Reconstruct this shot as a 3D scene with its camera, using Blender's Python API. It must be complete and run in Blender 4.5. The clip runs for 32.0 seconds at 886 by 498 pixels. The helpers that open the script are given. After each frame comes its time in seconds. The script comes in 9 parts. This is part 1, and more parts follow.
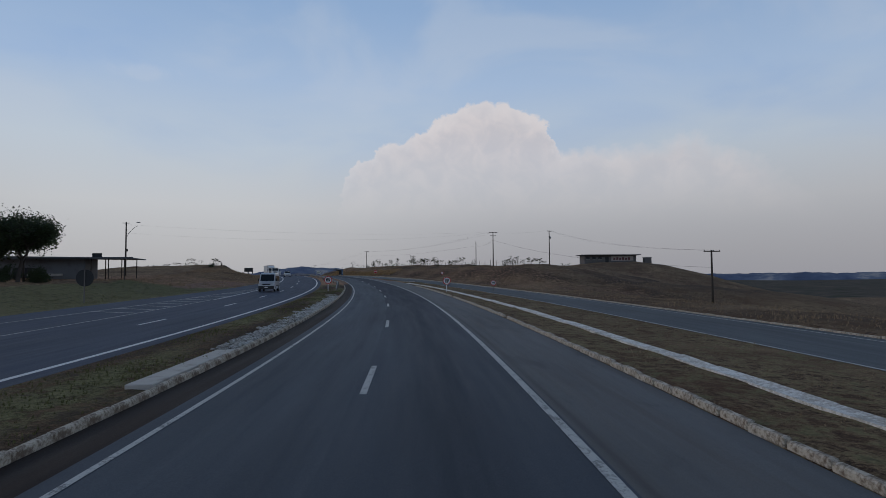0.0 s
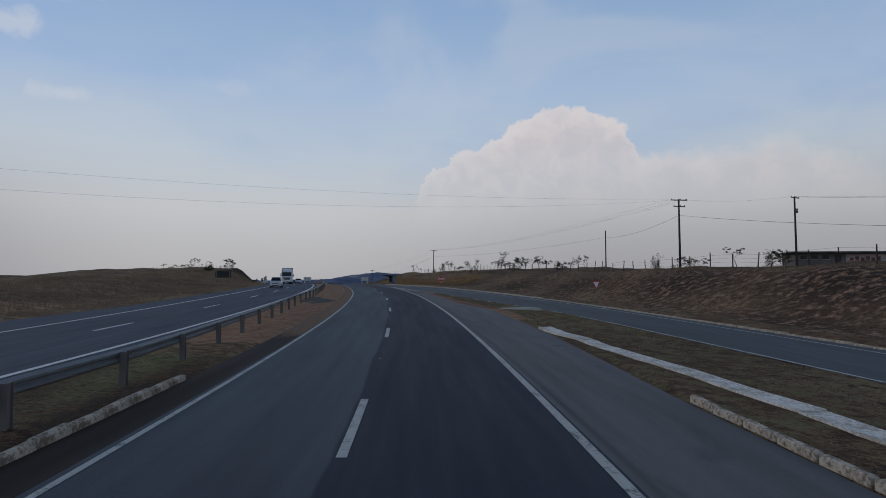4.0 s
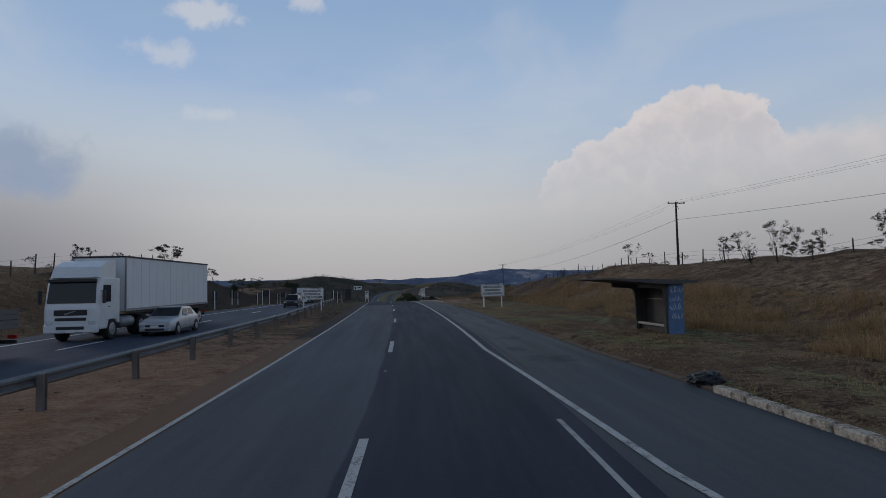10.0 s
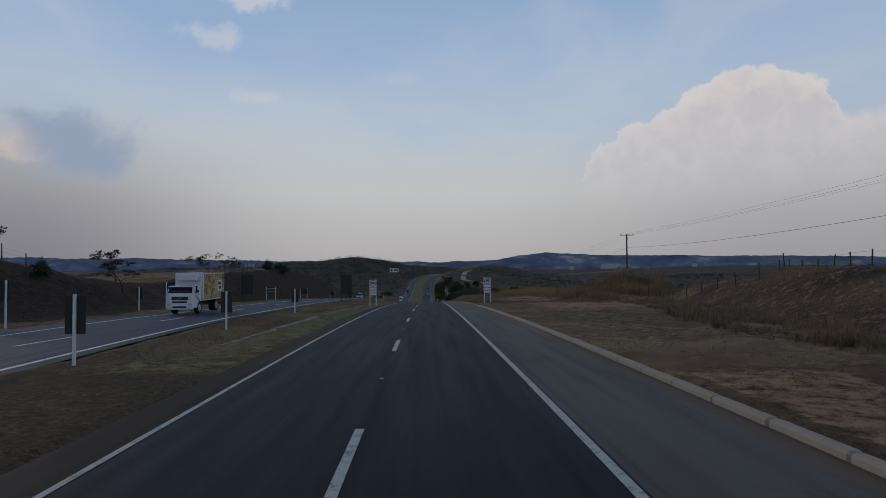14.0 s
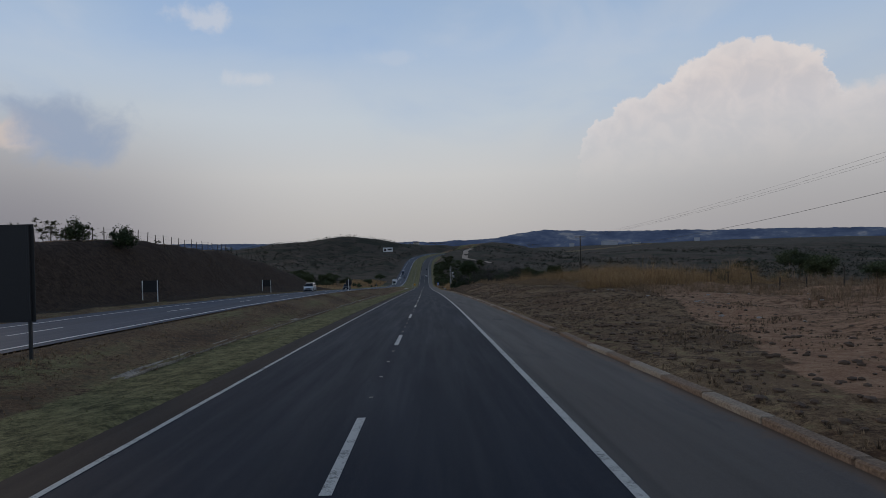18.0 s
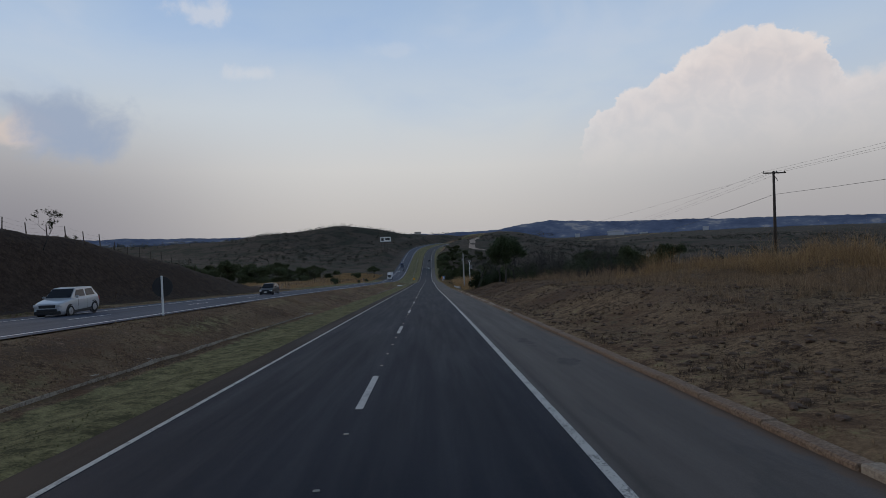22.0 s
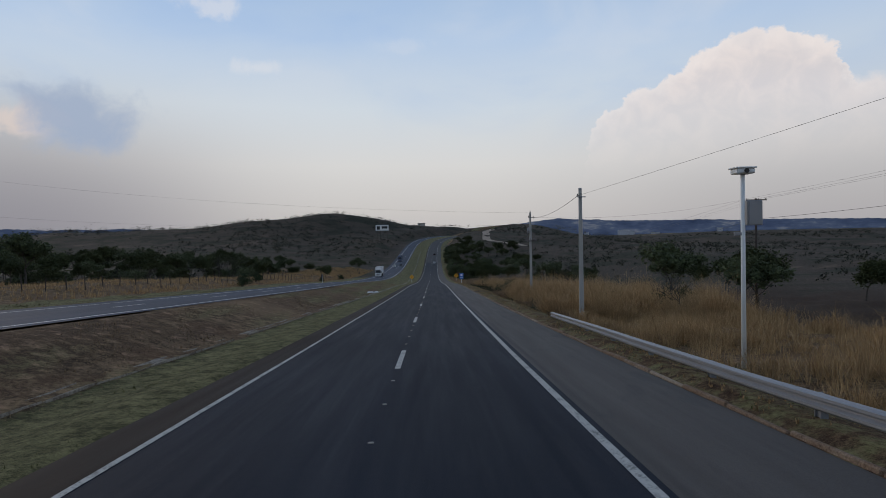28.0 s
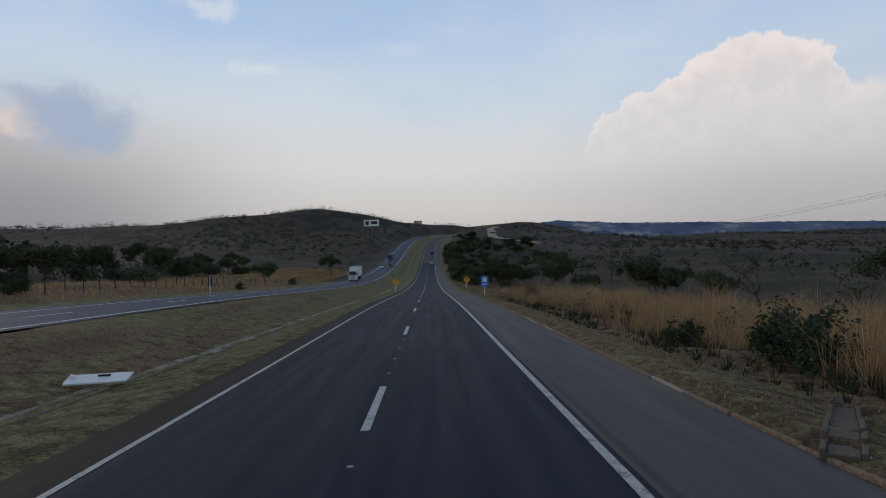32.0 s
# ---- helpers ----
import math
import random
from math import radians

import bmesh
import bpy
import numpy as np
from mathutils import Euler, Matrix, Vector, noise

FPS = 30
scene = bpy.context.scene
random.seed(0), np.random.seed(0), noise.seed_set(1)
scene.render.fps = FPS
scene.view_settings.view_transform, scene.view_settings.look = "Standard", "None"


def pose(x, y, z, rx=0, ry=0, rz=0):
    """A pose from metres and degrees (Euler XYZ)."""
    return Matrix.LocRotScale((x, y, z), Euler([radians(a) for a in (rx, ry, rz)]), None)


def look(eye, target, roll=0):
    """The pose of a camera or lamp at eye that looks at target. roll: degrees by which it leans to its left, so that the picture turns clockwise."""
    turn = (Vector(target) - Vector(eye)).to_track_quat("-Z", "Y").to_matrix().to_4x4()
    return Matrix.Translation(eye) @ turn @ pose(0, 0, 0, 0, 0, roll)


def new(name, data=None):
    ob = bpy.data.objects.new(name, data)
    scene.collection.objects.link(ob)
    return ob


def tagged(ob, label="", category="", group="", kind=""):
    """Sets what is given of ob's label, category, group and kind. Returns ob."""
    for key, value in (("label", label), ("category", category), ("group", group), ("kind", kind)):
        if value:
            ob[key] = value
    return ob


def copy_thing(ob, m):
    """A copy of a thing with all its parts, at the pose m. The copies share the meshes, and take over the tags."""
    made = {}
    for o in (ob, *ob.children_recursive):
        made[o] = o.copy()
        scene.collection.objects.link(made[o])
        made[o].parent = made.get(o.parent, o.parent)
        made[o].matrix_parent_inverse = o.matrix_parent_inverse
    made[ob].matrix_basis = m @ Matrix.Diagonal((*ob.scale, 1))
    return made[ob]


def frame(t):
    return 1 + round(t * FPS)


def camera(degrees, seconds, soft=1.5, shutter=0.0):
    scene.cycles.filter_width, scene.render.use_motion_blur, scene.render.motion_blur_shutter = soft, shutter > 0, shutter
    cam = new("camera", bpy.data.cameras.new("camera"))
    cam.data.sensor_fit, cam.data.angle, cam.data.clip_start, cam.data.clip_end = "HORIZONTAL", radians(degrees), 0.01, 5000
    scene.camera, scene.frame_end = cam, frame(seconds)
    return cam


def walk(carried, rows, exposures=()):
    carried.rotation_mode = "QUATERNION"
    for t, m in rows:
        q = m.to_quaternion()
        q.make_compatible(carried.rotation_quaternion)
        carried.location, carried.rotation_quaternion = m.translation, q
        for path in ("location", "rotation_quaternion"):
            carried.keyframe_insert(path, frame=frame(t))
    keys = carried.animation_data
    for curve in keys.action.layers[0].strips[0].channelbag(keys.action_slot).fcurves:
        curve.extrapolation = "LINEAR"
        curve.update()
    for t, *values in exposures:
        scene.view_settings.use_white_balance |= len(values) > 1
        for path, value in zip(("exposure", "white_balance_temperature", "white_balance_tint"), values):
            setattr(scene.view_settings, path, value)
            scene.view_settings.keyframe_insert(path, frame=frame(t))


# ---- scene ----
# Camera: a pinhole on the vehicle's windscreen, 2.66 m above the carriageway
cam = camera(72.97, 32.0, soft=0.75)
PATH = [
    (0.0, pose(0.13, -0.01, 2.66, 92.90, 0.40, -3.87)),
    (0.5, pose(0.42, 10.55, 2.77, 93.05, 0.64, -2.93)),
    (1.0, pose(0.53, 21.11, 2.90, 93.19, 0.47, -1.83)),
    (1.5, pose(0.48, 31.67, 3.04, 93.51, 0.23, -0.72)),
    (2.0, pose(0.26, 42.23, 3.20, 93.48, 0.18, 0.12)),
    (2.5, pose(-0.09, 52.79, 3.37, 93.33, -0.10, 0.95)),
    (3.0, pose(-0.59, 63.37, 3.56, 93.33, -0.61, 1.67)),
    (3.5, pose(-1.23, 73.94, 3.75, 93.35, -0.35, 2.44)),
    (4.0, pose(-2.03, 84.50, 3.96, 93.53, -0.04, 3.26)),
    (4.5, pose(-2.99, 95.06, 4.19, 93.85, 0.33, 4.14)),
    (5.0, pose(-4.13, 105.62, 4.43, 94.10, 0.73, 5.07)),
    (5.5, pose(-5.45, 116.21, 4.68, 94.09, 1.15, 6.06)),
    (6.0, pose(-6.97, 126.83, 4.94, 93.79, 1.57, 7.09)),
    (6.5, pose(-8.71, 137.50, 5.21, 93.91, 1.42, 8.12)),
    (7.0, pose(-10.68, 148.23, 5.48, 93.85, 0.40, 9.39)),
    (7.5, pose(-12.85, 158.96, 5.74, 93.74, 0.71, 10.30)),
    (8.0, pose(-15.20, 169.64, 5.99, 93.69, 0.77, 11.08)),
    (8.5, pose(-17.73, 180.24, 6.22, 93.65, 0.54, 12.06)),
    (9.0, pose(-20.40, 190.69, 6.43, 93.50, 1.09, 13.15)),
    (9.5, pose(-23.22, 201.05, 6.61, 93.41, 1.45, 14.09)),
    (10.0, pose(-26.19, 211.36, 6.77, 93.28, 1.27, 15.18)),
    (10.5, pose(-29.32, 221.56, 6.89, 93.05, 1.40, 16.26)),
    (11.0, pose(-32.57, 231.64, 6.97, 92.94, 1.71, 17.25)),
    (11.5, pose(-35.93, 241.55, 7.02, 92.17, 0.47, 18.32)),
    (12.0, pose(-39.34, 251.27, 7.04, 92.39, 0.37, 18.75)),
    (12.5, pose(-42.78, 260.77, 7.02, 92.24, -0.15, 18.89)),
    (13.0, pose(-46.22, 270.08, 6.98, 92.20, -0.67, 19.01)),
    (13.5, pose(-49.67, 279.29, 6.90, 92.05, 0.14, 19.06)),
    (14.0, pose(-53.13, 288.46, 6.80, 91.72, 0.38, 19.03)),
    (14.5, pose(-56.62, 297.66, 6.66, 91.80, 0.66, 19.11)),
    (15.0, pose(-60.12, 306.91, 6.48, 91.65, 0.76, 19.17)),
    (15.5, pose(-63.63, 316.18, 6.26, 91.29, 0.71, 19.20)),
    (16.0, pose(-67.11, 325.44, 6.00, 90.88, 0.67, 19.19)),
    (16.5, pose(-70.55, 334.66, 5.70, 90.53, 0.78, 19.16)),
    (17.0, pose(-73.94, 343.81, 5.35, 90.28, 1.07, 19.08)),
    (17.5, pose(-77.26, 352.90, 4.97, 90.03, 1.22, 18.90)),
    (18.0, pose(-80.54, 361.93, 4.57, 89.80, 1.54, 18.79)),
    (18.5, pose(-83.79, 370.91, 4.13, 89.74, 1.75, 18.68)),
    (19.0, pose(-87.02, 379.84, 3.67, 89.61, 1.65, 18.72)),
    (19.5, pose(-90.25, 388.73, 3.20, 89.51, 1.73, 18.76)),
    (20.0, pose(-93.48, 397.57, 2.70, 89.45, 1.96, 18.73)),
    (20.5, pose(-96.72, 406.38, 2.20, 89.37, 1.96, 18.68)),
    (21.0, pose(-99.95, 415.15, 1.68, 89.16, 2.34, 18.77)),
    (21.5, pose(-103.19, 423.86, 1.16, 89.25, 2.05, 18.97)),
    (22.0, pose(-106.43, 432.53, 0.62, 89.09, 2.10, 19.05)),
    (22.5, pose(-109.67, 441.13, 0.08, 89.13, 1.87, 19.22)),
    (23.0, pose(-112.89, 449.68, -0.46, 88.93, 1.94, 19.25)),
    (23.5, pose(-116.10, 458.14, -1.01, 89.02, 1.94, 19.26)),
    (24.0, pose(-119.30, 466.54, -1.55, 89.01, 1.73, 19.19)),
    (24.5, pose(-122.49, 474.87, -2.10, 89.01, 1.48, 19.25)),
    (25.0, pose(-125.68, 483.17, -2.65, 88.93, 1.51, 19.21)),
    (25.5, pose(-128.86, 491.45, -3.20, 88.84, 1.81, 19.24)),
    (26.0, pose(-132.06, 499.73, -3.76, 88.76, 1.79, 19.39)),
    (26.5, pose(-135.27, 508.00, -4.31, 88.77, 1.41, 19.42)),
    (27.0, pose(-138.46, 516.25, -4.87, 88.78, 1.17, 19.45)),
    (27.5, pose(-141.64, 524.48, -5.42, 88.81, 1.06, 19.48)),
    (28.0, pose(-144.81, 532.71, -5.97, 88.86, 1.02, 19.47)),
    (28.5, pose(-147.96, 540.95, -6.51, 88.98, 0.97, 19.38)),
    (29.0, pose(-151.08, 549.21, -7.05, 89.17, 0.91, 19.20)),
    (29.5, pose(-154.17, 557.48, -7.59, 88.97, 0.88, 18.93)),
    (30.0, pose(-157.24, 565.76, -8.12, 88.89, 1.16, 18.92)),
    (30.5, pose(-160.30, 574.05, -8.65, 88.94, 1.16, 18.87)),
    (31.0, pose(-163.34, 582.34, -9.17, 88.99, 1.16, 18.81)),
    (31.5, pose(-166.39, 590.63, -9.69, 89.34, 0.62, 19.12)),
    (32.0, pose(-169.44, 598.92, -10.20, 89.11, 0.87, 19.23)),
]
walk(cam, PATH, ((0.0, -0.03, 6350, 10), (10.0, -0.05, 6500, 10), (14.0, -0.07, 6550, 10), (17.0, -0.05, 6650, 10), (19.0, 0.10, 6680, 10), (24.0, 0.13, 6720, 10), (25.2, 0.12, 6720, 10), (26.5, 0.25, 6720, 10), (32.0, 0.27, 6750, 10)))
# The road's line: station (m), heading and grade (degrees)
ROAD = [
    (0, -2.32, 0.53),
    (30, 0.38, 0.83),
    (60, 2.89, 1.00),
    (90, 5.37, 1.22),
    (120, 7.97, 1.40),
    (150, 10.74, 1.38),
    (180, 13.54, 1.18),
    (210, 16.38, 0.81),
    (240, 18.89, 0.27),
    (270, 20.29, -0.24),
    (300, 20.68, -0.79),
    (330, 20.66, -1.52),
    (360, 20.43, -2.25),
    (390, 20.23, -2.78),
    (420, 20.25, -3.12),
    (450, 20.48, -3.34),
    (480, 20.67, -3.47),
    (510, 20.75, -3.57),
    (540, 20.75, -3.58),
    (570, 20.61, -3.49),
    (600, 20.46, -3.42),
    (630, 20.49, -3.28),
    (660, 20.52, -3.15),
    (690, 20.60, -3.80),
    (750, 20.55, -3.30),
    (810, 20.50, -1.90),
    (870, 20.40, -0.20),
    (930, 20.20, 1.90),
    (990, 19.90, 3.20),
    (1060, 19.30, 3.55),
    (1130, 16.00, 3.75),
    (1200, 7.50, 3.00),
    (1300, -6.00, 0.50),
]

# ---------------------------------------------------------------- sky and sun


class Graph:
    """Short hand for wiring shader nodes."""

    def __init__(self, tree):
        self.t = tree
        tree.nodes.clear()

    def node(self, kind, **props):
        n = self.t.nodes.new(kind)
        for k, v in props.items():
            setattr(n, k, v)
        return n

    def put(self, socket, value):
        if isinstance(value, bpy.types.NodeSocket):
            self.t.links.new(value, socket)
        elif value is not None:
            socket.default_value = value

    def math(self, op, a, b=None, c=None, clamp=False):
        n = self.node("ShaderNodeMath", operation=op, use_clamp=clamp)
        for s, v in zip(n.inputs, (a, b, c)):
            self.put(s, v)
        return n.outputs[0]

    def mix(self, f, a, b, blend="MIX"):
        n = self.node("ShaderNodeMix", data_type="RGBA", blend_type=blend)
        self.put(n.inputs[0], f)
        for s, v in ((n.inputs[6], a), (n.inputs[7], b)):
            self.put(s, (*v, 1) if isinstance(v, tuple) and len(v) == 3 else v)
        return n.outputs[2]

    def noise(self, vec, scale, detail=4.0, rough=0.55, dist=0.0, dims="3D"):
        n = self.node("ShaderNodeTexNoise", noise_dimensions=dims)
        self.put(n.inputs["Vector"], vec)
        self.put(n.inputs["Scale"], scale)
        self.put(n.inputs["Detail"], detail)
        self.put(n.inputs["Roughness"], rough)
        self.put(n.inputs["Distortion"], dist)
        return n.outputs[0]

    def ramp(self, f, stops, smooth="LINEAR"):
        n = self.node("ShaderNodeValToRGB")
        n.color_ramp.interpolation = smooth
        el = n.color_ramp.elements
        while len(el) < len(stops):
            el.new(0.5)
        for e, (p, c) in zip(el, stops):
            e.position = p
            e.color = (*c, 1) if isinstance(c, tuple) else (c, c, c, 1)
        self.put(n.inputs[0], f)
        return n.outputs[0]

    def remap(self, v, a, b, c=0.0, d=1.0, smooth=False):
        n = self.node("ShaderNodeMapRange", interpolation_type="SMOOTHSTEP" if smooth else "LINEAR")
        for s, x in zip(n.inputs, (v, a, b, c, d)):
            self.put(s, x)
        return n.outputs[0]

    def vec(self, x, y, z):
        n = self.node("ShaderNodeCombineXYZ")
        for s, v in zip(n.inputs, (x, y, z)):
            self.put(s, v)
        return n.outputs[0]

    def split(self, v):
        n = self.node("ShaderNodeSeparateXYZ")
        self.put(n.inputs[0], v)
        return n.outputs

    def scaled(self, v, s):
        n = self.node("ShaderNodeMapping")
        self.put(n.inputs[0], v)
        n.inputs["Scale"].default_value = s
        return n.outputs[0]


SUN_AZ, SUN_EL = 68.0, 16.0        # degrees left of +y, above the horizon


def make_world():
    w = bpy.data.worlds.new("sky")
    scene.world = w
    w.use_nodes = True
    g = Graph(w.node_tree)
    d = g.node("ShaderNodeTexCoord").outputs["Generated"]
    x, y, z = g.split(d)
    el = g.math("MULTIPLY", g.math("ARCSINE", z), 57.2958)
    az = g.math("MULTIPLY", g.math("ARCTAN2", g.math("MULTIPLY", x, -1.0), y), 57.2958)
    nish = g.node("ShaderNodeTexSky", sky_type="NISHITA", sun_disc=False, sun_elevation=radians(SUN_EL),
                  sun_rotation=radians(-SUN_AZ), air_density=1.2, dust_density=2.5, ozone_density=1.5)
    high = g.mix(1.0, nish.outputs[0], (0.05, 0.05, 0.052), "MULTIPLY")
    # a hazy evening sky: cream low down, blue higher up
    haze = g.ramp(g.math("DIVIDE", g.math("MAXIMUM", el, 0.0), 40.0),
                  [(0.0, (0.425, 0.414, 0.425)), (0.06, (0.476, 0.468, 0.470)), (0.17, (0.548, 0.556, 0.566)), (0.30, (0.505, 0.570, 0.640)),
                   (0.45, (0.375, 0.490, 0.665)), (0.62, (0.275, 0.405, 0.610)), (1.0, (0.205, 0.32, 0.52))])
    # the low sky is darker and mauve away to the side, brightest ahead
    side = g.math("ABSOLUTE", g.math("SUBTRACT", az, 22.0))
    low = g.remap(el, 0.0, 16.0, 1.0, 0.0, True)
    dim = g.math("MULTIPLY", g.math("MULTIPLY", g.remap(side, 5.0, 34.0, 0.0, 0.74, True), g.remap(az, 0.0, 20.0, 0.58, 1.0, True)), low)
    haze = g.mix(dim, haze, (0.225, 0.225, 0.265))
    left = g.math("MULTIPLY", g.remap(az, 36.0, 58.0, 0.0, 0.5, True), low)
    haze = g.mix(left, haze, (0.17, 0.17, 0.205))
    # rays of lighter and bluer air
    veil = g.noise(g.vec(g.math("MULTIPLY", az, 0.035), g.math("MULTIPLY", el, 0.075), 3.0), 1.6, 5, 0.5, 0.4)
    up = g.remap(el, 6.0, 18.0, 0.0, 1.0, True)
    haze = g.mix(g.math("MULTIPLY", g.remap(veil, 0.5, 0.72, 0.0, 0.4, True), up), haze, (0.27, 0.41, 0.66))
    haze = g.mix(g.math("MULTIPLY", g.remap(veil, 0.5, 0.3, 0.0, 0.3, True), up), haze, (0.55, 0.59, 0.65))
    sky = g.mix(g.remap(el, 34.0, 62.0, 0.0, 1.0, True), haze, high)
    pos = g.vec(az, el, 0.0)
    # the big cumulus
    bump = g.noise(pos, 0.32, 6, 0.60, 0.25)
    fine = g.noise(pos, 1.1, 5, 0.6, 0.3)
    azw = g.math("ADD", az, g.math("MULTIPLY", g.math("SUBTRACT", fine, 0.5), 2.6))
    top = g.ramp(g.remap(azw, 10.0, -40.0), [(0.0, 0.0), (0.075, 0.0), (0.085, 0.44), (0.11, 0.53), (0.165, 0.655), (0.21, 0.665), (0.265, 0.76), (0.33, 0.845),
                                             (0.405, 0.82), (0.475, 0.745), (0.50, 0.60), (0.56, 0.615), (0.62, 0.60), (0.72, 0.645), (0.80, 0.58), (0.88, 0.44), (0.94, 0.30), (1.0, 0.0)])
    edge = g.math("SUBTRACT", g.math("ADD", g.math("MULTIPLY", top, 20.0), g.math("MULTIPLY", g.math("SUBTRACT", bump, 0.5), 3.4)), el)
    crisp = g.remap(azw, -12.0, -28.0, 0.35, 2.2)
    mask = g.math("DIVIDE", edge, crisp, clamp=True)
    mask = g.math("MULTIPLY", mask, g.remap(el, 4.0, 14.5, 0.0, 0.92, True), clamp=True)
    body = g.remap(g.noise(pos, 0.42, 5, 0.55, 0.5), 0.35, 0.7, 0.0, 1.0, True)
    lit = g.mix(body, (0.565, 0.540, 0.560), (0.665, 0.610, 0.605))
    lit = g.mix(g.remap(edge, 0.0, 2.2, 0.6, 0.0, True), lit, (0.74, 0.69, 0.68))
    sky = g.mix(mask, sky, lit)
    # the grey-blue cloud to the left, warm along its sunward edge
    def blob(ca, ce, ra, re, warp, soft0, soft1):
        da = g.math("DIVIDE", g.math("SUBTRACT", az, ca), ra)
        de = g.math("DIVIDE", g.math("SUBTRACT", el, ce), re)
        r = g.math("SQRT", g.math("ADD", g.math("MULTIPLY", da, da), g.math("MULTIPLY", de, de)))
        r = g.math("ADD", r, g.math("MULTIPLY", g.math("SUBTRACT", bump, 0.5), warp))
        return g.remap(r, soft0, soft1, 0.0, 1.0, True)
    sky = g.mix(g.math("MULTIPLY", blob(54.5, 9.6, 3.0, 1.6, 2.2, 1.15, 0.6), 0.7), sky, (0.60, 0.52, 0.49))
    sky = g.mix(g.math("MULTIPLY", blob(50.6, 10.2, 4.8, 3.0, 1.9, 1.3, 0.3), 0.9), sky, (0.285, 0.355, 0.485))
    # small wisps
    for ca, ce, ra, re, k in ((39.3, 20.2, 3.0, 1.1, 0.4), (37.0, 23.6, 3.4, 1.2, 0.55), (36.4, 15.4, 2.2, 0.8, 0.3), (27.5, 25.4, 2.0, 1.2, 0.5), (23.5, 17.6, 2.2, 0.7, 0.12)):
        sky = g.mix(g.math("MULTIPLY", blob(ca, ce, ra, re, 3.6, 1.2, 0.3), k), sky, (0.70, 0.68, 0.68))
    sky = g.mix(1.0, sky, g.vec(*[g.remap(az, 5.0, -30.0, 1.0, 0.95)] * 3), "MULTIPLY")
    sky = g.mix(g.remap(el, -0.2, -3.0, 0.0, 1.0, True), sky, (0.09, 0.08, 0.07))
    bg = g.node("ShaderNodeBackground")
    g.put(bg.inputs[0], sky)
    bg.inputs[1].default_value = 1.0
    g.put(g.node("ShaderNodeOutputWorld").inputs[0], bg.outputs[0])


make_world()
sun = bpy.data.lights.new("sun", "SUN")
sun.energy, sun.angle, sun.color = 0.45, radians(14), (1.0, 0.86, 0.72)
sun_ob = new("sun", sun)
sun_ob.matrix_world = look((0, 0, 0), (math.sin(radians(SUN_AZ)), -math.cos(radians(SUN_AZ)), -math.tan(radians(SUN_EL))))

# ---------------------------------------------------------------- materials


def material(name):
    m = bpy.data.materials.new(name)
    m.use_nodes = True
    g = Graph(m.node_tree)
    b = g.node("ShaderNodeBsdfPrincipled")
    g.put(g.node("ShaderNodeOutputMaterial").inputs[0], b.outputs[0])
    return m, g, b


def bumped(g, b, height, strength, dist):
    n = g.node("ShaderNodeBump")
    n.inputs["Strength"].default_value = strength
    n.inputs["Distance"].default_value = dist
    g.put(n.inputs["Height"], height)
    g.put(b.inputs["Normal"], n.outputs[0])


def coords(g, which="Object"):
    return g.node("ShaderNodeTexCoord").outputs[which]


def plain(name, col, rough=0.6, metal=0.0, vary=0.15, scale=6.0, bump=0.0, dirt=None, dirt_amount=0.35):
    """A painted, stone or metal surface with blotches at two scales."""
    m, g, b = material(name)
    p = coords(g)
    n1, n2 = g.noise(p, scale, 5), g.noise(p, scale * 9, 3)
    v = g.math("ADD", g.math("MULTIPLY", g.math("SUBTRACT", n1, 0.5), 2 * vary), g.math("MULTIPLY", g.math("SUBTRACT", n2, 0.5), vary))
    hi, lo = tuple(min(1, c * 1.5) for c in col), tuple(c * 0.5 for c in col)
    c = g.mix(g.math("ADD", v, 0.5, clamp=True), lo, hi)
    c = g.mix(1.0 - min(1, vary * 4), c, col)
    if dirt:
        c = g.mix(g.remap(g.noise(p, scale * 0.7, 6, 0.65), 0.5, 0.75, 0, dirt_amount, True), c, dirt)
    g.put(b.inputs["Base Color"], c)
    b.inputs["Metallic"].default_value = metal
    g.put(b.inputs["Roughness"], g.remap(n2, 0.3, 0.7, max(0.05, rough - 0.1), min(1, rough + 0.1)))
    if bump:
        bumped(g, b, n2, 0.6, bump)
    return m


def lane_uv(g):
    """u (across) and s (along) in metres, from the road's own map."""
    n = g.node("ShaderNodeUVMap")
    n.uv_map = "lane"
    u, s, _ = g.split(n.outputs[0])
    return n.outputs[0], u, s


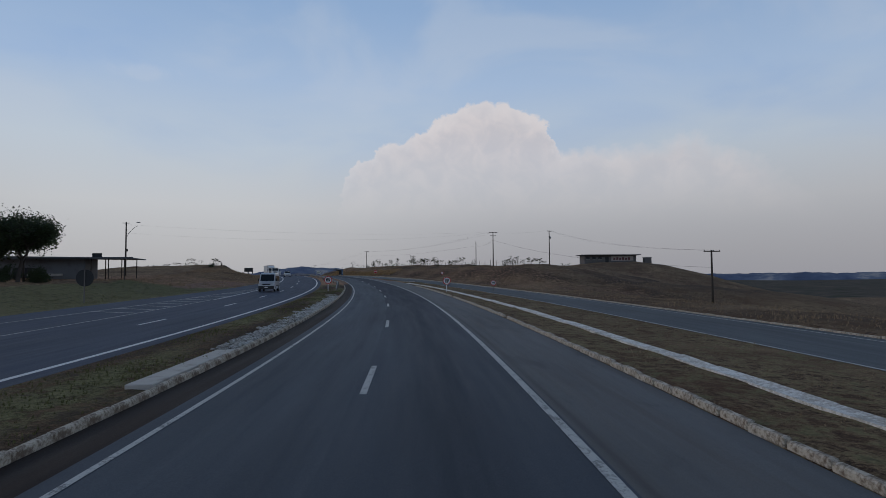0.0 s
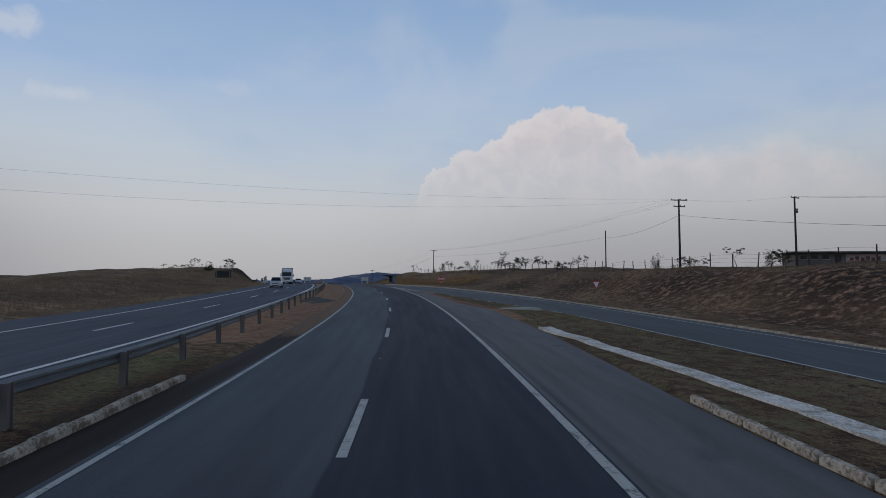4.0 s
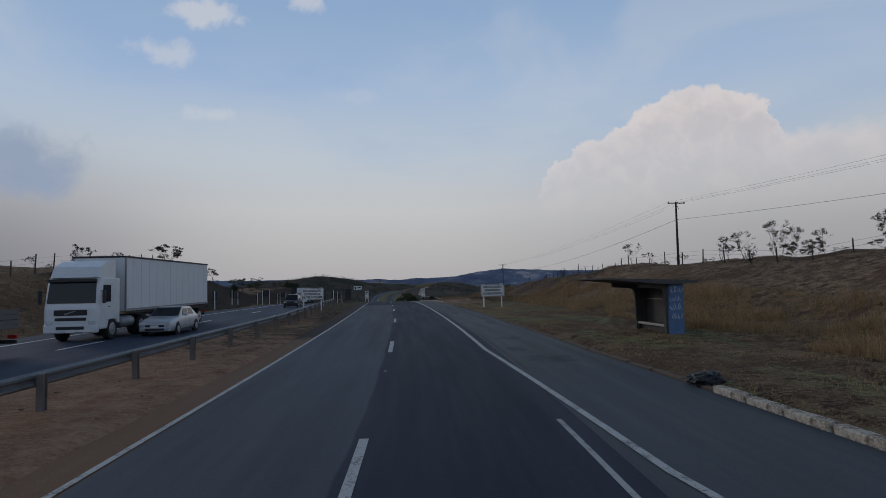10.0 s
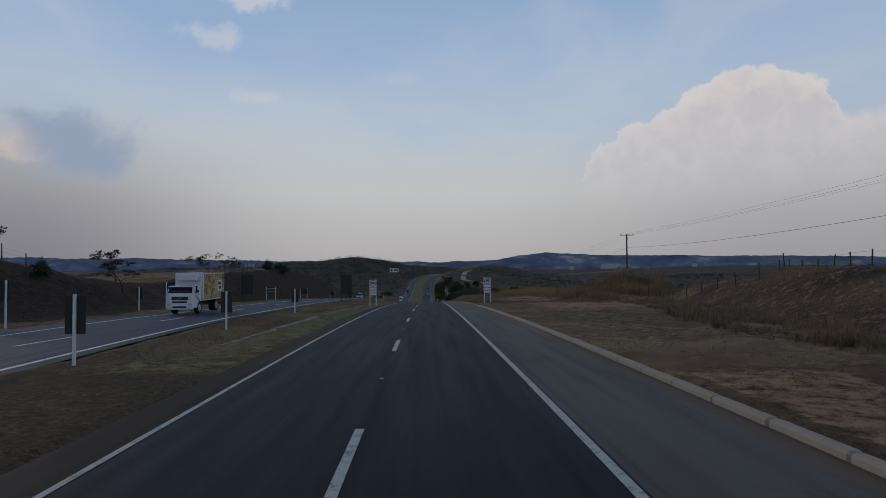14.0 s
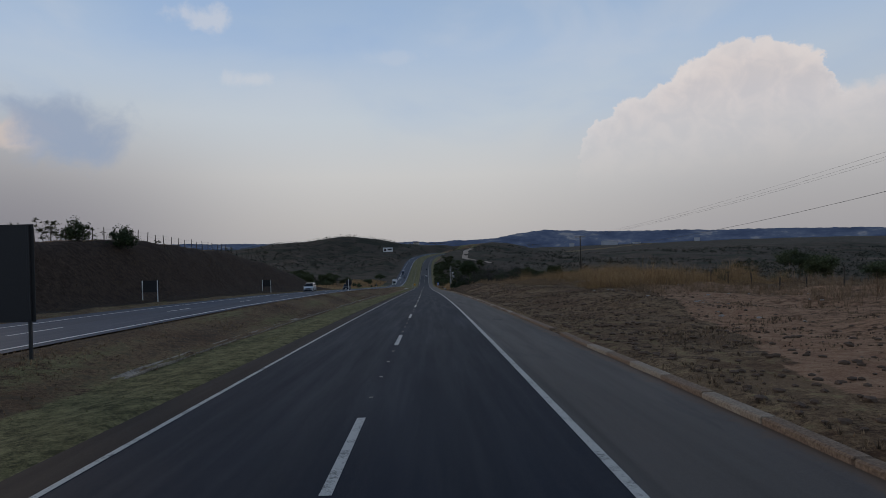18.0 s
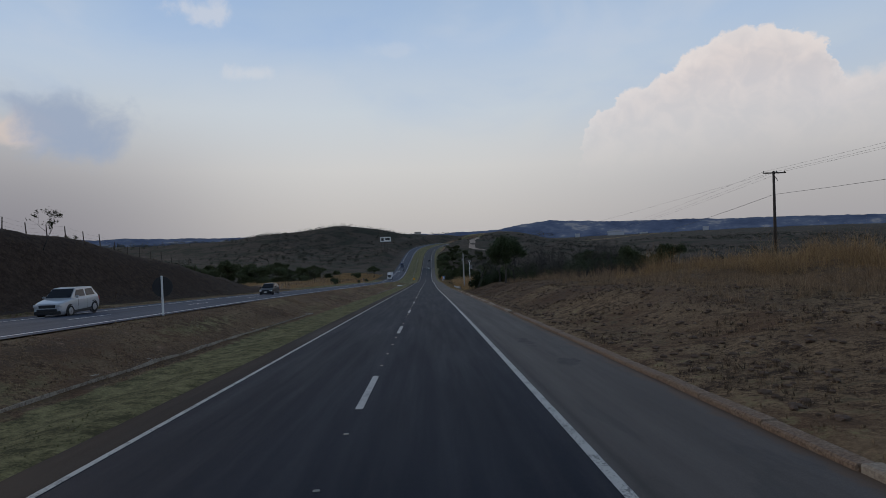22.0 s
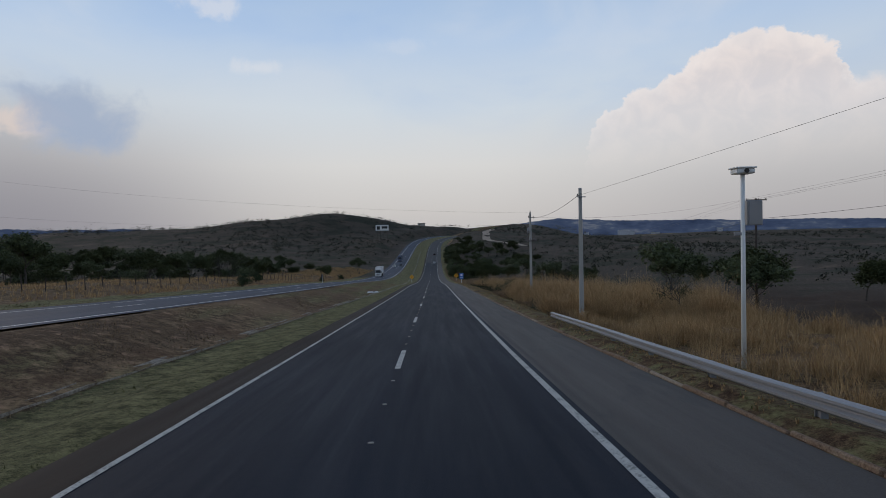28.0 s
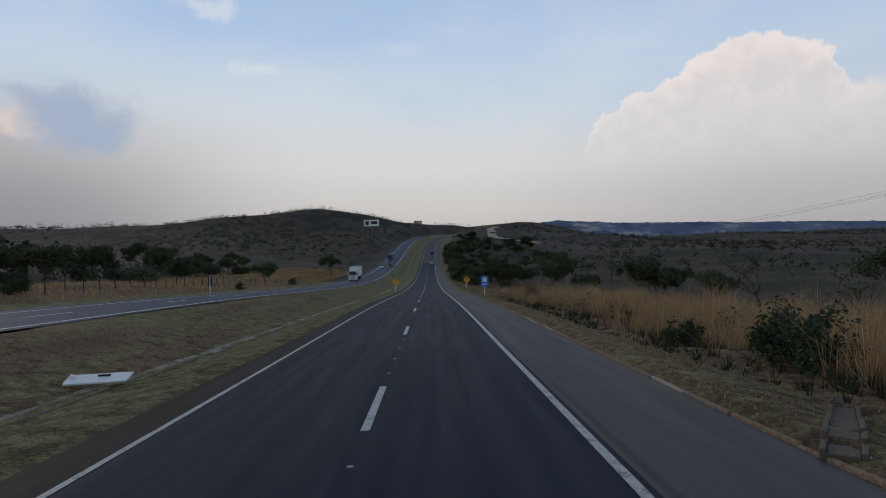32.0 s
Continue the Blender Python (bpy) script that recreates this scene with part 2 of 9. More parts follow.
def asphalt(name, old, fresh, tracks=(), seam=None, seam_end=1e6, brown=None, patch=0.0, late=None, stains=(), dirt_edge=None, sheen=0.16, sand=None):
    m, g, b = material(name)
    uv, u, s = lane_uv(g)
    long = g.vec(g.math("MULTIPLY", u, 1.0), g.math("MULTIPLY", s, 0.045), 0.0)
    streak = g.noise(long, 2.2, 5, 0.6)
    broad = g.noise(g.vec(g.math("MULTIPLY", u, 0.4), g.math("MULTIPLY", s, 0.05), 2.0), 1.0, 4)
    grain = g.noise(coords(g), 42.0, 3, 0.7)
    c = g.mix(g.remap(broad, 0.3, 0.7), tuple(x * 0.82 for x in old), tuple(x * 1.18 for x in old))
    if seam is not None:
        wob = g.math("MULTIPLY", g.math("SUBTRACT", g.noise(g.vec(0.0, s, 0.0), 0.12, 3), 0.5), 0.5)
        f = g.remap(g.math("ADD", u, wob), seam - 0.03, seam + 0.03)
        f = g.math("MULTIPLY", f, g.remap(s, 25.0, 75.0, 0.25, 1.0))
        f = g.math("MAXIMUM", f, g.remap(s, seam_end - 4, seam_end + 4))
        c = g.mix(f, c, g.mix(g.remap(broad, 0.3, 0.7), tuple(x * 0.8 for x in fresh), tuple(x * 1.2 for x in fresh)))
    if late:
        c = g.mix(g.remap(s, seam_end - 2, seam_end + 2), c, g.mix(g.remap(broad, 0.3, 0.7), tuple(x * 0.85 for x in late), tuple(x * 1.15 for x in late)))
    if late:
        c = g.mix(g.remap(s, 948.0, 951.0), c, (0.050, 0.050, 0.053))
    for centre, width, amount, tone in tracks:
        d = g.math("ABSOLUTE", g.math("SUBTRACT", u, centre))
        f = g.math("MULTIPLY", g.remap(d, width, 0.0, 0.0, amount, True), g.remap(streak, 0.2, 0.8, 0.55, 1.0))
        c = g.mix(f, c, tone)
    c = g.mix(g.remap(streak, 0.55, 0.8, 0.0, 0.10), c, tuple(x * 0.8 for x in fresh))
    c = g.mix(g.remap(grain, 0.40, 0.75, 0.0, 0.8), c, g.mix(1.0, c, (1.5, 1.48, 1.45), "MULTIPLY"))
    if brown:
        c = g.mix(g.remap(g.noise(long, 1.2, 5, 0.65), 0.4, 0.75, 0.0, 0.75, True), c, brown)
    if patch:
        blot = g.noise(g.vec(u, g.math("MULTIPLY", s, 0.3), 7.0), 0.8, 5, 0.6, 0.6)
        c = g.mix(g.remap(blot, 0.58, 0.66, 0.0, patch, True), c, tuple(x * 0.55 for x in old))
    wisp = g.noise(g.vec(u, s, 4.0), 1.6, 5, 0.65)
    for cs, cu, rs, ru in stains:
        ds = g.math("DIVIDE", g.math("SUBTRACT", s, cs), rs)
        du = g.math("DIVIDE", g.math("SUBTRACT", u, cu), ru)
        q = g.math("ADD", g.math("ADD", g.math("MULTIPLY", ds, ds), g.math("MULTIPLY", du, du)), g.math("MULTIPLY", g.math("SUBTRACT", wisp, 0.5), 5.5))
        c = g.mix(g.remap(q, 1.1, 0.3, 0.0, 0.6, True), c, tuple(x * 0.35 for x in old))
    if dirt_edge:
        e0, s0, s1, tone = dirt_edge
        f = g.remap(g.math("ADD", u, g.math("MULTIPLY", g.math("SUBTRACT", wisp, 0.5), 0.9)), e0 - 0.12, e0 + 0.2, 0.0, 0.85, True)
        c = g.mix(g.math("MULTIPLY", f, g.math("MULTIPLY", g.remap(s, s0, s0 + 6), g.remap(s, s1 + 6, s1))), c, tone)
    if sand:
        s0, s1, tone = sand
        f = g.math("MULTIPLY", g.remap(s, s0, s0 + 9), g.remap(s, s1 + 9, s1))
        f = g.remap(g.math("ADD", f, g.math("MULTIPLY", g.math("SUBTRACT", wisp, 0.5), 0.7)), 0.35, 0.65, 0.0, 0.95, True)
        c = g.mix(f, c, g.mix(g.remap(grain, 0.35, 0.7), tuple(x * 0.75 for x in tone), tuple(x * 1.2 for x in tone)))
    g.put(b.inputs["Base Color"], c)
    g.put(b.inputs["Roughness"], g.remap(streak, 0.3, 0.7, 0.62, 0.8))
    b.inputs["Specular IOR Level"].default_value = sheen
    bumped(g, b, grain, 0.5, 0.01)
    return m


def paint_mat(name, col, wear, under=(0.05, 0.05, 0.052), start=0.50):
    m, g, b = material(name)
    p = coords(g)
    n1, n2 = g.noise(p, 3.0, 5, 0.7), g.noise(p, 26.0, 4, 0.75)
    worn = g.remap(g.math("ADD", g.math("MULTIPLY", n1, 0.5), g.math("MULTIPLY", n2, 0.5)), start, start + 0.12, 0.0, wear, True)
    c = g.mix(worn, g.mix(g.remap(n1, 0.3, 0.7), tuple(x * 0.8 for x in col), col), under)
    g.put(b.inputs["Base Color"], c)
    b.inputs["Roughness"].default_value = 0.7
    return m


def ground_mat():
    m, g, b = material("ground_cover")
    p = coords(g)
    at = g.node("ShaderNodeVertexColor")
    at.layer_name = "cover"
    green, bare, scrub = g.split(at.outputs[0])
    n1, n2, n3, n4 = g.noise(p, 0.22, 6, 0.6, 0.3), g.noise(p, 1.7, 6, 0.7), g.noise(p, 9.0, 6, 0.8), g.noise(p, 38.0, 3, 0.7)
    mixn = g.math("ADD", g.math("ADD", g.math("MULTIPLY", n2, 0.42), g.math("MULTIPLY", n3, 0.40)), g.math("MULTIPLY", n4, 0.18))
    dry = g.mix(g.remap(mixn, 0.44, 0.57), (0.050, 0.030, 0.019), (0.36, 0.24, 0.135))
    dry = g.mix(g.remap(n1, 0.42, 0.66, 0.0, 0.7, True), dry, (0.122, 0.066, 0.038))
    patchy = g.math("ADD", g.math("MULTIPLY", g.noise(p, 0.075, 5, 0.6, 0.5), 0.7), g.math("MULTIPLY", n2, 0.3))
    dry = g.mix(g.remap(patchy, 0.50, 0.60, 0.0, 0.55, True), dry, (0.074, 0.042, 0.026))
    dry = g.mix(g.remap(patchy, 0.44, 0.36, 0.0, 0.45, True), dry, (0.32, 0.215, 0.125))
    gr = g.mix(g.remap(mixn, 0.44, 0.57), (0.056, 0.055, 0.024), (0.255, 0.228, 0.108))
    soil = g.mix(g.remap(mixn, 0.44, 0.57), (0.25, 0.130, 0.076), (0.40, 0.248, 0.155))
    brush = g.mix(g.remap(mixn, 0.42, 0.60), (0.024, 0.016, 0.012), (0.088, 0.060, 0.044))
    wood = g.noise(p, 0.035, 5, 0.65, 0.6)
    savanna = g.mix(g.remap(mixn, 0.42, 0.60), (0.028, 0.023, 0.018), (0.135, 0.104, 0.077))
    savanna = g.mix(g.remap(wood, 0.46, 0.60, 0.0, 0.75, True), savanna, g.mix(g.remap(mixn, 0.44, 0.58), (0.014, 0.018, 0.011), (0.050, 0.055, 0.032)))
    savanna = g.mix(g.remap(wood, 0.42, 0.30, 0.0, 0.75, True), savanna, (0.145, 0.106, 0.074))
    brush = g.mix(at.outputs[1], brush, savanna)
    j = g.math("MULTIPLY", g.math("SUBTRACT", n2, 0.5), 1.5)
    def soft(v):
        return g.remap(g.math("ADD", v, g.math("MULTIPLY", j, g.remap(v, 0.0, 0.25, 0.0, 1.0))), 0.32, 0.68, 0.0, 1.0, True)
    c = g.mix(soft(green), dry, gr)
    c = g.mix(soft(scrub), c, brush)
    c = g.mix(soft(bare), c, soil)
    g.put(b.inputs["Base Color"], c)
    b.inputs["Roughness"].default_value = 0.95
    b.inputs["Specular IOR Level"].default_value = 0.1
    bumped(g, b, mixn, 1.0, 0.11)
    return m


def leaf_mat(name, dark, light, rough=0.7):
    m, g, b = material(name)
    isl = g.node("ShaderNodeNewGeometry").outputs["Random Per Island"]
    obr = g.node("ShaderNodeObjectInfo").outputs["Random"]
    f = g.math("ADD", g.math("MULTIPLY", isl, 0.75), g.math("MULTIPLY", obr, 0.25))
    n = g.noise(coords(g), 2.0, 3)
    c = g.mix(f, dark, light)
    c = g.mix(g.remap(n, 0.35, 0.7, 0.0, 0.5), c, tuple(0.6 * x for x in dark))
    g.put(b.inputs["Base Color"], c)
    b.inputs["Roughness"].default_value = rough
    b.inputs["Specular IOR Level"].default_value = 0.2
    return m


M_ROAD = asphalt("asphalt_road", (0.072, 0.081, 0.095), (0.030, 0.036, 0.049), tracks=((0.75, 1.0, 0.42, (0.014, 0.018, 0.027)), (-2.0, 0.8, 0.2, (0.030, 0.034, 0.042)), (1.35, 0.25, 0.12, (0.035, 0.040, 0.05))), seam=-1.32, seam_end=290.0, late=(0.0106, 0.0150, 0.0262), sheen=0.10)
M_SHOULDER = asphalt("asphalt_shoulder", (0.112, 0.112, 0.114), (0.06, 0.058, 0.058), tracks=((2.88, 0.14, 0.6, (0.03, 0.03, 0.032)),), brown=(0.10, 0.088, 0.078), patch=0.4)
M_SHOULDER_B = asphalt("asphalt_shoulder_beyond", (0.085, 0.085, 0.085), (0.06, 0.058, 0.058), tracks=((2.88, 0.14, 0.6, (0.022, 0.022, 0.024)),), brown=(0.066, 0.060, 0.055), patch=0.4, seam_end=288.0, late=(0.082, 0.071, 0.066), stains=((240.0, 3.9, 1.0, 0.5), (235.9, 3.5, 0.8, 0.35), (232.9, 4.1, 1.0, 0.7), (249.7, 4.5, 1.6, 0.3), (276.4, 4.3, 2.3, 0.75), (280.2, 3.9, 1.2, 0.5), (284.0, 4.5, 1.0, 0.8), (269.0, 4.9, 3.0, 0.25), (262.0, 3.6, 1.2, 0.4), (466.5, 4.4, 0.9, 0.35), (472.0, 4.0, 1.3, 0.3), (410.0, 4.2, 1.0, 0.3), (436.0, 3.5, 2.6, 0.18)), dirt_edge=(5.36, 278.0, 552.0, (0.135, 0.088, 0.060)))
M_FRONT = asphalt("asphalt_side_road", (0.066, 0.073, 0.080), (0.052, 0.058, 0.064))
M_LEFT = asphalt("asphalt_far_road", (0.040, 0.050, 0.076), (0.034, 0.040, 0.055), tracks=((1.8, 0.7, 0.3, (0.034, 0.040, 0.056)), (5.4, 0.7, 0.3, (0.034, 0.040, 0.056))), sheen=0.13)
M_LSHOULDER = asphalt("dusty_shoulder", (0.036, 0.027, 0.023), (0.030, 0.025, 0.022), brown=(0.056, 0.038, 0.029), sheen=0.05, sand=(106.0, 238.0, (0.215, 0.122, 0.072)))
M_PAINT = paint_mat("white_road_paint", (0.54, 0.53, 0.50), 0.8, start=0.485)
M_PAINT_B = paint_mat("bright_road_paint", (0.74, 0.73, 0.71), 0.5, start=0.54)
M_PAINT_OLD = paint_mat("worn_road_paint", (0.45, 0.44, 0.42), 0.95)
M_PAINT_SAND = paint_mat("sand_covered_paint", (0.55, 0.48, 0.39), 0.95, (0.22, 0.135, 0.085), 0.47)
M_PAINT_Y = paint_mat("yellow_road_paint", (0.30, 0.17, 0.06), 0.9, (0.17, 0.105, 0.066), 0.44)
M_GROUND = ground_mat()
M_DRIVE = plain("trampled_reddish_dirt", (0.165, 0.086, 0.054), 0.95, vary=0.3, scale=1.4, bump=0.02, dirt=(0.09, 0.052, 0.036), dirt_amount=0.6)
M_REDSOIL = plain("red_washed_soil", (0.20, 0.072, 0.036), 0.95, vary=0.35, scale=2.5, bump=0.03, dirt=(0.09, 0.035, 0.02), dirt_amount=0.6)
M_REDSOIL_P = plain("pinkish_trodden_soil", (0.19, 0.10, 0.066), 0.95, vary=0.35, scale=2.0, bump=0.03, dirt=(0.10, 0.05, 0.032), dirt_amount=0.6)
M_SILT = plain("dark_wet_silt", (0.042, 0.034, 0.030), 0.9, vary=0.35, scale=1.6, bump=0.03, dirt=(0.11, 0.08, 0.06), dirt_amount=0.5)
M_CONC = plain("pale_concrete", (0.46, 0.425, 0.38), 0.9, vary=0.18, scale=2.0, bump=0.01, dirt=(0.12, 0.085, 0.06), dirt_amount=0.6)
def limewash(name, white, dark):
    """Whitewash flaking off rough stone or concrete."""
    m, g, b = material(name)
    p = coords(g)
    n1, n2 = g.noise(p, 1.3, 5, 0.6), g.noise(p, 11.0, 6, 0.75)
    f = g.remap(g.math("ADD", g.math("MULTIPLY", n1, 0.4), g.math("MULTIPLY", n2, 0.6)), 0.42, 0.60, 0.0, 1.0, True)
    g.put(b.inputs["Base Color"], g.mix(f, white, dark))
    b.inputs["Roughness"].default_value = 0.95
    bumped(g, b, n2, 0.8, 0.03)
    return m


M_LIME = limewash("limewashed_concrete", (0.80, 0.77, 0.72), (0.42, 0.37, 0.31))
M_LIME_S = limewash("limewashed_stone", (0.52, 0.50, 0.46), (0.09, 0.075, 0.06))
M_GUT = limewash("earth_stained_gutter", (0.34, 0.30, 0.245), (0.13, 0.095, 0.070))


def kerb_mat():
    m, g, b = material("earth_stained_kerb")
    p = coords(g, "Object")
    geo = g.node("ShaderNodeObjectInfo")
    n1, n2 = g.noise(p, 1.6, 5, 0.65), g.noise(p, 22.0, 4, 0.7)
    pale = g.mix(g.remap(n2, 0.35, 0.65), (0.23, 0.175, 0.13), (0.39, 0.315, 0.235))
    earth = g.mix(g.remap(n2, 0.35, 0.65), (0.11, 0.066, 0.042), (0.27, 0.178, 0.115))
    f = g.math("ADD", g.remap(geo.outputs["Random"], 0.70, 0.90), g.math("MULTIPLY", g.math("SUBTRACT", n1, 0.5), 2.2), clamp=True)
    g.put(b.inputs["Base Color"], g.mix(f, earth, pale))
    b.inputs["Roughness"].default_value = 0.95
    bumped(g, b, n2, 0.7, 0.02)
    return m


M_KERB = limewash("flaking_whitewashed_kerb", (0.54, 0.475, 0.385), (0.17, 0.125, 0.09))
M_KERB_E = kerb_mat()
M_KERB_D = plain("kerb_buried_in_earth", (0.125, 0.090, 0.064), 0.95, vary=0.3, scale=3.0, bump=0.03, dirt=(0.08, 0.052, 0.038), dirt_amount=0.6)
M_KERB_P = plain("pale_kerb_concrete", (0.33, 0.28, 0.22), 0.9, vary=0.25, scale=2.0, bump=0.02, dirt=(0.15, 0.095, 0.06), dirt_amount=0.7)
M_GALV = plain("galvanised_steel", (0.27, 0.275, 0.29), 0.5, 0.5, vary=0.12, scale=3.0)
M_RAIL = plain("dull_rail_steel", (0.15, 0.155, 0.165), 0.55, 0.4, vary=0.2, scale=2.0, dirt=(0.07, 0.055, 0.045), dirt_amount=0.5)
M_POST = plain("weathered_post_steel", (0.17, 0.15, 0.14), 0.7, 0.3, vary=0.2, scale=4.0)
M_WHITE = plain("white_enamel", (0.72, 0.72, 0.70), 0.5, vary=0.06, scale=1.5, dirt=(0.45, 0.42, 0.37), dirt_amount=0.3)
M_BLACK = plain("black_enamel", (0.014, 0.014, 0.015), 0.5, vary=0.1)
M_SIGNBACK = plain("dark_sign_back", (0.018, 0.018, 0.02), 0.6, vary=0.15)
M_RED = plain("red_sign_film", (0.50, 0.022, 0.022), 0.45, vary=0.06)
M_YELLOW = plain("amber_sign_film", (0.80, 0.36, 0.02), 0.45, vary=0.05)
M_BLUE = plain("blue_sign_film", (0.03, 0.16, 0.52), 0.45, vary=0.05)
M_WOOD = plain("weathered_pole_wood", (0.055, 0.042, 0.034), 0.9, vary=0.3, scale=5.0, bump=0.01)
M_POLE = plain("cast_concrete_pole", (0.36, 0.35, 0.33), 0.9, vary=0.14, scale=2.0, bump=0.005)
M_WIRE = plain("black_cable", (0.02, 0.02, 0.02), 0.6, vary=0.05)

# ---------------------------------------------------------------- the road's line as a frame of reference
RS = np.arange(-80.0, 1301.0, 1.0)


def glide(x, y, q):
    """Smooth curve through the nodes x, y at q."""
    x, y = np.asarray(x, float), np.asarray(y, float)
    d = np.gradient(y, x)
    q = np.clip(np.asarray(q, float), x[0], x[-1])
    i = np.clip(np.searchsorted(x, q) - 1, 0, len(x) - 2)
    h = x[i + 1] - x[i]
    t = (q - x[i]) / h
    return (2 * t**3 - 3 * t**2 + 1) * y[i] + (t**3 - 2 * t**2 + t) * h * d[i] + (3 * t**2 - 2 * t**3) * y[i + 1] + (t**3 - t**2) * h * d[i + 1]


_n, _h, _g = zip(*ROAD)
RH = np.radians(glide(_n, _h, RS) + np.where(RS < 0, 0.09 * RS, 0.0))
RG = np.tan(np.radians(glide(_n, _g, RS)))


def _run(v):
    c = np.concatenate([[0], np.cumsum((v[1:] + v[:-1]) / 2)])
    return c - np.interp(0.0, RS, c)


RX, RY, RZ = _run(-np.sin(RH)), _run(np.cos(RH)), _run(RG)


def lerp(q, *pairs):
    x, y = zip(*pairs)
    return np.interp(q, x, y)


def place(s, u, dz=0.0):
    """World points at station s, u metres right of the camera's line, dz above the carriageway."""
    s, u, dz = np.broadcast_arrays(np.asarray(s, float), np.asarray(u, float), np.asarray(dz, float))
    a = np.interp(s, RS, RH)
    return np.stack([np.interp(s, RS, RX) + u * np.cos(a), np.interp(s, RS, RY) + u * np.sin(a), np.interp(s, RS, RZ) + dz], -1)


def stations(x, y):
    """Station and offset of world points (arrays)."""
    x, y = np.ravel(x), np.ravel(y)
    so, uo = np.empty(len(x)), np.empty(len(x))
    for a in range(0, len(x), 4000):
        xx, yy = x[a:a + 4000, None], y[a:a + 4000, None]
        i = ((RX[None, ::4] - xx) ** 2 + (RY[None, ::4] - yy) ** 2).argmin(1) * 4
        dx, dy, h = xx[:, 0] - RX[i], yy[:, 0] - RY[i], RH[i]
        so[a:a + 4000] = RS[i] - dx * np.sin(h) + dy * np.cos(h)
        uo[a:a + 4000] = dx * np.cos(h) + dy * np.sin(h)
    return so, uo


def heading(s):
    return math.degrees(np.interp(s, RS, RH))


# ---------------------------------------------------------------- plan: edges and heights across the road
def front_near(s):
    return lerp(s, (-80, 15.4), (60, 15.1), (90, 14.2), (122, 12.4), (131, 11.7), (146, 9.1), (158, 6.9), (170, 5.5), (193.5, 2.65), (300, 2.65))


def front_far(s):
    return lerp(s, (-80, 23.0), (24, 22.2), (75, 21.2), (105, 19.6), (143, 17.2), (167, 14.1), (182, 11.9), (191, 10.0), (202, 8.0), (222, 6.5), (235, 5.8), (250, 5.45))


def front_rise(s):
    """Height of the side road against the main one."""
    return lerp(s, (-80, -0.6), (60, -0.6), (105, -0.52), (143, -0.38), (170, -0.18), (193, 0.0), (300, 0.0))


def paved_right(s):
    """Outer edge of the asphalt beside the right lane."""
    return lerp(s, (-80, 5.55), (98, 5.5), (110, 5.9), (127, 6.0), (136, 4.7), (163, 4.55), (166, 5.3), (193.5, 2.65), (194, 7.9), (222, 6.5), (235, 5.8), (250, 5.45), (288, 5.5), (300, 5.95), (330, 5.85), (370, 5.75), (460, 5.68), (520, 5.72), (550, 5.6), (578, 5.35), (600, 5.25), (632, 5.4), (1300, 5.4))


def left_edge(s):
    """The left carriageway's edge line next to the median."""
    return lerp(s, (-80, -10.4), (90, -10.5), (295, -11.0), (340, -14.5), (480, -14.5), (530, -15.1), (575, -15.4), (610, -15.7), (650, -15.9), (690, -16.4), (780, -16.7), (880, -17.0), (1060, -17.0), (1130, -17.6), (1200, -19.0), (1300, -20.0))


def left_rise(s):
    """Height of the left carriageway over the right one."""
    return lerp(s, (-80, 0), (100, 0), (150, 0.15), (220, 0.15), (290, 0.0), (345, 0.0), (380, 0.35), (420, 0.8), (460, 1.08), (500, 1.15), (540, 1.15), (600, 1.0), (650, 0.86), (690, 0.82), (735, 0.9), (960, 0.9), (1150, 0.2), (1300, 0))


def left_outer(s):
    return left_edge(s) - lerp(s, (-80, 15.5), (60, 15.0), (130, 9.8), (200, 9.4), (1300, 9.4))


def outer_right(s):
    """Outer edge of all paving on the right."""
    return np.where(np.asarray(s) < 240, front_far(s) + 0.25, paved_right(s))


HILLS = ((-60, 120, 19, 215, 330), (-500, 1130, 31, 150, 110), (-700, 1010, 18.5, 200, 120), (-880, 960, 5, 220, 150), (-420, 1200, 29, 80, 90), (-340, 1290, 35, 90, 90), (-225, 1075, 8, 75, 60),
         (84, 219, 14.3, 45, 45), (90, 1300, 14, 300, 150), (-1300, 700, 14, 300, 400), (300, 900, -6, 260, 260), (-120, 330, 5, 90, 120))


def country(x, y):
    """Height of the open country away from the road."""
    z = -17.0 + 0 * x
    for cx, cy, a, rx, ry in HILLS:
        z = z + a * np.exp(-(((x - cx) / rx) ** 2 + ((y - cy) / ry) ** 2))
    z = z + 1.6 * np.sin(x * 0.021 + 1.3) * np.cos(y * 0.017) + 0.8 * np.sin(x * 0.053 + y * 0.047)
    far = np.hypot(x + 100, y - 500)
    return z + np.clip((far - 1500) / 2500, 0, 1) * (10 + 12 * np.sin(np.arctan2(x + 100, y - 500) * 7))


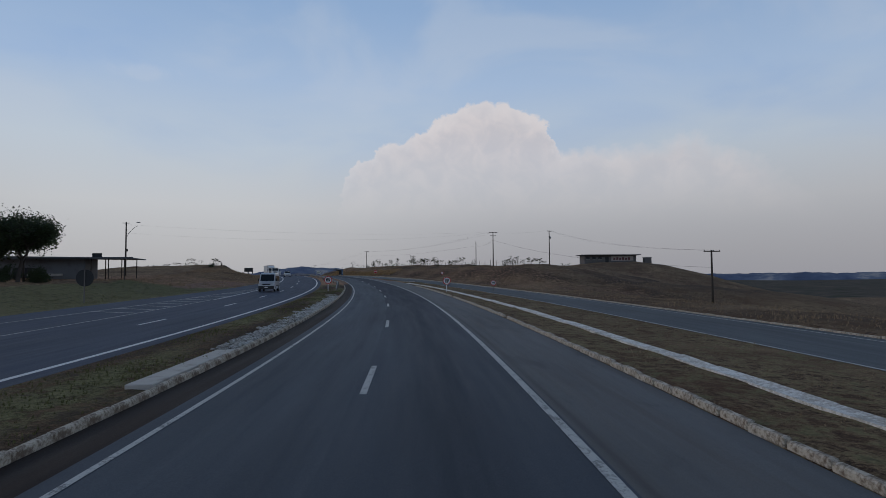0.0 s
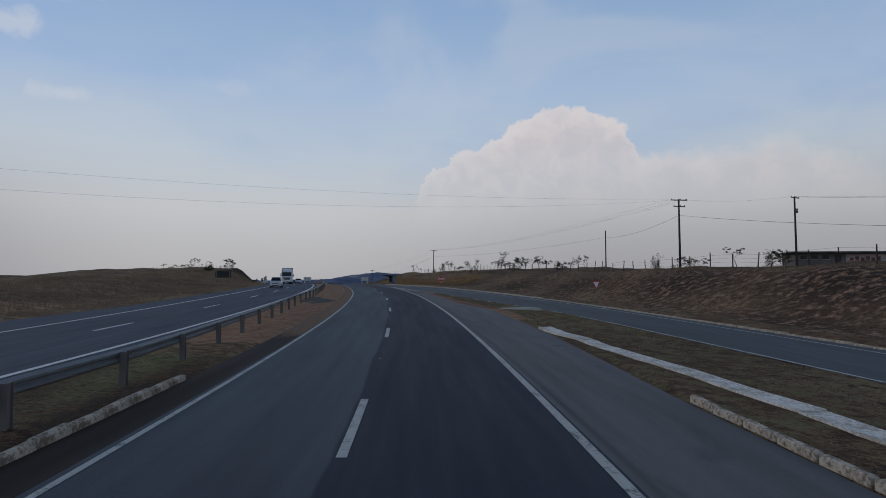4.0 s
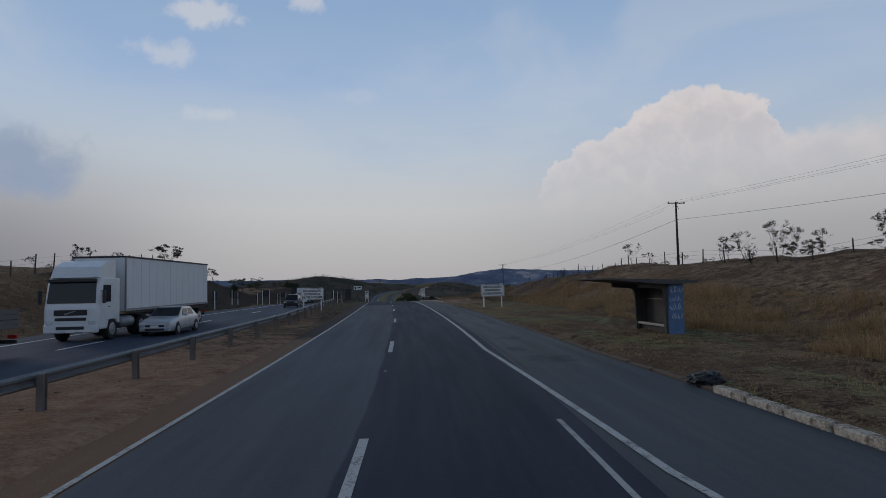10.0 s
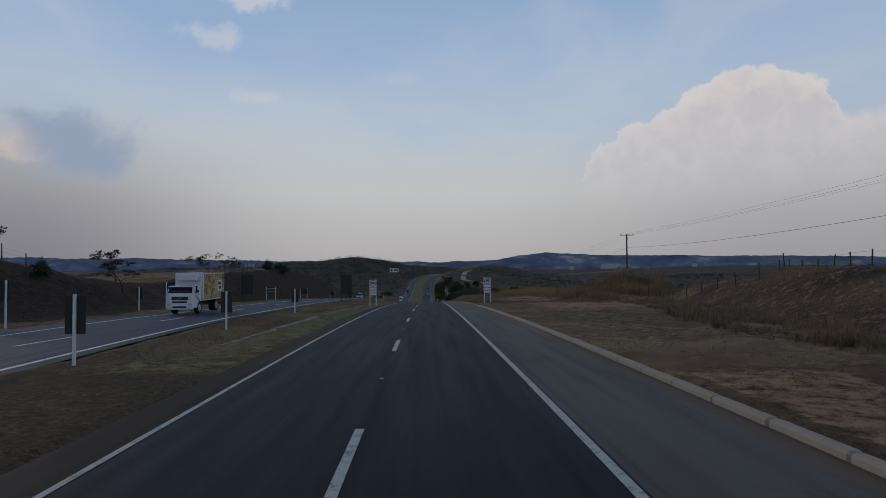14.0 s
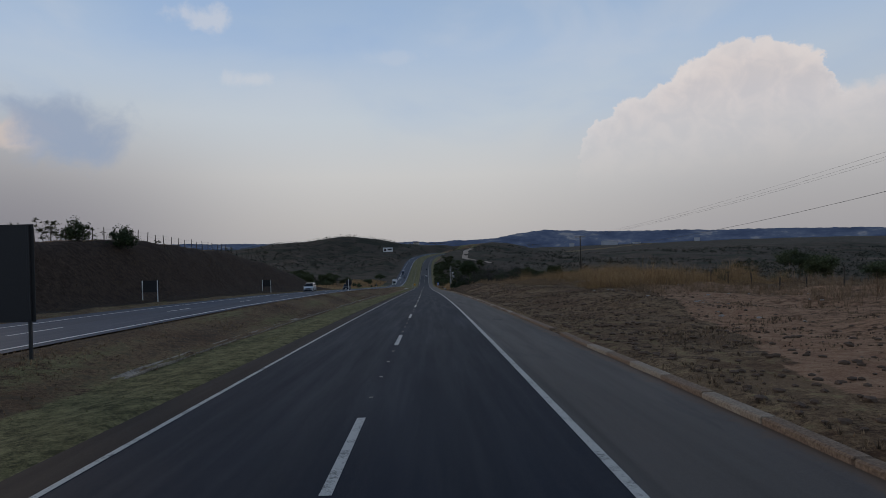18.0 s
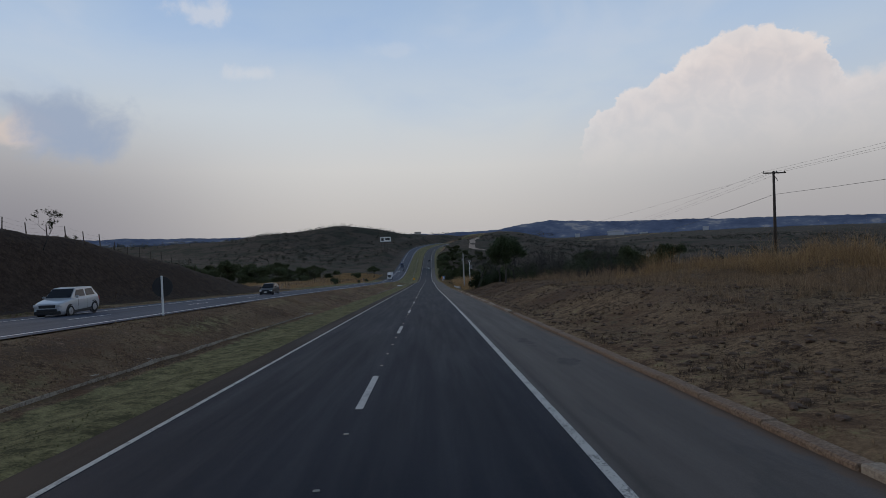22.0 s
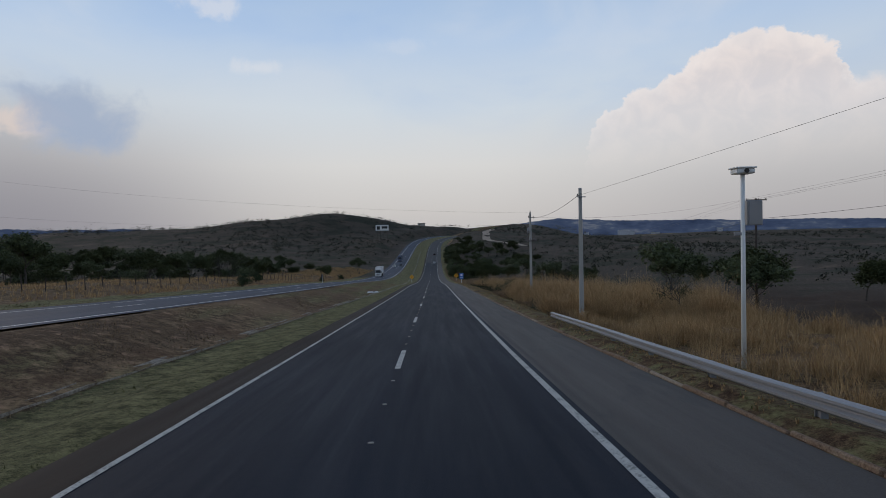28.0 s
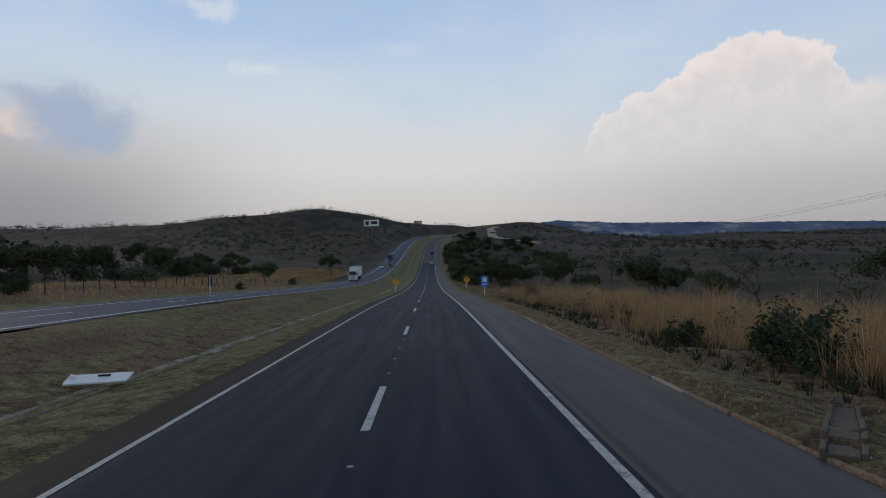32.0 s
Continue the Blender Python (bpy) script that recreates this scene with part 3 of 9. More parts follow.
def bank_right(s):
    """Verge width, slope width, height of the bank, and the further rise behind it."""
    toe = lerp(s, (-80, 6), (60, 6), (90, 3), (150, 1.6), (190, 3), (240, 6), (262, 7), (280, 9), (300, 11.3), (312, 11.6), (328, 12.8), (345, 17.6), (366, 22.6), (380, 22.0), (396, 2.6), (402, 0.6), (535, 0.6), (556, 0.5), (700, 0.6), (800, 3), (1300, 5))
    wid = lerp(s, (-80, 22), (80, 20), (100, 12), (120, 10), (150, 10), (190, 14), (240, 17), (280, 9), (310, 8), (340, 7), (372, 7), (400, 17), (414, 9), (426, 7), (448, 8), (470, 8), (484, 5.2), (530, 5.5), (556, 3), (700, 4), (800, 10), (1300, 14))
    hgt = lerp(s, (-80, -2.9), (50, -2.9), (75, -2.7), (93, 0.2), (108, 2.9), (128, 3.6), (150, 3.0), (175, 2.8), (200, 3.0), (240, 3.1), (262, 3.4), (280, 3.5), (310, 3.1), (340, 3.0), (356, 3.0), (368, 2.4), (378, 0.9), (386, 0.35), (400, 0.25), (412, 0.5), (426, 0.95), (446, 1.1), (465, 1.0), (478, 1.25), (500, 1.5), (525, 1.45), (540, 1.15), (551, 0.4), (560, -0.45), (580, -0.6), (640, -0.65), (720, -1.0), (900, 1.5), (1000, 6), (1100, 7), (1300, 5))
    more = lerp(s, (-80, -1), (60, -1.0), (100, 0.5), (150, 0.8), (200, 1.4), (240, 1.8), (300, 1.4), (340, 0.4), (380, 0.6), (410, 0.6), (428, -0.1), (450, -0.2), (470, 0.3), (490, 1.2), (520, 1.6), (550, 0.3), (600, -1.5), (700, -2), (1000, 2), (1300, 3))
    return toe, wid, hgt, more


def bank_left(s):
    toe = lerp(s, (-80, 3), (60, 4), (150, 4), (240, 2.5), (300, 1.5), (318, 3.6), (350, 4), (395, 5.2), (420, 5.6), (500, 6.4), (540, 4), (590, 6), (1300, 6))
    wid = lerp(s, (-80, 10), (100, 14), (200, 12), (270, 9), (295, 8), (318, 13), (340, 15), (358, 12), (375, 8), (430, 8.5), (500, 10), (575, 8), (1300, 18))
    hgt = lerp(s, (-80, 1.0), (60, 1.4), (100, 0.9), (150, 1.1), (200, 1.6), (240, 2.0), (260, 3.0), (274, 4.6), (300, 5.2), (325, 5.6), (342, 5.6), (355, 4.7), (366, 2.8), (380, 2.8), (395, 4.2), (430, 6.4), (460, 7.8), (500, 8.3), (516, 7.2), (550, 3.5), (575, 0.9), (620, 1.0), (760, 1.2), (900, 2.0), (1000, 3), (1100, 6), (1300, 8))
    return toe, wid, hgt


def soft(t):
    t = np.clip(t, 0, 1)
    return t * t * (3 - 2 * t)


def lumps(s, u, size, amp):
    """Cheap smooth unevenness."""
    a, b = s / size, u / size
    return amp * (np.sin(a * 2.1 + np.sin(b * 1.7)) * np.cos(b * 2.6 + 0.7 * np.sin(a * 1.3)) + 0.5 * np.sin(a * 5.3 + b * 3.1) * np.sin(b * 6.1 - a * 2.2))


def rise(s, u):
    """Height of the ground over the right carriageway at (s, u)."""
    s, u = np.broadcast_arrays(np.asarray(s, float), np.asarray(u, float))
    out = np.full(s.shape, -0.09)
    # right of the paving
    r0 = outer_right(s)
    toe, wid, hgt, more = bank_right(s)
    e = u - r0
    hgt = np.where(hgt > 0, hgt * np.where(s < 230, soft(((s - 95) - 0.75 * (e - 8)) / 30.0 + 0.35), 1.0), hgt)
    zr = front_rise(s) - 0.01 + 0.14 * soft((e - 0.16) / 0.3) + hgt * soft((e - toe) / wid) + more * soft((e - toe - wid) / 30.0) + lumps(s, u, 3.1, 0.10) * soft((e - 0.8) / 3.0) + lumps(s, u, 11.0, 0.25) * soft((e - toe) / 8.0) + lumps(s, u, 6.3, 0.30) * soft((e - 14) / 10.0)
    zr = zr + 3.3 * np.exp(-((s - 389.0) / 6.5) ** 2 - ((u - 31.0) / 5.2) ** 2)
    out = np.where(e > 0, zr, out)
    # grass island between the main road and the side road
    a, b = paved_right(s), front_near(s)
    isl = (s < 170) & (u > a) & (u < b - 0.05) & (b - a > 0.3)
    w = np.clip((u - a) / np.maximum(b - a, 0.3), 0, 1)
    out = np.where(isl, 0.09 * soft((u - a) / 0.4) * soft((b - u) / 0.5) + lumps(s, u, 1.6, 0.03) * soft((u - a) / 0.5) + front_rise(s) * w - 0.03, out)
    under = (s < 194) & (u >= b - 0.05) & (e <= 0)
    out = np.where(under, front_rise(s) - 0.10, out)
    # median
    l0, lz = left_edge(s) + 0.7, left_rise(s)
    mid = (u < -5.75) & (u > l0)
    f = soft((-u - 8.6) / np.maximum(-l0 - 8.6, 0.3))
    swale = np.where(s > 315, -0.22 * soft((-u - 6.6) / 1.6) * (1 - f), 0.07 * soft((-u - 5.75) / 0.5))
    out = np.where(mid, swale + f * (lz - 0.03) + lumps(s, u, 1.7, 0.035) * soft((-u - 6.2) / 1.0) * soft((u - l0) / -1.0 * -1.0), out)
    # under the left carriageway
    lo = left_outer(s)
    out = np.where((u <= l0) & (u >= lo), lz - 0.10, out)
    # left of it
    toe, wid, hgt = bank_left(s)
    e = lo - u
    zl = lz - 0.02 + 0.06 * soft(e / 0.8) + hgt * soft((e - toe) / wid) + lumps(s, u, 3.1, 0.12) * soft((e - 0.5) / 3.0) + lumps(s, u, 12.0, 0.3) * soft((e - toe) / 8.0)
    return np.where(e > 0, zl, out)


EDGE_R, EDGE_L = 62.0, -74.0


def ground_z(s, u):
    """World height of the ground at (s, u), blending from the road's banks into open country."""
    s, u = np.broadcast_arrays(np.asarray(s, float), np.asarray(u, float))
    p = place(s, u)
    near = np.interp(s, RS, RZ) + rise(s, u)
    f = soft(np.maximum((u - 34) / 90.0, (-u - 46) / 100.0))
    return near * (1 - f) + country(p[..., 0], p[..., 1]) * f


def on_ground(s, u, dz=0.0):
    p = place(s, u)
    p[..., 2] = ground_z(s, u) + dz
    return p


# ---------------------------------------------------------------- mesh helpers
def link_mesh(name, verts, faces, mat, parent=None, smooth=False, label=""):
    me = bpy.data.meshes.new(name)
    me.from_pydata([tuple(map(float, v)) for v in verts], [], [tuple(map(int, f)) for f in faces])
    me.materials.append(mat)
    if smooth:
        me.polygons.foreach_set("use_smooth", [True] * len(me.polygons))
    ob = new(name, me)
    if parent:
        ob.parent = parent
    if label:
        ob["label"] = label
    return ob


def part(name, bm, mat, parent=None, label="", smooth=False):
    """One bmesh as one mesh object, under a thing or a part."""
    me = bpy.data.meshes.new(name)
    bm.to_mesh(me)
    bm.free()
    me.materials.append(mat)
    if smooth:
        me.polygons.foreach_set("use_smooth", [True] * len(me.polygons))
    ob = new(name, me)
    if parent:
        ob.parent = parent
    if label:
        ob["label"] = label
    return ob


def thing(name, m, label, category, group="", kind=""):
    """An empty at a thing's base, to carry its parts."""
    ob = new(name)
    ob.empty_display_size = 0.2
    ob.matrix_world = m
    return tagged(ob, label, category, group, kind)


def box(w, d, h, at=(0, 0, 0), bevel=0.0, rot=None, taper=1.0):
    """A box w x d x h, its base centre at 'at', edges bevelled."""
    bm = bmesh.new()
    bmesh.ops.create_cube(bm, size=1.0)
    for v in bm.verts:
        k = taper if v.co.z > 0 else 1.0
        v.co = Vector((v.co.x * w * k, v.co.y * d * k, (v.co.z + 0.5) * h))
    if bevel:
        bmesh.ops.bevel(bm, geom=list(bm.edges), offset=bevel, segments=1, affect="EDGES")
    m = Matrix.Translation(at)
    if rot is not None:
        m = m @ rot
    bmesh.ops.transform(bm, matrix=m, verts=bm.verts)
    return bm


def tube(r0, r1, h, at=(0, 0, 0), n=10, rot=None):
    bm = bmesh.new()
    bmesh.ops.create_cone(bm, cap_ends=True, segments=n, radius1=r0, radius2=r1, depth=h)
    bmesh.ops.translate(bm, verts=bm.verts, vec=(0, 0, h / 2))
    m = Matrix.Translation(at)
    if rot is not None:
        m = m @ rot
    bmesh.ops.transform(bm, matrix=m, verts=bm.verts)
    return bm


def merged(*bms):
    out = bmesh.new()
    for b in bms:
        me = bpy.data.meshes.new("tmp")
        b.to_mesh(me)
        b.free()
        out.from_mesh(me)
        bpy.data.meshes.remove(me)
    return out


def prism(points, depth, axis="y"):
    """A polygon in x, z pulled out along y (centred)."""
    bm = bmesh.new()
    a = [bm.verts.new((x, -depth / 2, z)) for x, z in points]
    b = [bm.verts.new((x, depth / 2, z)) for x, z in points]
    bm.faces.new(a)
    bm.faces.new(list(reversed(b)))
    k = len(points)
    for i in range(k):
        bm.faces.new((a[i], b[i], b[(i + 1) % k], a[(i + 1) % k]))
    bmesh.ops.recalc_face_normals(bm, faces=bm.faces)
    return bm


def stand(s, u, dz=None, turn=0.0):
    """Pose of something standing at (s, u), its +y along the road's heading."""
    p = place(s, u, 0 if dz is None else dz)
    if dz is None:
        p[2] = ground_z(s, u)
    return pose(p[0], p[1], p[2], 0, 0, heading(s) + turn)


def ribbon(name, s0, s1, ul, ur, dz, mat, step=3.0, cols=3, u_of=None, kind="structure", label="", category="", parent=None):
    """A strip of paving that follows the road, with a map of (u, s) in metres."""
    ss = np.arange(s0, s1 + 0.01, step)
    a, b = ul(ss) if callable(ul) else np.full(len(ss), float(ul)), ur(ss) if callable(ur) else np.full(len(ss), float(ur))
    t = np.linspace(0, 1, cols)
    U = a[:, None] * (1 - t) + b[:, None] * t
    S = np.repeat(ss[:, None], cols, 1)
    Z = dz(S, U) if callable(dz) else np.full(S.shape, float(dz))
    v = place(S, U, Z).reshape(-1, 3)
    i = np.arange((len(ss) - 1) * (cols - 1))
    q = (i // (cols - 1)) * cols + i % (cols - 1)
    f = np.stack([q, q + 1, q + cols + 1, q + cols], 1)
    ob = link_mesh(name, v, f, mat, parent)
    lay = ob.data.uv_layers.new(name="lane")
    ref = u_of(S) if u_of else 0.0
    uvs = np.stack([U - ref, S], -1).reshape(-1, 2)
    loops = np.empty(len(ob.data.loops), dtype=np.int32)
    ob.data.loops.foreach_get("vertex_index", loops)
    lay.data.foreach_set("uv", uvs[loops].ravel())
    if kind:
        tagged(ob, label, category, "", kind)
    return ob

# ---------------------------------------------------------------- ground, one sheet near the road and its continuation to the horizon
def cover_of(s, u, x, y):
    """What grows where: green verge, bare soil, dark scrub, hill savanna (0 to 1)."""
    green, bare, scrub = np.zeros(s.shape), np.zeros(s.shape), np.zeros(s.shape)
    l0 = left_edge(s) + 0.7
    med = (u < -5.6) & (u > l0)
    drift = 0.22 * np.sin(s * 0.21 + u) * np.sin(u * 1.3 - s * 0.07)
    green = np.where(med & (s > 310), np.where(u > -8.9, 0.95, lerp(s, (310, 0.40), (440, 0.36), (520, 0.28), (600, 0.34), (660, 0.50), (700, 0.62), (760, 0.8)) + drift), green)
    scrub = np.where(med & (s > 312) & (u < -8.9), lerp(s, (312, 0.42), (600, 0.33), (700, 0.22)) - 0.6 * drift, scrub)
    green = np.where(med & (s < 105), 0.50 + drift, green)
    scrub = np.where(med & (s < 105), 0.46 - drift, scrub)
    green = np.where(med & (s >= 276) & (s <= 330), 0.5, green)
    scrub = np.where(med & (s >= 276) & (s <= 312), 0.52, scrub)
    bare = np.where(med & (s >= 108) & (s < 276), lerp(s, (108, 0.9), (230, 0.9), (246, 0.42), (276, 0.25)), bare)
    scrub = np.where(med & (s >= 232) & (s < 276), lerp(s, (232, 0.2), (248, 0.5)) + drift, scrub)
    bare = np.where(med & (s > 330) & (u < -9.0), lerp(s, (330, 0.14), (440, 0.20), (520, 0.34), (600, 0.36), (690, 0.14)), bare)
    r0 = outer_right(s)
    e = u - r0
    isl = (s < 170) & (u > paved_right(s)) & (u < front_near(s))
    green = np.where(isl, np.where(s > 115, 0.40, 0.40), green)
    scrub = np.where(isl & (s < 115), 0.26, scrub)
    bare = np.where(isl & (u < paved_right(s) + 0.9) & (s > 118), 0.85, bare)
    toe, wid, hgt, more = bank_right(s)
    right = e > 0
    green = np.where(right & (e < toe) & (s > 200) & (s < 300), np.where((s > 226) & (s < 290), 0.40 + 0.30 * np.sin(s * 0.37 + u) * np.sin(u * 0.9 - s * 0.13), 0.36), green)
    green = np.where(right & (e < 4.0) & (s > 545), 0.45, green)
    green = np.where(right & (e < 3.5) & (s > 360) & (s < 545), 0.3, green)
    green = np.where(right & (e < 6) & (s > 488) & (s < 530), 0.3, green)
    bare = np.where(right & (s > 290) & (s < 312) & (e > 0.8) & (e < 4.5), 0.55, bare)
    bare = np.where(right & (s > 350) & (s < 446) & (e > 6.0 + 0.22 * np.maximum(s - 395, 0)) & (e < 26), 0.6, bare)
    path = np.abs(u - 20.0 - 0.35 * (s - 415)) < 1.6
    bare = np.where(path & (s > 385) & (s < 500), 1.0, bare)
    bare = np.where((u < left_outer(s) - 3) & (u > left_outer(s) - 70 + 12 * np.sin(s * 0.2)) & (s > 98) & (s < 135), 0.52, bare)
    bare = np.where(right & (s > 150) & (s < 215) & (e < 2.6), 0.38, bare)
    face = right & (e > toe) & (e < toe + wid)
    bare = np.where(face & (s > 80) & (s < 376), np.where((s > 205) & (s < 270), 0.3, np.where(s > 276, 0.34, 0.37)), bare)
    bare = np.where(face & (s > 80) & (s < 150), 0.40, bare)
    scrub = np.where(face & (s > 80) & (s < 205), lerp(s, (120, 0.56), (150, 0.47)) + 0.20 * np.sin(s * 0.23 + u * 0.3) * np.sin(u * 0.41 - s * 0.11), scrub)
    scrub = np.where(face & (s > 276) & (s < 376), 0.58 + 0.18 * np.sin(s * 0.27 + u * 0.5) * np.sin(u * 0.37 - s * 0.12), scrub)
    scrub = np.where(right & (e > 14) & (s > 540), 0.65, scrub)
    scrub = np.where(right & (e > 1.2) & (s > 366) & (s < 502), lerp(s, (366, 0.18), (420, 0.22), (450, 0.30)) + 0.12 * np.sin(s * 0.31 + u * 0.4) * np.sin(u * 0.5 - s * 0.09), scrub)
    bare = np.where(right & (e > 14) & (e < 90 + 14 * np.sin(s * 0.13)) & (s > 105) & (s < 235), 0.32, bare)
    scrub = np.where(right & (e > 14) & (e < 70) & (s > 100) & (s < 215), 0.45 + 0.2 * np.sin(s * 0.17 + 0.11 * u) * np.sin(u * 0.23), scrub)
    field = right & (s > -30) & (s < 105)
    scrub = np.where(field, 0.40 + 0.16 * np.sin(s * 0.11 + u * 0.05) * np.sin(u * 0.13), scrub)
    el = left_outer(s) - u
    toe, wid, hgt = bank_left(s)
    green = np.where((el > 0) & (el < toe) & (s > 240), 0.35, green)
    green = np.where((el > 0) & (el < 16) & (s < 98), 0.7, green)
    scrub = np.where((el > 0) & (el < 16) & (s < 98), 0.33, scrub)
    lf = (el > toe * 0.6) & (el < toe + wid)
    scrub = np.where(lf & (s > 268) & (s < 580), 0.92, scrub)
    wave = 9.0 * np.sin(s * 0.045 + 0.6) + 5.0 * np.sin(s * 0.13 + u * 0.05)
    hill = np.where((s > 560) & (el > lerp(s, (560, 52), (800, 46), (850, 30), (900, 5)) + 0.6 * wave), 1.0, 0.0)
    hill = np.where((s > 690) & (e > lerp(s, (690, 26), (760, 14), (840, 6)) + 0.4 * wave), 1.0, hill)
    hill = np.where((np.abs(u) > 72) & (y > 520), 1.0, hill)
    hill = np.where(np.hypot(x + 480, y - 1110) < 420, np.where(np.abs(u) > 24, 1.0, hill), hill)
    scrub = np.where(hill > 0.5, 0.85, scrub)
    bare = np.where(hill > 0.5, 0.0, bare)
    green = np.where(((el > 0) & (el < 5.5) & (s > 580)) | ((e > 0) & (e < 5) & (s > 690)), 0.75, green)
    scrub = np.where(right & (e > 0.7) & (e < 9) & (s > 500) & (s < 545), 0.48, scrub)
    return green, bare, scrub, hill


def paint_cover(ob, cov):
    att = ob.data.color_attributes.new("cover", "FLOAT_COLOR", "POINT")
    att.data.foreach_set("color", np.stack(cov, 1).ravel())


def build_ground():
    ss = np.concatenate([np.arange(-78, 700, 1.5), np.arange(700, 1299, 4.0)])
    us = np.concatenate([np.arange(EDGE_L, -40, 2.0), np.arange(-40, -20, 0.8), np.arange(-20, -4.6, 0.4), [-4.6, 0.0, 2.6], np.arange(2.8, 24, 0.4), np.arange(24, 36, 0.8), np.arange(36, EDGE_R + 1, 2.0)])
    S, U = np.meshgrid(ss, us, indexing="ij")
    v = on_ground(S, U).reshape(-1, 3)
    n = len(us)
    i = np.arange((len(ss) - 1) * (n - 1))
    q = (i // (n - 1)) * n + i % (n - 1)
    f = np.stack([q, q + 1, q + n + 1, q + n], 1)
    corner = len(v)
    # the country beyond, on a grid that widens with distance, less the corridor
    def axis(lo, hi, c0, c1, fine):
        a = list(np.arange(c0, c1 + 1, fine))
        step, x = fine, a[-1]
        while x < hi:
            step *= 1.22
            x += step
            a.append(x)
        step, x = fine, a[0]
        while x > lo:
            step *= 1.22
            x -= step
            a.insert(0, x)
        return np.array(a)
    xs, ys = axis(-4600, 4400, -620, 260, 11.0), axis(-4000, 5300, -130, 1420, 11.0)
    X, Y = np.meshgrid(xs, ys, indexing="ij")
    s2, u2 = stations(X, Y)
    inside = (s2 > -76) & (s2 < 1297) & (u2 > EDGE_L + 1.5) & (u2 < EDGE_R - 1.5)
    z = ground_z(np.clip(s2, -78, 1299), u2)
    end = np.maximum(-78 - s2, s2 - 1299)
    z = np.where(end > 0, z * (1 - soft(end / 150)) + country(X.ravel(), Y.ravel()) * soft(end / 150), z)
    close = (u2 > EDGE_L - 14) & (u2 < EDGE_R + 14) & (s2 > -90) & (s2 < 1310)
    z = np.where(close & inside, z - 1.2, z)
    v2 = np.stack([X.ravel(), Y.ravel(), z], 1)
    m = len(ys)
    i = np.arange((len(xs) - 1) * (m - 1))
    q = (i // (m - 1)) * m + i % (m - 1)
    f2 = np.stack([q, q + m, q + m + 1, q + 1], 1)
    deep = (s2 > -60) & (s2 < 1280) & (u2 > EDGE_L + 14) & (u2 < EDGE_R - 14)
    f2 = f2[~deep[f2].all(1)] + corner
    ob = link_mesh("ground", np.vstack([v, v2]), np.vstack([f, f2]), M_GROUND, smooth=True)
    sa, ua = np.concatenate([S.ravel(), s2]), np.concatenate([U.ravel(), u2])
    xy = np.vstack([v, v2])
    paint_cover(ob, cover_of(sa, ua, xy[:, 0], xy[:, 1]))
    tagged(ob, "dry grass and bare reddish earth banks beside a highway", "ground", "", "structure")


build_ground()

# paving
def flat(z):
    return lambda S, U: np.full(S.shape, z)


def lrise(z):
    return lambda S, U: left_rise(S) + z


ribbon("road", -78, 1296, -4.8, 2.7, 0.0, M_ROAD, 2.0, 5, label="dark asphalt carriageway with two worn lanes", category="road")
ribbon("road_shoulder_left", -78, 1296, -5.75, -4.8, -0.004, M_LSHOULDER, 2.0, 3, label="dusty brown asphalt edge beside the median", category="road shoulder")
ribbon("road_shoulder_right", -78, 160.5, 2.7, paved_right, -0.004, M_SHOULDER, 1.5, 4, label="grey asphalt shoulder with patches", category="road shoulder")
ribbon("merge_lane", 193.5, 231.0, 2.7, lambda s: np.where(s < 222, front_far(s), paved_right(s)), -0.003, M_FRONT, 1.5, 4, label="dark asphalt of the merging lane", category="road")
ribbon("road_shoulder_right_beyond", 230.0, 1296, 2.7, paved_right, -0.006, M_SHOULDER_B, 1.5, 4, label="brownish grey asphalt shoulder", category="road shoulder")
ribbon("side_road", -78, 195.0, front_near, front_far, lambda S, U: front_rise(S) - 0.007, M_FRONT, 1.5, 4, label="dark asphalt side road merging into the highway", category="road")
ribbon("far_carriageway", -78, 1296, left_outer, lambda s: left_edge(s) + 0.7, lrise(-0.004), M_LEFT, 3.0, 6, u_of=left_edge, label="bluish asphalt of the opposite carriageway", category="road")


def line(name, s0, s1, u, w, z, mat=None, step=2.0, label="white painted road line"):
    uf = u if callable(u) else (lambda s: np.full(np.shape(s), float(u)))
    zf = z if callable(z) else flat(z)
    return ribbon(name, s0, s1, lambda s: uf(s) - w / 2, lambda s: uf(s) + w / 2, zf, mat or M_PAINT, step, 2, kind="structure", label=label, category="road marking")


Z1 = 0.008
line("edge_line_left", -78, 1290, lambda s: lerp(s, (0, -4.42), (45, -4.42), (75, -4.56), (110, -4.66), (160, -4.66), (190, -4.88), (225, -4.90), (250, -4.76), (282, -4.66), (340, -4.78), (365, -4.84), (540, -4.84), (580, -4.76), (620, -4.80)), 0.12, Z1)
line("edge_line_right", -78, 196, 2.56, 0.17, Z1)
line("edge_line_right_beyond", 236, 1290, lambda s: lerp(s, (236, 2.32), (262, 2.32), (288, 2.56), (360, 2.60), (530, 2.62), (575, 2.46), (612, 2.48), (640, 2.52)), 0.16, Z1)
line("merge_edge_line", 172, 236, lambda s: lerp(s, (172, 10.6), (191, 7.2), (205, 5.65), (222, 3.1), (236, 2.32)), 0.15, lambda S, U: np.minimum(front_rise(S), 0.0) + Z1)
line("side_road_line_near", -78, 190, lambda s: front_near(s) + 0.12, 0.15, lambda S, U: front_rise(S) + 0.004)
line("side_road_line_far", -78, 172, lambda s: front_far(s) - lerp(s, (-78, 0.8), (140, 0.9), (172, 1.9)), 0.12, lambda S, U: front_rise(S) + 0.004)
line("far_edge_line_near", -78, 1290, left_edge, 0.22, lrise(Z1), M_PAINT_B)
line("far_edge_line_outer", 60, 1290, lambda s: left_edge(s) - 7.2, 0.20, lrise(Z1), M_PAINT_B)
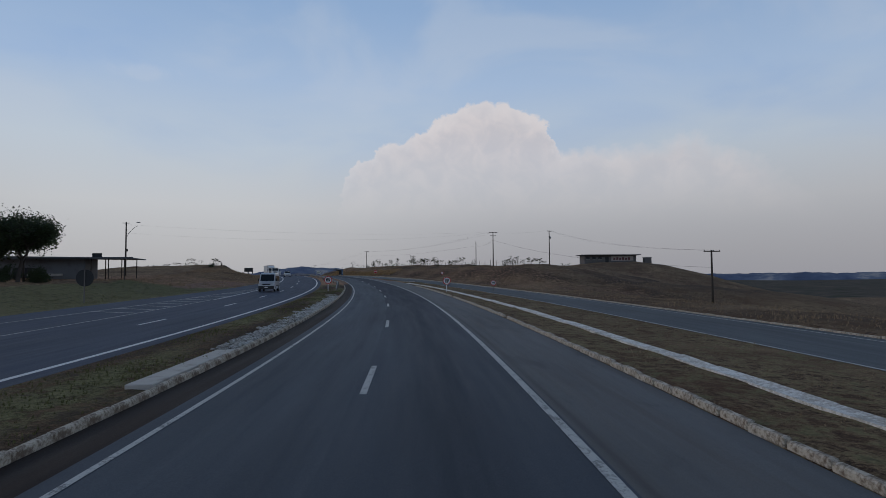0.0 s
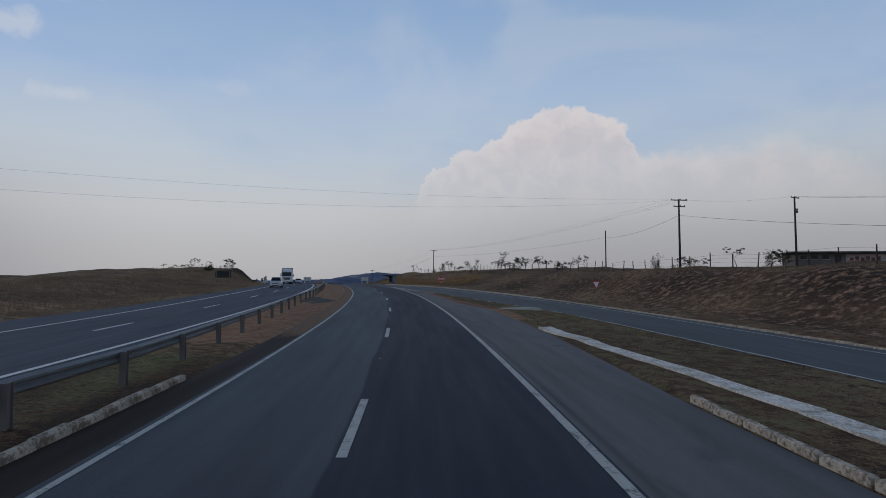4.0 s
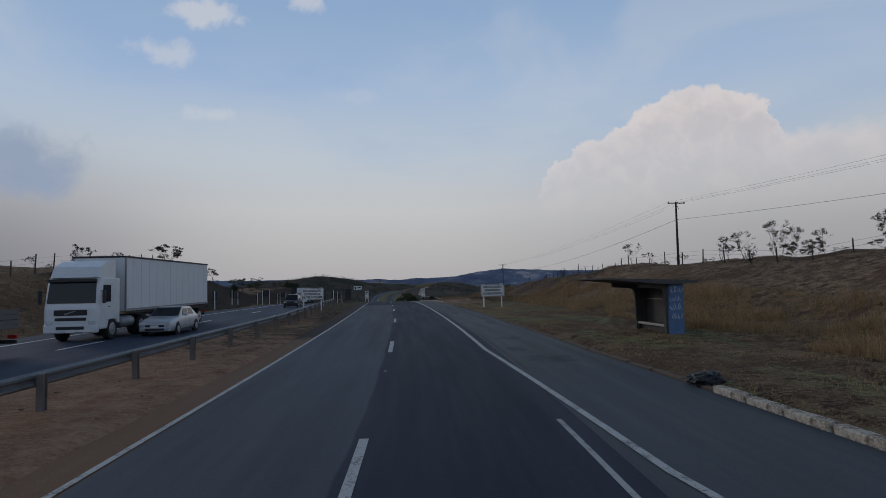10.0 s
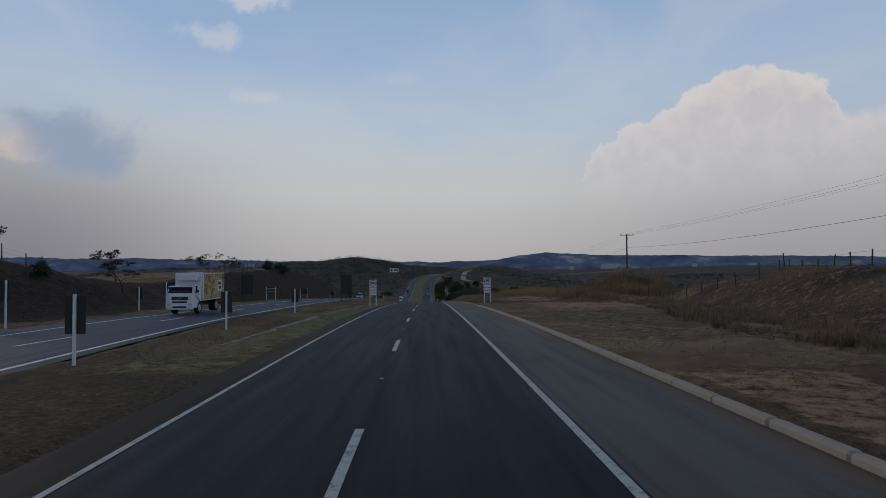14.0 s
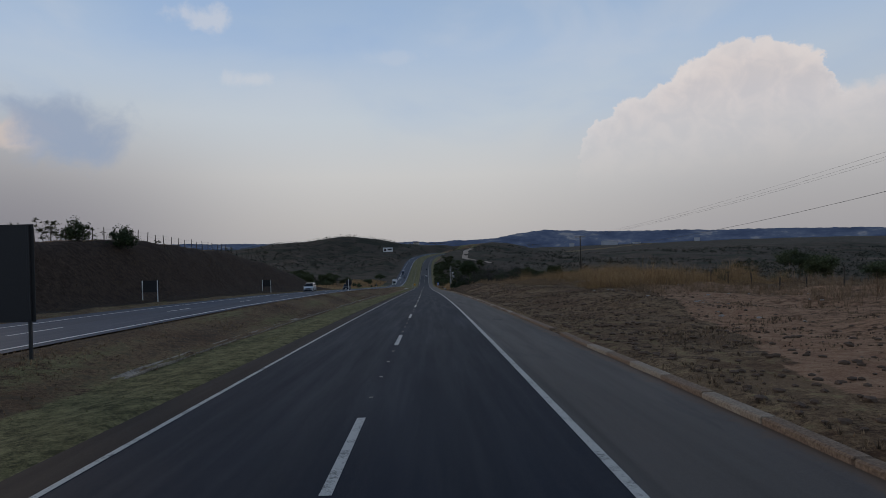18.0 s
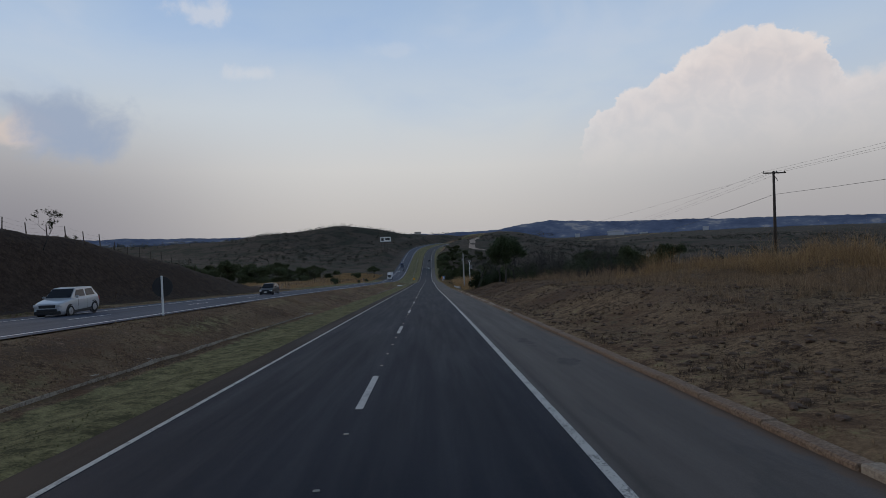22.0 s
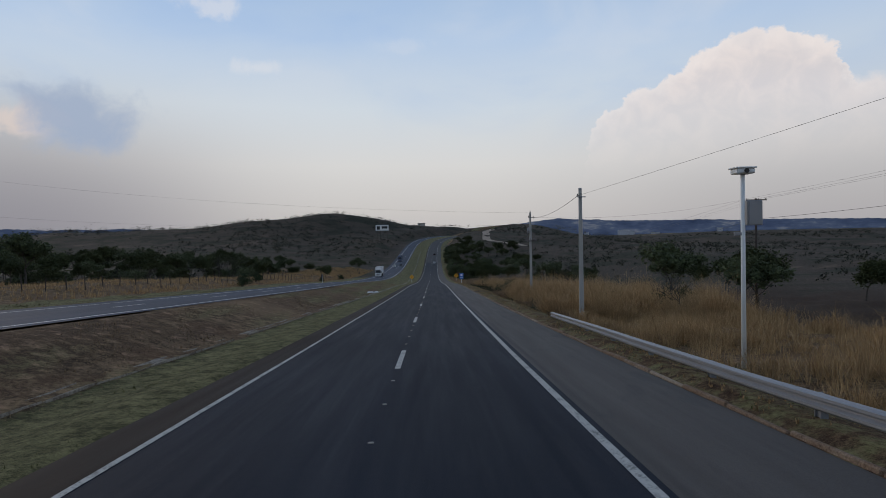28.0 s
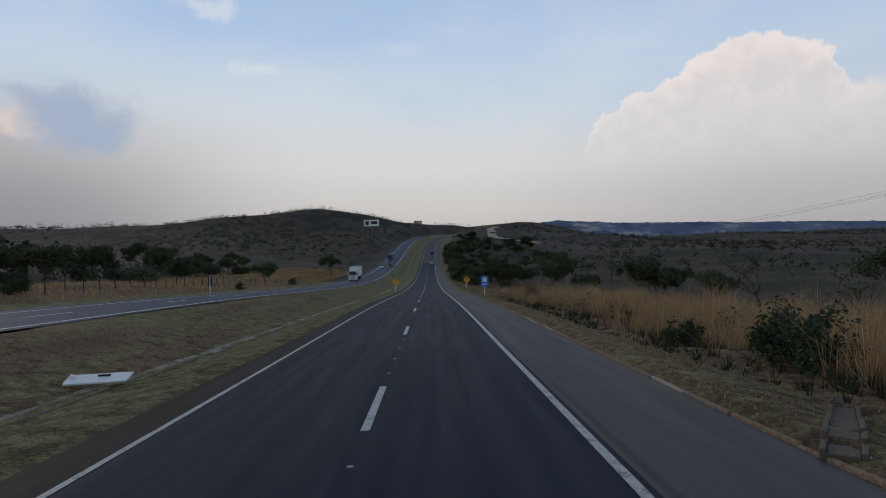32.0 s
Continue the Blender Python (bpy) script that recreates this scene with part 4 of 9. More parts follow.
line("far_edge_line_slip", -78, 60, lambda s: left_edge(s) - 7.4, 0.12, lrise(Z1))
for k in range(-5, 62):
    s = 13.4 + 16 * k + {2: 0.8, 9: 0.6, 10: 1.4, 18: 0.8, 32: -0.6, 13: -1.3, 14: -1.5, 15: -1.3}.get(k, 0.0)
    if s > -70:
        ribbon("lane_dash", s, s + 4, -1.23, -1.07, Z1, M_PAINT, 1.0, 2, label="white painted lane dash", category="road marking")
        o = left_edge(np.array([s + 3.0]))[0] - 3.6
        line("far_lane_dash", s + 3, s + 7, o, 0.18, lrise(Z1), M_PAINT_B, step=2.0, label="white painted lane dash")


# the hatched gore where the side road joins
def gore_z(s, u):
    knee = lerp(s, (158, 4.4), (185, 2.7))
    return front_rise(s) * np.clip((u - knee) / np.maximum(0.25, front_near(s) - knee), 0, 1)


ribbon("gore_paving", 159.0, 195.0, 2.7, lambda s: np.maximum(front_near(s), 2.75), lambda S, U: gore_z(S, U) - 0.006, M_FRONT, 1.5, 6, label="grey asphalt under the hatched gore", category="road shoulder")


def gore_bar(s0, s1, ua, ub, w0, w1):
    """A slanting white bar from (s0, ua) to (s1, ub), w0 and w1 long."""
    vs = []
    for i in range(7):
        f = i / 6
        ss, uu, w = s0 + (s1 - s0) * f, ua + (ub - ua) * f, w0 + (w1 - w0) * f
        for q in (ss, ss + w):
            p = place(q, uu)
            p[2] += 0.012 + float(gore_z(q, uu))
            vs.append(p)
    ob = link_mesh("gore_bar", vs, [(2 * i, 2 * i + 1, 2 * i + 3, 2 * i + 2) for i in range(6)], M_PAINT)
    tagged(ob, "white painted hatching bar on the asphalt", "road marking", "", "structure")


GORE_STUDS = []
for k in range(8):
    s = 169.2 + 2.65 * k
    far = float(front_near(s)) + 0.12
    mid = 2.6 + 0.53 * (far - 2.6)
    gore_bar(s, s - 1.5 * (mid - 2.6) + 0.12, 2.62, mid, 0.42, 0.55)
    gore_bar(s - 1.5 * (mid - 2.6) + 0.12, s - 0.35 * (far - mid), mid, far - 0.05, 0.55, 0.75)
    GORE_STUDS += [(s + 0.75, 2.86), (s + 0.8, far - 0.35)]
for k in range(4):
    s = 198.5 + 7.5 * k
    line("merge_dash", s, s + 4.0, 2.32, 0.10, Z1, M_PAINT_OLD, 0.8, "worn white merge dash")
def slip_u(q):
    return left_edge(q) - lerp(q, (30, 11.9), (70, 10.2), (98, 7.6))


for k in range(15):
    s = 42.0 + 3.6 * k
    wide = float(left_edge(s) - 7.55 - slip_u(s))
    if wide > 0.35:
        line("slip_hatch", s, s + 0.45 * wide + 0.6, lambda q: left_edge(q) - 7.6 - (q - s) / (0.45 * wide + 0.6) * wide, 0.42, lrise(Z1), M_PAINT, (0.45 * wide + 0.6) / 3.01, "white hatching on the opposite carriageway")
line("slip_line", 30, 98, slip_u, 0.12, lrise(Z1))
for s0, s1 in ((150.0, 154.0), (161.5, 166.6), (167.6, 174.5)):
    line("median_old_line", s0, s1, lambda s: lerp(s, (140, -8.2), (176, -5.6)), 0.09, lambda S, U: rise(S, U) + 0.02, M_PAINT_SAND, 1.0, "faded line left on the sandy median")


# raised white studs on the gore and along the lines
def road_stud():
    t = tagged(new("road_stud"), "small raised white road stud with a reflector", "road stud", "road studs", "")
    bm = box(0.26, 0.13, 0.055, (0, 0, 0), 0.018, taper=0.8)
    part("body", bm, M_STUD, t)
    part("reflector", box(0.16, 0.012, 0.022, (0, -0.062, 0.012)), M_STUD_R, t, "pale reflector strip")
    return t


M_STUD = plain("worn_white_stud", (0.46, 0.45, 0.42), 0.7, vary=0.2, scale=9.0, dirt=(0.12, 0.1, 0.085), dirt_amount=0.6)
M_STUD_R = plain("pale_reflector", (0.55, 0.50, 0.40), 0.3, vary=0.1)
STUD = road_stud()
stud_spots = [(s, u, float(gore_z(s, u))) for s, u in GORE_STUDS]
stud_spots += [(s, float(front_near(s)) + 0.3, float(front_rise(s))) for s in (150.0, 157.5, 165.4)]
stud_spots += [(s, float(front_far(s)) - float(lerp(s, (140, 0.7), (172, 1.7))), float(front_rise(s))) for s in (134.0, 142.0, 150.0, 158.0, 166.0)]
for k, (s, u, z) in enumerate(stud_spots):
    m = stand(s, u, z - 0.004)
    if k == 0:
        STUD.matrix_world = m
    else:
        copy_thing(STUD, m)

# flat cat's eyes between the lane dashes
M_EYE = plain("dull_lane_marker", (0.30, 0.28, 0.25), 0.6, vary=0.2, scale=9.0)
EYE = tagged(new("lane_marker"), "low square lane marker stuck to the asphalt", "road stud", "lane markers", "")
part("body", box(0.10, 0.05, 0.016, (0, 0, 0), 0.004, taper=0.75), M_EYE, EYE)
part("reflector", box(0.07, 0.006, 0.009, (0, -0.025, 0.003)), M_STUD_R, EYE, "pale reflector strip")
first = True
for s in [13.4 + 16 * k + 10.0 for k in range(4, 21)] + [13.4 + 16 * k + d for k in range(21, 40) for d in (5.9, 8.6, 11.4, 14.1)]:
    if first:
        EYE.matrix_world, first = stand(s, -1.15, 0.0), False
    else:
        copy_thing(EYE, stand(s, -1.15, 0.0))
# worn yellow bars that show through the sand of the median
for k in range(4):
    s = 234.0 + 5.4 * k
    line("median_old_bar", s, s + 0.30, lambda q: -6.6 + 0.0 * q, 1.1, lambda S, U: rise(S, U) + 0.015, M_PAINT_Y, 0.17, "worn yellow bar half buried in sand")


def soil_patch(name, label, s0, s1, left, right, mat, seed):
    """A thin ragged sheet of washed soil lying on the ground."""
    r = np.random.RandomState(seed)
    st = np.arange(s0, s1 + 0.01, 0.3)
    wob = np.convolve(r.normal(0, 1, len(st) + 4), np.ones(5) / 5, "valid")
    wob2 = np.convolve(r.normal(0, 1, len(st) + 4), np.ones(5) / 5, "valid")
    taper = np.clip(np.minimum(st - s0, s1 - st) / 4.0, 0, 1)
    a, b = left(st) + 0.0 * st, right(st) + 0.0 * st
    mid = (a + b) / 2
    a = mid + (a - mid) * taper + 0.30 * wob * taper
    b = mid + (b - mid) * taper + 0.45 * wob2 * taper
    vs, fs = [], []
    n = 7
    for i, s in enumerate(st):
        us = np.linspace(a[i], b[i], n)
        p = on_ground(np.full(n, s), us, 0.022)
        for k in range(n):
            vs.append((p[k][0], p[k][1], p[k][2] - (0.016 if k in (0, n - 1) else 0.0)))
        if i:
            for k in range(n - 1):
                q = (i - 1) * n + k
                fs.append((q, q + 1, q + n + 1, q + n))
    tagged(link_mesh(name, vs, fs, mat, smooth=True), label, "soil", "", "structure")


soil_patch("ground_red_soil", "red soil washed against the broken shoulder edge", 126, 160, lambda s: paved_right(s) - 0.05, lambda s: paved_right(s) + lerp(s, (126, 1.2), (136, 1.0), (148, 0.6), (160, 0.3)), M_REDSOIL, 3)
soil_patch("ground_dirt_drive", "bare reddish dirt where a track meets the shoulder", 283, 298, lambda s: paved_right(s) - 0.1, lambda s: paved_right(s) + lerp(s, (283, 1.0), (288, 2.6), (294, 3.6), (298, 2.0)), M_DRIVE, 12)
soil_patch("ground_silt", "dark silt spilled from a drain in the median", 134, 148, lambda s: -8.9 + 0.0 * s, lambda s: lerp(s, (134, -5.4), (140, -6.3), (145, -7.4), (148, -8.2)), M_SILT, 4)
soil_patch("ground_shed_dirt", "pinkish bare dirt in front of the shed", 92, 124, lambda s: left_outer(s) - 9.0, lambda s: left_outer(s) - 1.2, M_REDSOIL_P, 8)

# ---------------------------------------------------------------- kerbs, gutters, stones
rng = random.Random(7)


def kerb(label, s0, s1, u, step, w, h, mat, skip=(), dz=None, wob=0.02, jit=1.0, gap=0.04, bev=0.025):
    """A row of single kerb stones along the road."""
    base = tagged(new("kerb"), label, "kerb", "", "structure")
    me = bpy.data.meshes.new("kerb_stone")
    bm = box(w, step - gap, h + 0.25, (0, 0, -0.25), bev)
    bm.to_mesh(me)
    bm.free()
    me.materials.append(mat)
    s = s0
    while s < s1:
        if not any(a <= s <= b for a, b in skip):
            ob = new("kerb_stone", me)
            ob.parent = base
            uu = float(u(s) if callable(u) else u)
            p = place(s + step / 2, uu + rng.uniform(-wob, wob), (0.0 if dz is None else float(dz(s))) + rng.uniform(-0.03, 0.015) * jit)
            ob.matrix_world = pose(p[0], p[1], p[2], math.degrees(math.atan(np.interp(s, RS, RG))) + rng.uniform(-1.2, 1.2) * jit, rng.uniform(-4, 4) * jit, heading(s + step / 2) + rng.uniform(-1.5, 1.5) * jit + math.degrees(math.atan2(float(u(s) - u(s + 1)) if callable(u) else 0.0, 1.0)))
        s += step
    return base


kerb("chipped whitewashed kerb stones along the shoulder", -22, 97, 5.68, 1.0, 0.16, 0.13, M_KERB, ((33.5, 34.4), (60, 61)))
kerb("chipped whitewashed kerb stones along the median", -22, 100, -5.86, 1.0, 0.16, 0.15, M_KERB, ((88, 88.9),))
kerb("pale kerb stones along the side road", 0, 150, lambda s: front_far(s) + 0.1, 1.0, 0.16, 0.10, M_KERB, dz=front_rise)
kerb("large cream kerb stones where the side road joins", 150, 226, lambda s: front_far(s) + 0.12, 1.15, 0.24, 0.15, M_KERB, dz=front_rise)
kerb("rounded pale concrete kerb beside the shoulder", 296, 362, lambda s: paved_right(s) + 0.12, 2.0, 0.26, 0.14, M_KERB_P, wob=0.012, jit=0.25, gap=0.012, bev=0.05)
kerb("rounded concrete kerb stained with red earth", 362, 556, lambda s: paved_right(s) + 0.12, 2.2, 0.30, 0.11, M_KERB_E, ((398, 399.5), (486, 487.5)), wob=0.02, jit=0.6, gap=0.012, bev=0.03)
kerb("low concrete kerb along the shoulder", 556, 700, lambda s: paved_right(s) + 0.1, 2.0, 0.10, 0.055, M_KERB_E, wob=0.03)
kerb("low broken kerb beside the grass verge", 227, 290, lambda s: paved_right(s) + 0.1, 1.6, 0.17, 0.055, M_KERB_D, ((270, 273), (284, 290)), wob=0.05)


def gutter(label, s0, s1, u, width, mat, step=2.4, skip=(), tilt=1.0, depth=0.06, lift=0.05):
    """Shallow concrete drain in separate slabs, dished in the middle."""
    base = tagged(new("drain_gutter"), label, "gutter", "", "structure")
    s = s0
    while s < s1:
        if not any(a <= s <= b for a, b in skip):
            bm = bmesh.new()
            rows = []
            n = 5
            for k, ss in enumerate((s, s + step - 0.05)):
                uc = float(u(ss) if callable(u) else u)
                for layer in (0, 1):
                    row = []
                    for i in range(n):
                        f = i / (n - 1) - 0.5
                        uu = uc + f * width
                        z = float(rise(ss, uc)) + lift - depth * (1 - 4 * f * f) - (0.12 if layer else 0)
                        row.append(bm.verts.new(place(ss, uu, z)))
                    rows.append(row)
            a, al, b, bl = rows
            for i in range(n - 1):
                bm.faces.new((a[i], a[i + 1], b[i + 1], b[i]))
                bm.faces.new((al[i], bl[i], bl[i + 1], al[i + 1]))
                bm.faces.new((a[i], al[i], al[i + 1], a[i + 1]))
                bm.faces.new((b[i], b[i + 1], bl[i + 1], bl[i]))
            bm.faces.new((a[0], b[0], bl[0], al[0]))
            bm.faces.new((a[-1], al[-1], bl[-1], b[-1]))
            c = sum((v.co for v in bm.verts), Vector()) / len(bm.verts)
            r = Matrix.Translation(c) @ Euler((radians(rng.uniform(-1, 1) * tilt), radians(rng.uniform(-2, 2) * tilt), radians(rng.uniform(-2, 2) * tilt))).to_matrix().to_4x4() @ Matrix.Translation(-c)
            bmesh.ops.transform(bm, matrix=r, verts=bm.verts)
            part("gutter_slab", bm, mat, base)
        s += step
    return base


gutter("white concrete gutter across the grass island", -24, 112, lambda s: lerp(s, (-24, 8.1), (40, 8.6), (85, 8.0), (98, 7.5), (112, 6.2)), 0.56, M_LIME, 2.4, depth=0.03, lift=0.07)
gutter("broken concrete gutter slabs sunk in the median grass", 322, 1050, lambda s: lerp(s, (322, -8.6), (366, -8.85), (400, -9.4), (470, -9.8), (530, -9.6), (600, -9.35), (630, -9.0), (660, -8.2), (700, -8.2), (760, -8.6), (840, -10.2), (1060, -11.0)), 0.5, M_GUT, 2.2,
       ((346, 350), (384, 392), (430, 436), (452, 458), (500, 562), (582, 586), (700, 712), (760, 772)), 0.9, lift=0.045)


def slab(label, s, u, w, d, h, turn=0.0, mat=None):
    ob = part("concrete_slab", box(w, d, h, (0, 0, -h + 0.06), 0.02), mat or M_CONC)
    ob.matrix_world = stand(s, u, None, turn)
    return tagged(ob, label, "slab", "", "structure")


slab("pale concrete drain slab in the grass island", 129.5, 8.4, 3.4, 1.6, 0.25, 14)
slab("pale concrete apron beside the median kerb", 17.6, -6.35, 0.62, 7.0, 0.2, 1)
slab("broken concrete slab in the median", 66.0, -6.9, 1.1, 1.0, 0.2, 20)


def rubble(name, label, count, where, size, mat, category="rubble"):
    """Loose stones, too many to count, as one mesh."""
    ico = bmesh.new()
    bmesh.ops.create_icosphere(ico, subdivisions=1, radius=1.0)
    bv, bf = np.array([v.co[:] for v in ico.verts]), np.array([[v.index for v in f.verts] for f in ico.faces])
    ico.free()
    r = np.random.RandomState(count)
    vs, fs = [], []
    for k in range(count):
        s, u = where(r)
        q = bv * (1 + 0.35 * (r.rand(len(bv), 1) - 0.5)) * size * r.uniform(0.5, 1.3) * np.array([1, r.uniform(0.6, 1.2), 0.5])
        a = r.uniform(0, 6.28)
        q = q @ np.array([[math.cos(a), -math.sin(a), 0], [math.sin(a), math.cos(a), 0], [0, 0, 1]])
        fs.append(bf + len(vs) * len(bv))
        vs.append(q + on_ground(s, u, 0.02))
    ob = link_mesh(name, np.vstack(vs), np.vstack(fs), mat)
    return tagged(ob, label, category, "", "stuff")


M_STONE = plain("pale_rubble", (0.34, 0.32, 0.29), 0.95, vary=0.3, scale=5.0, bump=0.02, dirt=(0.1, 0.08, 0.06))
M_STONE_D = plain("earthy_stone", (0.22, 0.16, 0.12), 0.95, vary=0.3, scale=5.0, bump=0.02)
rubble("rubble_strip", "whitewashed rubble stones laid beside the median kerb", 1900, lambda r: (r.uniform(21, 64), -6.0 - abs(r.normal(0.42, 0.26))), 0.12, M_LIME_S)
rubble("bank_stones", "pale stones scattered on the roadside bank", 240, lambda r: (r.uniform(372, 520), 7.5 + r.uniform(0, 14)), 0.07, M_STONE_D)
rubble("eroded_rocks", "pale eroded rocks on the bare bank top", 70, lambda r: (r.normal(471, 3.0), 26.5 + r.normal(0, 1.2)), 0.28, M_STONE)
rubble("path_rocks", "pale stones beside the dirt track", 90, lambda r: (r.uniform(376, 440), 14.0 + r.uniform(0, 13)), 0.13, M_STONE)
M_CLOD = plain("brown_earth_clod", (0.10, 0.062, 0.040), 0.98, vary=0.3, scale=3.0, bump=0.03, dirt=(0.19, 0.125, 0.08), dirt_amount=0.6)
rubble("bank_clods", "rough clods of brown earth on the roadside bank", 2600, lambda r: (r.uniform(372, 548), 6.4 + 11 * r.rand() ** 1.5), 0.11, M_CLOD)
rubble("verge_stones", "small stones scattered on the bare verge", 200, lambda r: (r.uniform(275, 345), 8.0 + r.uniform(0, 6)), 0.09, M_STONE_D)
rubble("median_stones", "small stones scattered in the median", 160, lambda r: (r.uniform(110, 300), -6.2 - r.uniform(0, 3.2)), 0.06, M_STONE_D)

# ---------------------------------------------------------------- guard rails
W_BEAM = ((0.0, 0.0), (0.035, 0.03), (0.08, 0.05), (0.08, 0.10), (0.02, 0.14), (0.02, 0.17), (0.08, 0.21), (0.08, 0.26), (0.035, 0.28), (0.0, 0.31))
W_BACK = tuple((0.08 - dx, dz) for dx, dz in W_BEAM)


def guard_rail(label, s0, s1, u, face, base_z, post_mat, step=4.0, dip=0.0, profile=W_BEAM, beam=None):
    """W-beam rail on posts; face = +1 turns the ridges to the right."""
    g = tagged(new("guard_rail"), label, "guard rail")
    s = s0
    post = None
    while s <= s1 + 0.01:
        low = dip * max(0.0, (s - (s1 - 10)) / 10) if dip else 0.0
        uu = float(u(s))
        zz = float(base_z(s, uu))
        h = 0.78 - low
        if h > 0.2:
            ob = part("rail_post", merged(box(0.06, 0.16, h + 0.4, (0, 0, -0.4), 0.008), box(0.14, 0.012, h + 0.4, (0, 0.075, -0.4)), box(0.14, 0.012, h + 0.4, (0, -0.075, -0.4))), post_mat, g)
            p = place(s, uu - face * 0.10, zz)
            ob.matrix_world = pose(p[0], p[1], p[2], rng.uniform(-1, 1), rng.uniform(-1.5, 1.5), heading(s))
        if s + step <= s1 + 0.01:
            vs, k = [], len(profile)
            for e in (0.0, 0.25, 0.5, 0.75, 1.0):
                q = s + step * e
                lo = dip * max(0.0, (q - (s1 - 10)) / 10) if dip else 0.0
                ub = float(u(q))
                for dx, dzz in profile:
                    vs.append(place(q, ub + face * dx, float(base_z(q, ub)) + 0.50 + dzz - lo))
                for dx, dzz in profile:
                    vs.append(place(q, ub + face * (dx - 0.012), float(base_z(q, ub)) + 0.50 + dzz - lo))
            fs = []
            for j in range(4):
                a, b = j * 2 * k, (j + 1) * 2 * k
                for i in range(k - 1):
                    fs.append((a + i, a + i + 1, b + i + 1, b + i))
                    fs.append((a + k + i, b + k + i, b + k + i + 1, a + k + i + 1))
                fs.append((a, b, b + k, a + k))
                fs.append((a + k - 1, a + 2 * k - 1, b + 2 * k - 1, b + k - 1))
            link_mesh("rail_beam", vs, fs, beam or M_GALV, g)
        s += step
    return g


def rail_u(s):
    return lerp(s, (80, -7.0), (100, -6.9), (131, -8.4), (176, -9.0), (206, -8.9), (229, -8.05), (249, -7.5), (270, -8.2), (290, -8.75), (301, -9.3), (308, -9.6))


guard_rail("galvanised W-beam guard rail along the sandy median", 82.9, 308, rail_u, -1, lambda s, u: lerp(s, (82.9, -0.50), (90.9, 0.05), (308, 0.05)), M_POST, dip=0.62, profile=W_BACK, beam=M_RAIL)
guard_rail("short galvanised guard rail beside the shoulder", 558.5, 590.5, lambda s: lerp(s, (558, 6.25), (575, 6.35), (591, 6.65)), -1, lambda s, u: lerp(s, (558, -0.12), (568, -0.28), (580, -0.34), (591, -0.45)), M_GALV)

# ---------------------------------------------------------------- signs
def letters(body, size, mat, parent, at, label="", flip=False, stretch=1.0):
    """A line of writing as a thin mesh, upright in x and z, facing -y (or +y)."""
    cu = bpy.data.curves.new("writing", "FONT")
    cu.body, cu.size, cu.align_x, cu.align_y, cu.extrude, cu.resolution_u, cu.offset = body, size, "CENTER", "CENTER", 0.002, 3, size * 0.034
    cu.space_character = 1.10
    tmp = bpy.data.objects.new("writing", cu)
    thin = bpy.data.meshes.new_from_object(tmp)
    bpy.data.objects.remove(tmp)
    # heavy strokes: the letter and two copies shifted to either side
    bm = bmesh.new()
    for k in (-1, 0, 1):
        n = len(bm.verts)
        bm.from_mesh(thin)
        bm.verts.ensure_lookup_table()
        bmesh.ops.translate(bm, verts=bm.verts[n:], vec=(k * size * 0.020, 0.0, k * 0.0004))
    me = bpy.data.meshes.new("writing")
    bm.to_mesh(me)
    bm.free()
    bpy.data.meshes.remove(thin)
    me.transform(Matrix.Translation(at) @ Matrix.Rotation(math.pi if flip else 0, 4, "Z") @ Matrix.Rotation(math.pi / 2, 4, "X") @ Matrix.Diagonal((stretch, 1, 1, 1)))
    me.materials.clear()
    me.materials.append(mat)
    ob = new("writing", me)
    ob.parent = parent
    if label:
        ob["label"] = label
    return ob


def disc(r, depth, at, n=32, mat=None):
    return tube(r, r, depth, (0, 0, 0), n, Matrix.Translation(at) @ Matrix.Rotation(math.pi / 2, 4, "X"))


def annulus(r0, r1, y, z, n=36):
    bm = bmesh.new()
    a = [bm.verts.new((r0 * math.cos(6.28318 * i / n), y, z + r0 * math.sin(6.28318 * i / n))) for i in range(n)]
    b = [bm.verts.new((r1 * math.cos(6.28318 * i / n), y, z + r1 * math.sin(6.28318 * i / n))) for i in range(n)]
    for i in range(n):
        bm.faces.new((a[i], a[(i + 1) % n], b[(i + 1) % n], b[i]))
    return bm


def frame_bars(w, h, t, y, z):
    """Four thin border bars round a plate, as one mesh."""
    return merged(box(w, 0.004, t, (0, y, z)), box(w, 0.004, t, (0, y, z + h - t)), box(t, 0.004, h - 2 * t, (-w / 2 + t / 2, y, z + t)), box(t, 0.004, h - 2 * t, (w / 2 - t / 2, y, z + t)))


def speed_sign(s, u, number, r, zc, label, group="speed signs", turn=0.0, dz=None, post_mat=None):
    t = thing("speed_sign", stand(s, u, dz, turn), label, "sign", group)
    part("post", box(0.08, 0.08, zc + r * 0.9 + 0.4, (0, 0.05, -0.4), 0.008), post_mat or M_WHITE, t)
    pl = part("plate", disc(r, 0.012, (0, 0.0, zc)), M_WHITE, t, "round white plate")
    part("red_ring", annulus(r * 0.80, r * 0.99, -0.016, zc), M_RED, pl, "red painted ring")
    letters(number, r * 1.05, M_BLACK, pl, (0, -0.017, zc + r * 0.08), "black numerals", stretch=0.95)
    letters("km/h", r * 0.36, M_BLACK, pl, (0, -0.017, zc - r * 0.45), "small black letters")
    part("sign_back", disc(r * 0.985, 0.004, (0, 0.006, zc)), M_SIGNBACK, t, "dark plate back")
    return t


speed_sign(79.0, -7.9, "80", 0.50, 1.40, "round white speed limit sign with red ring in the median")
speed_sign(75.0, 7.0, "80", 0.50, 1.38, "round white speed limit sign with red ring by the kerb")
speed_sign(87.4, 16.0, "40", 0.42, 1.35, "smaller round speed limit sign beside the side road", post_mat=M_POST)


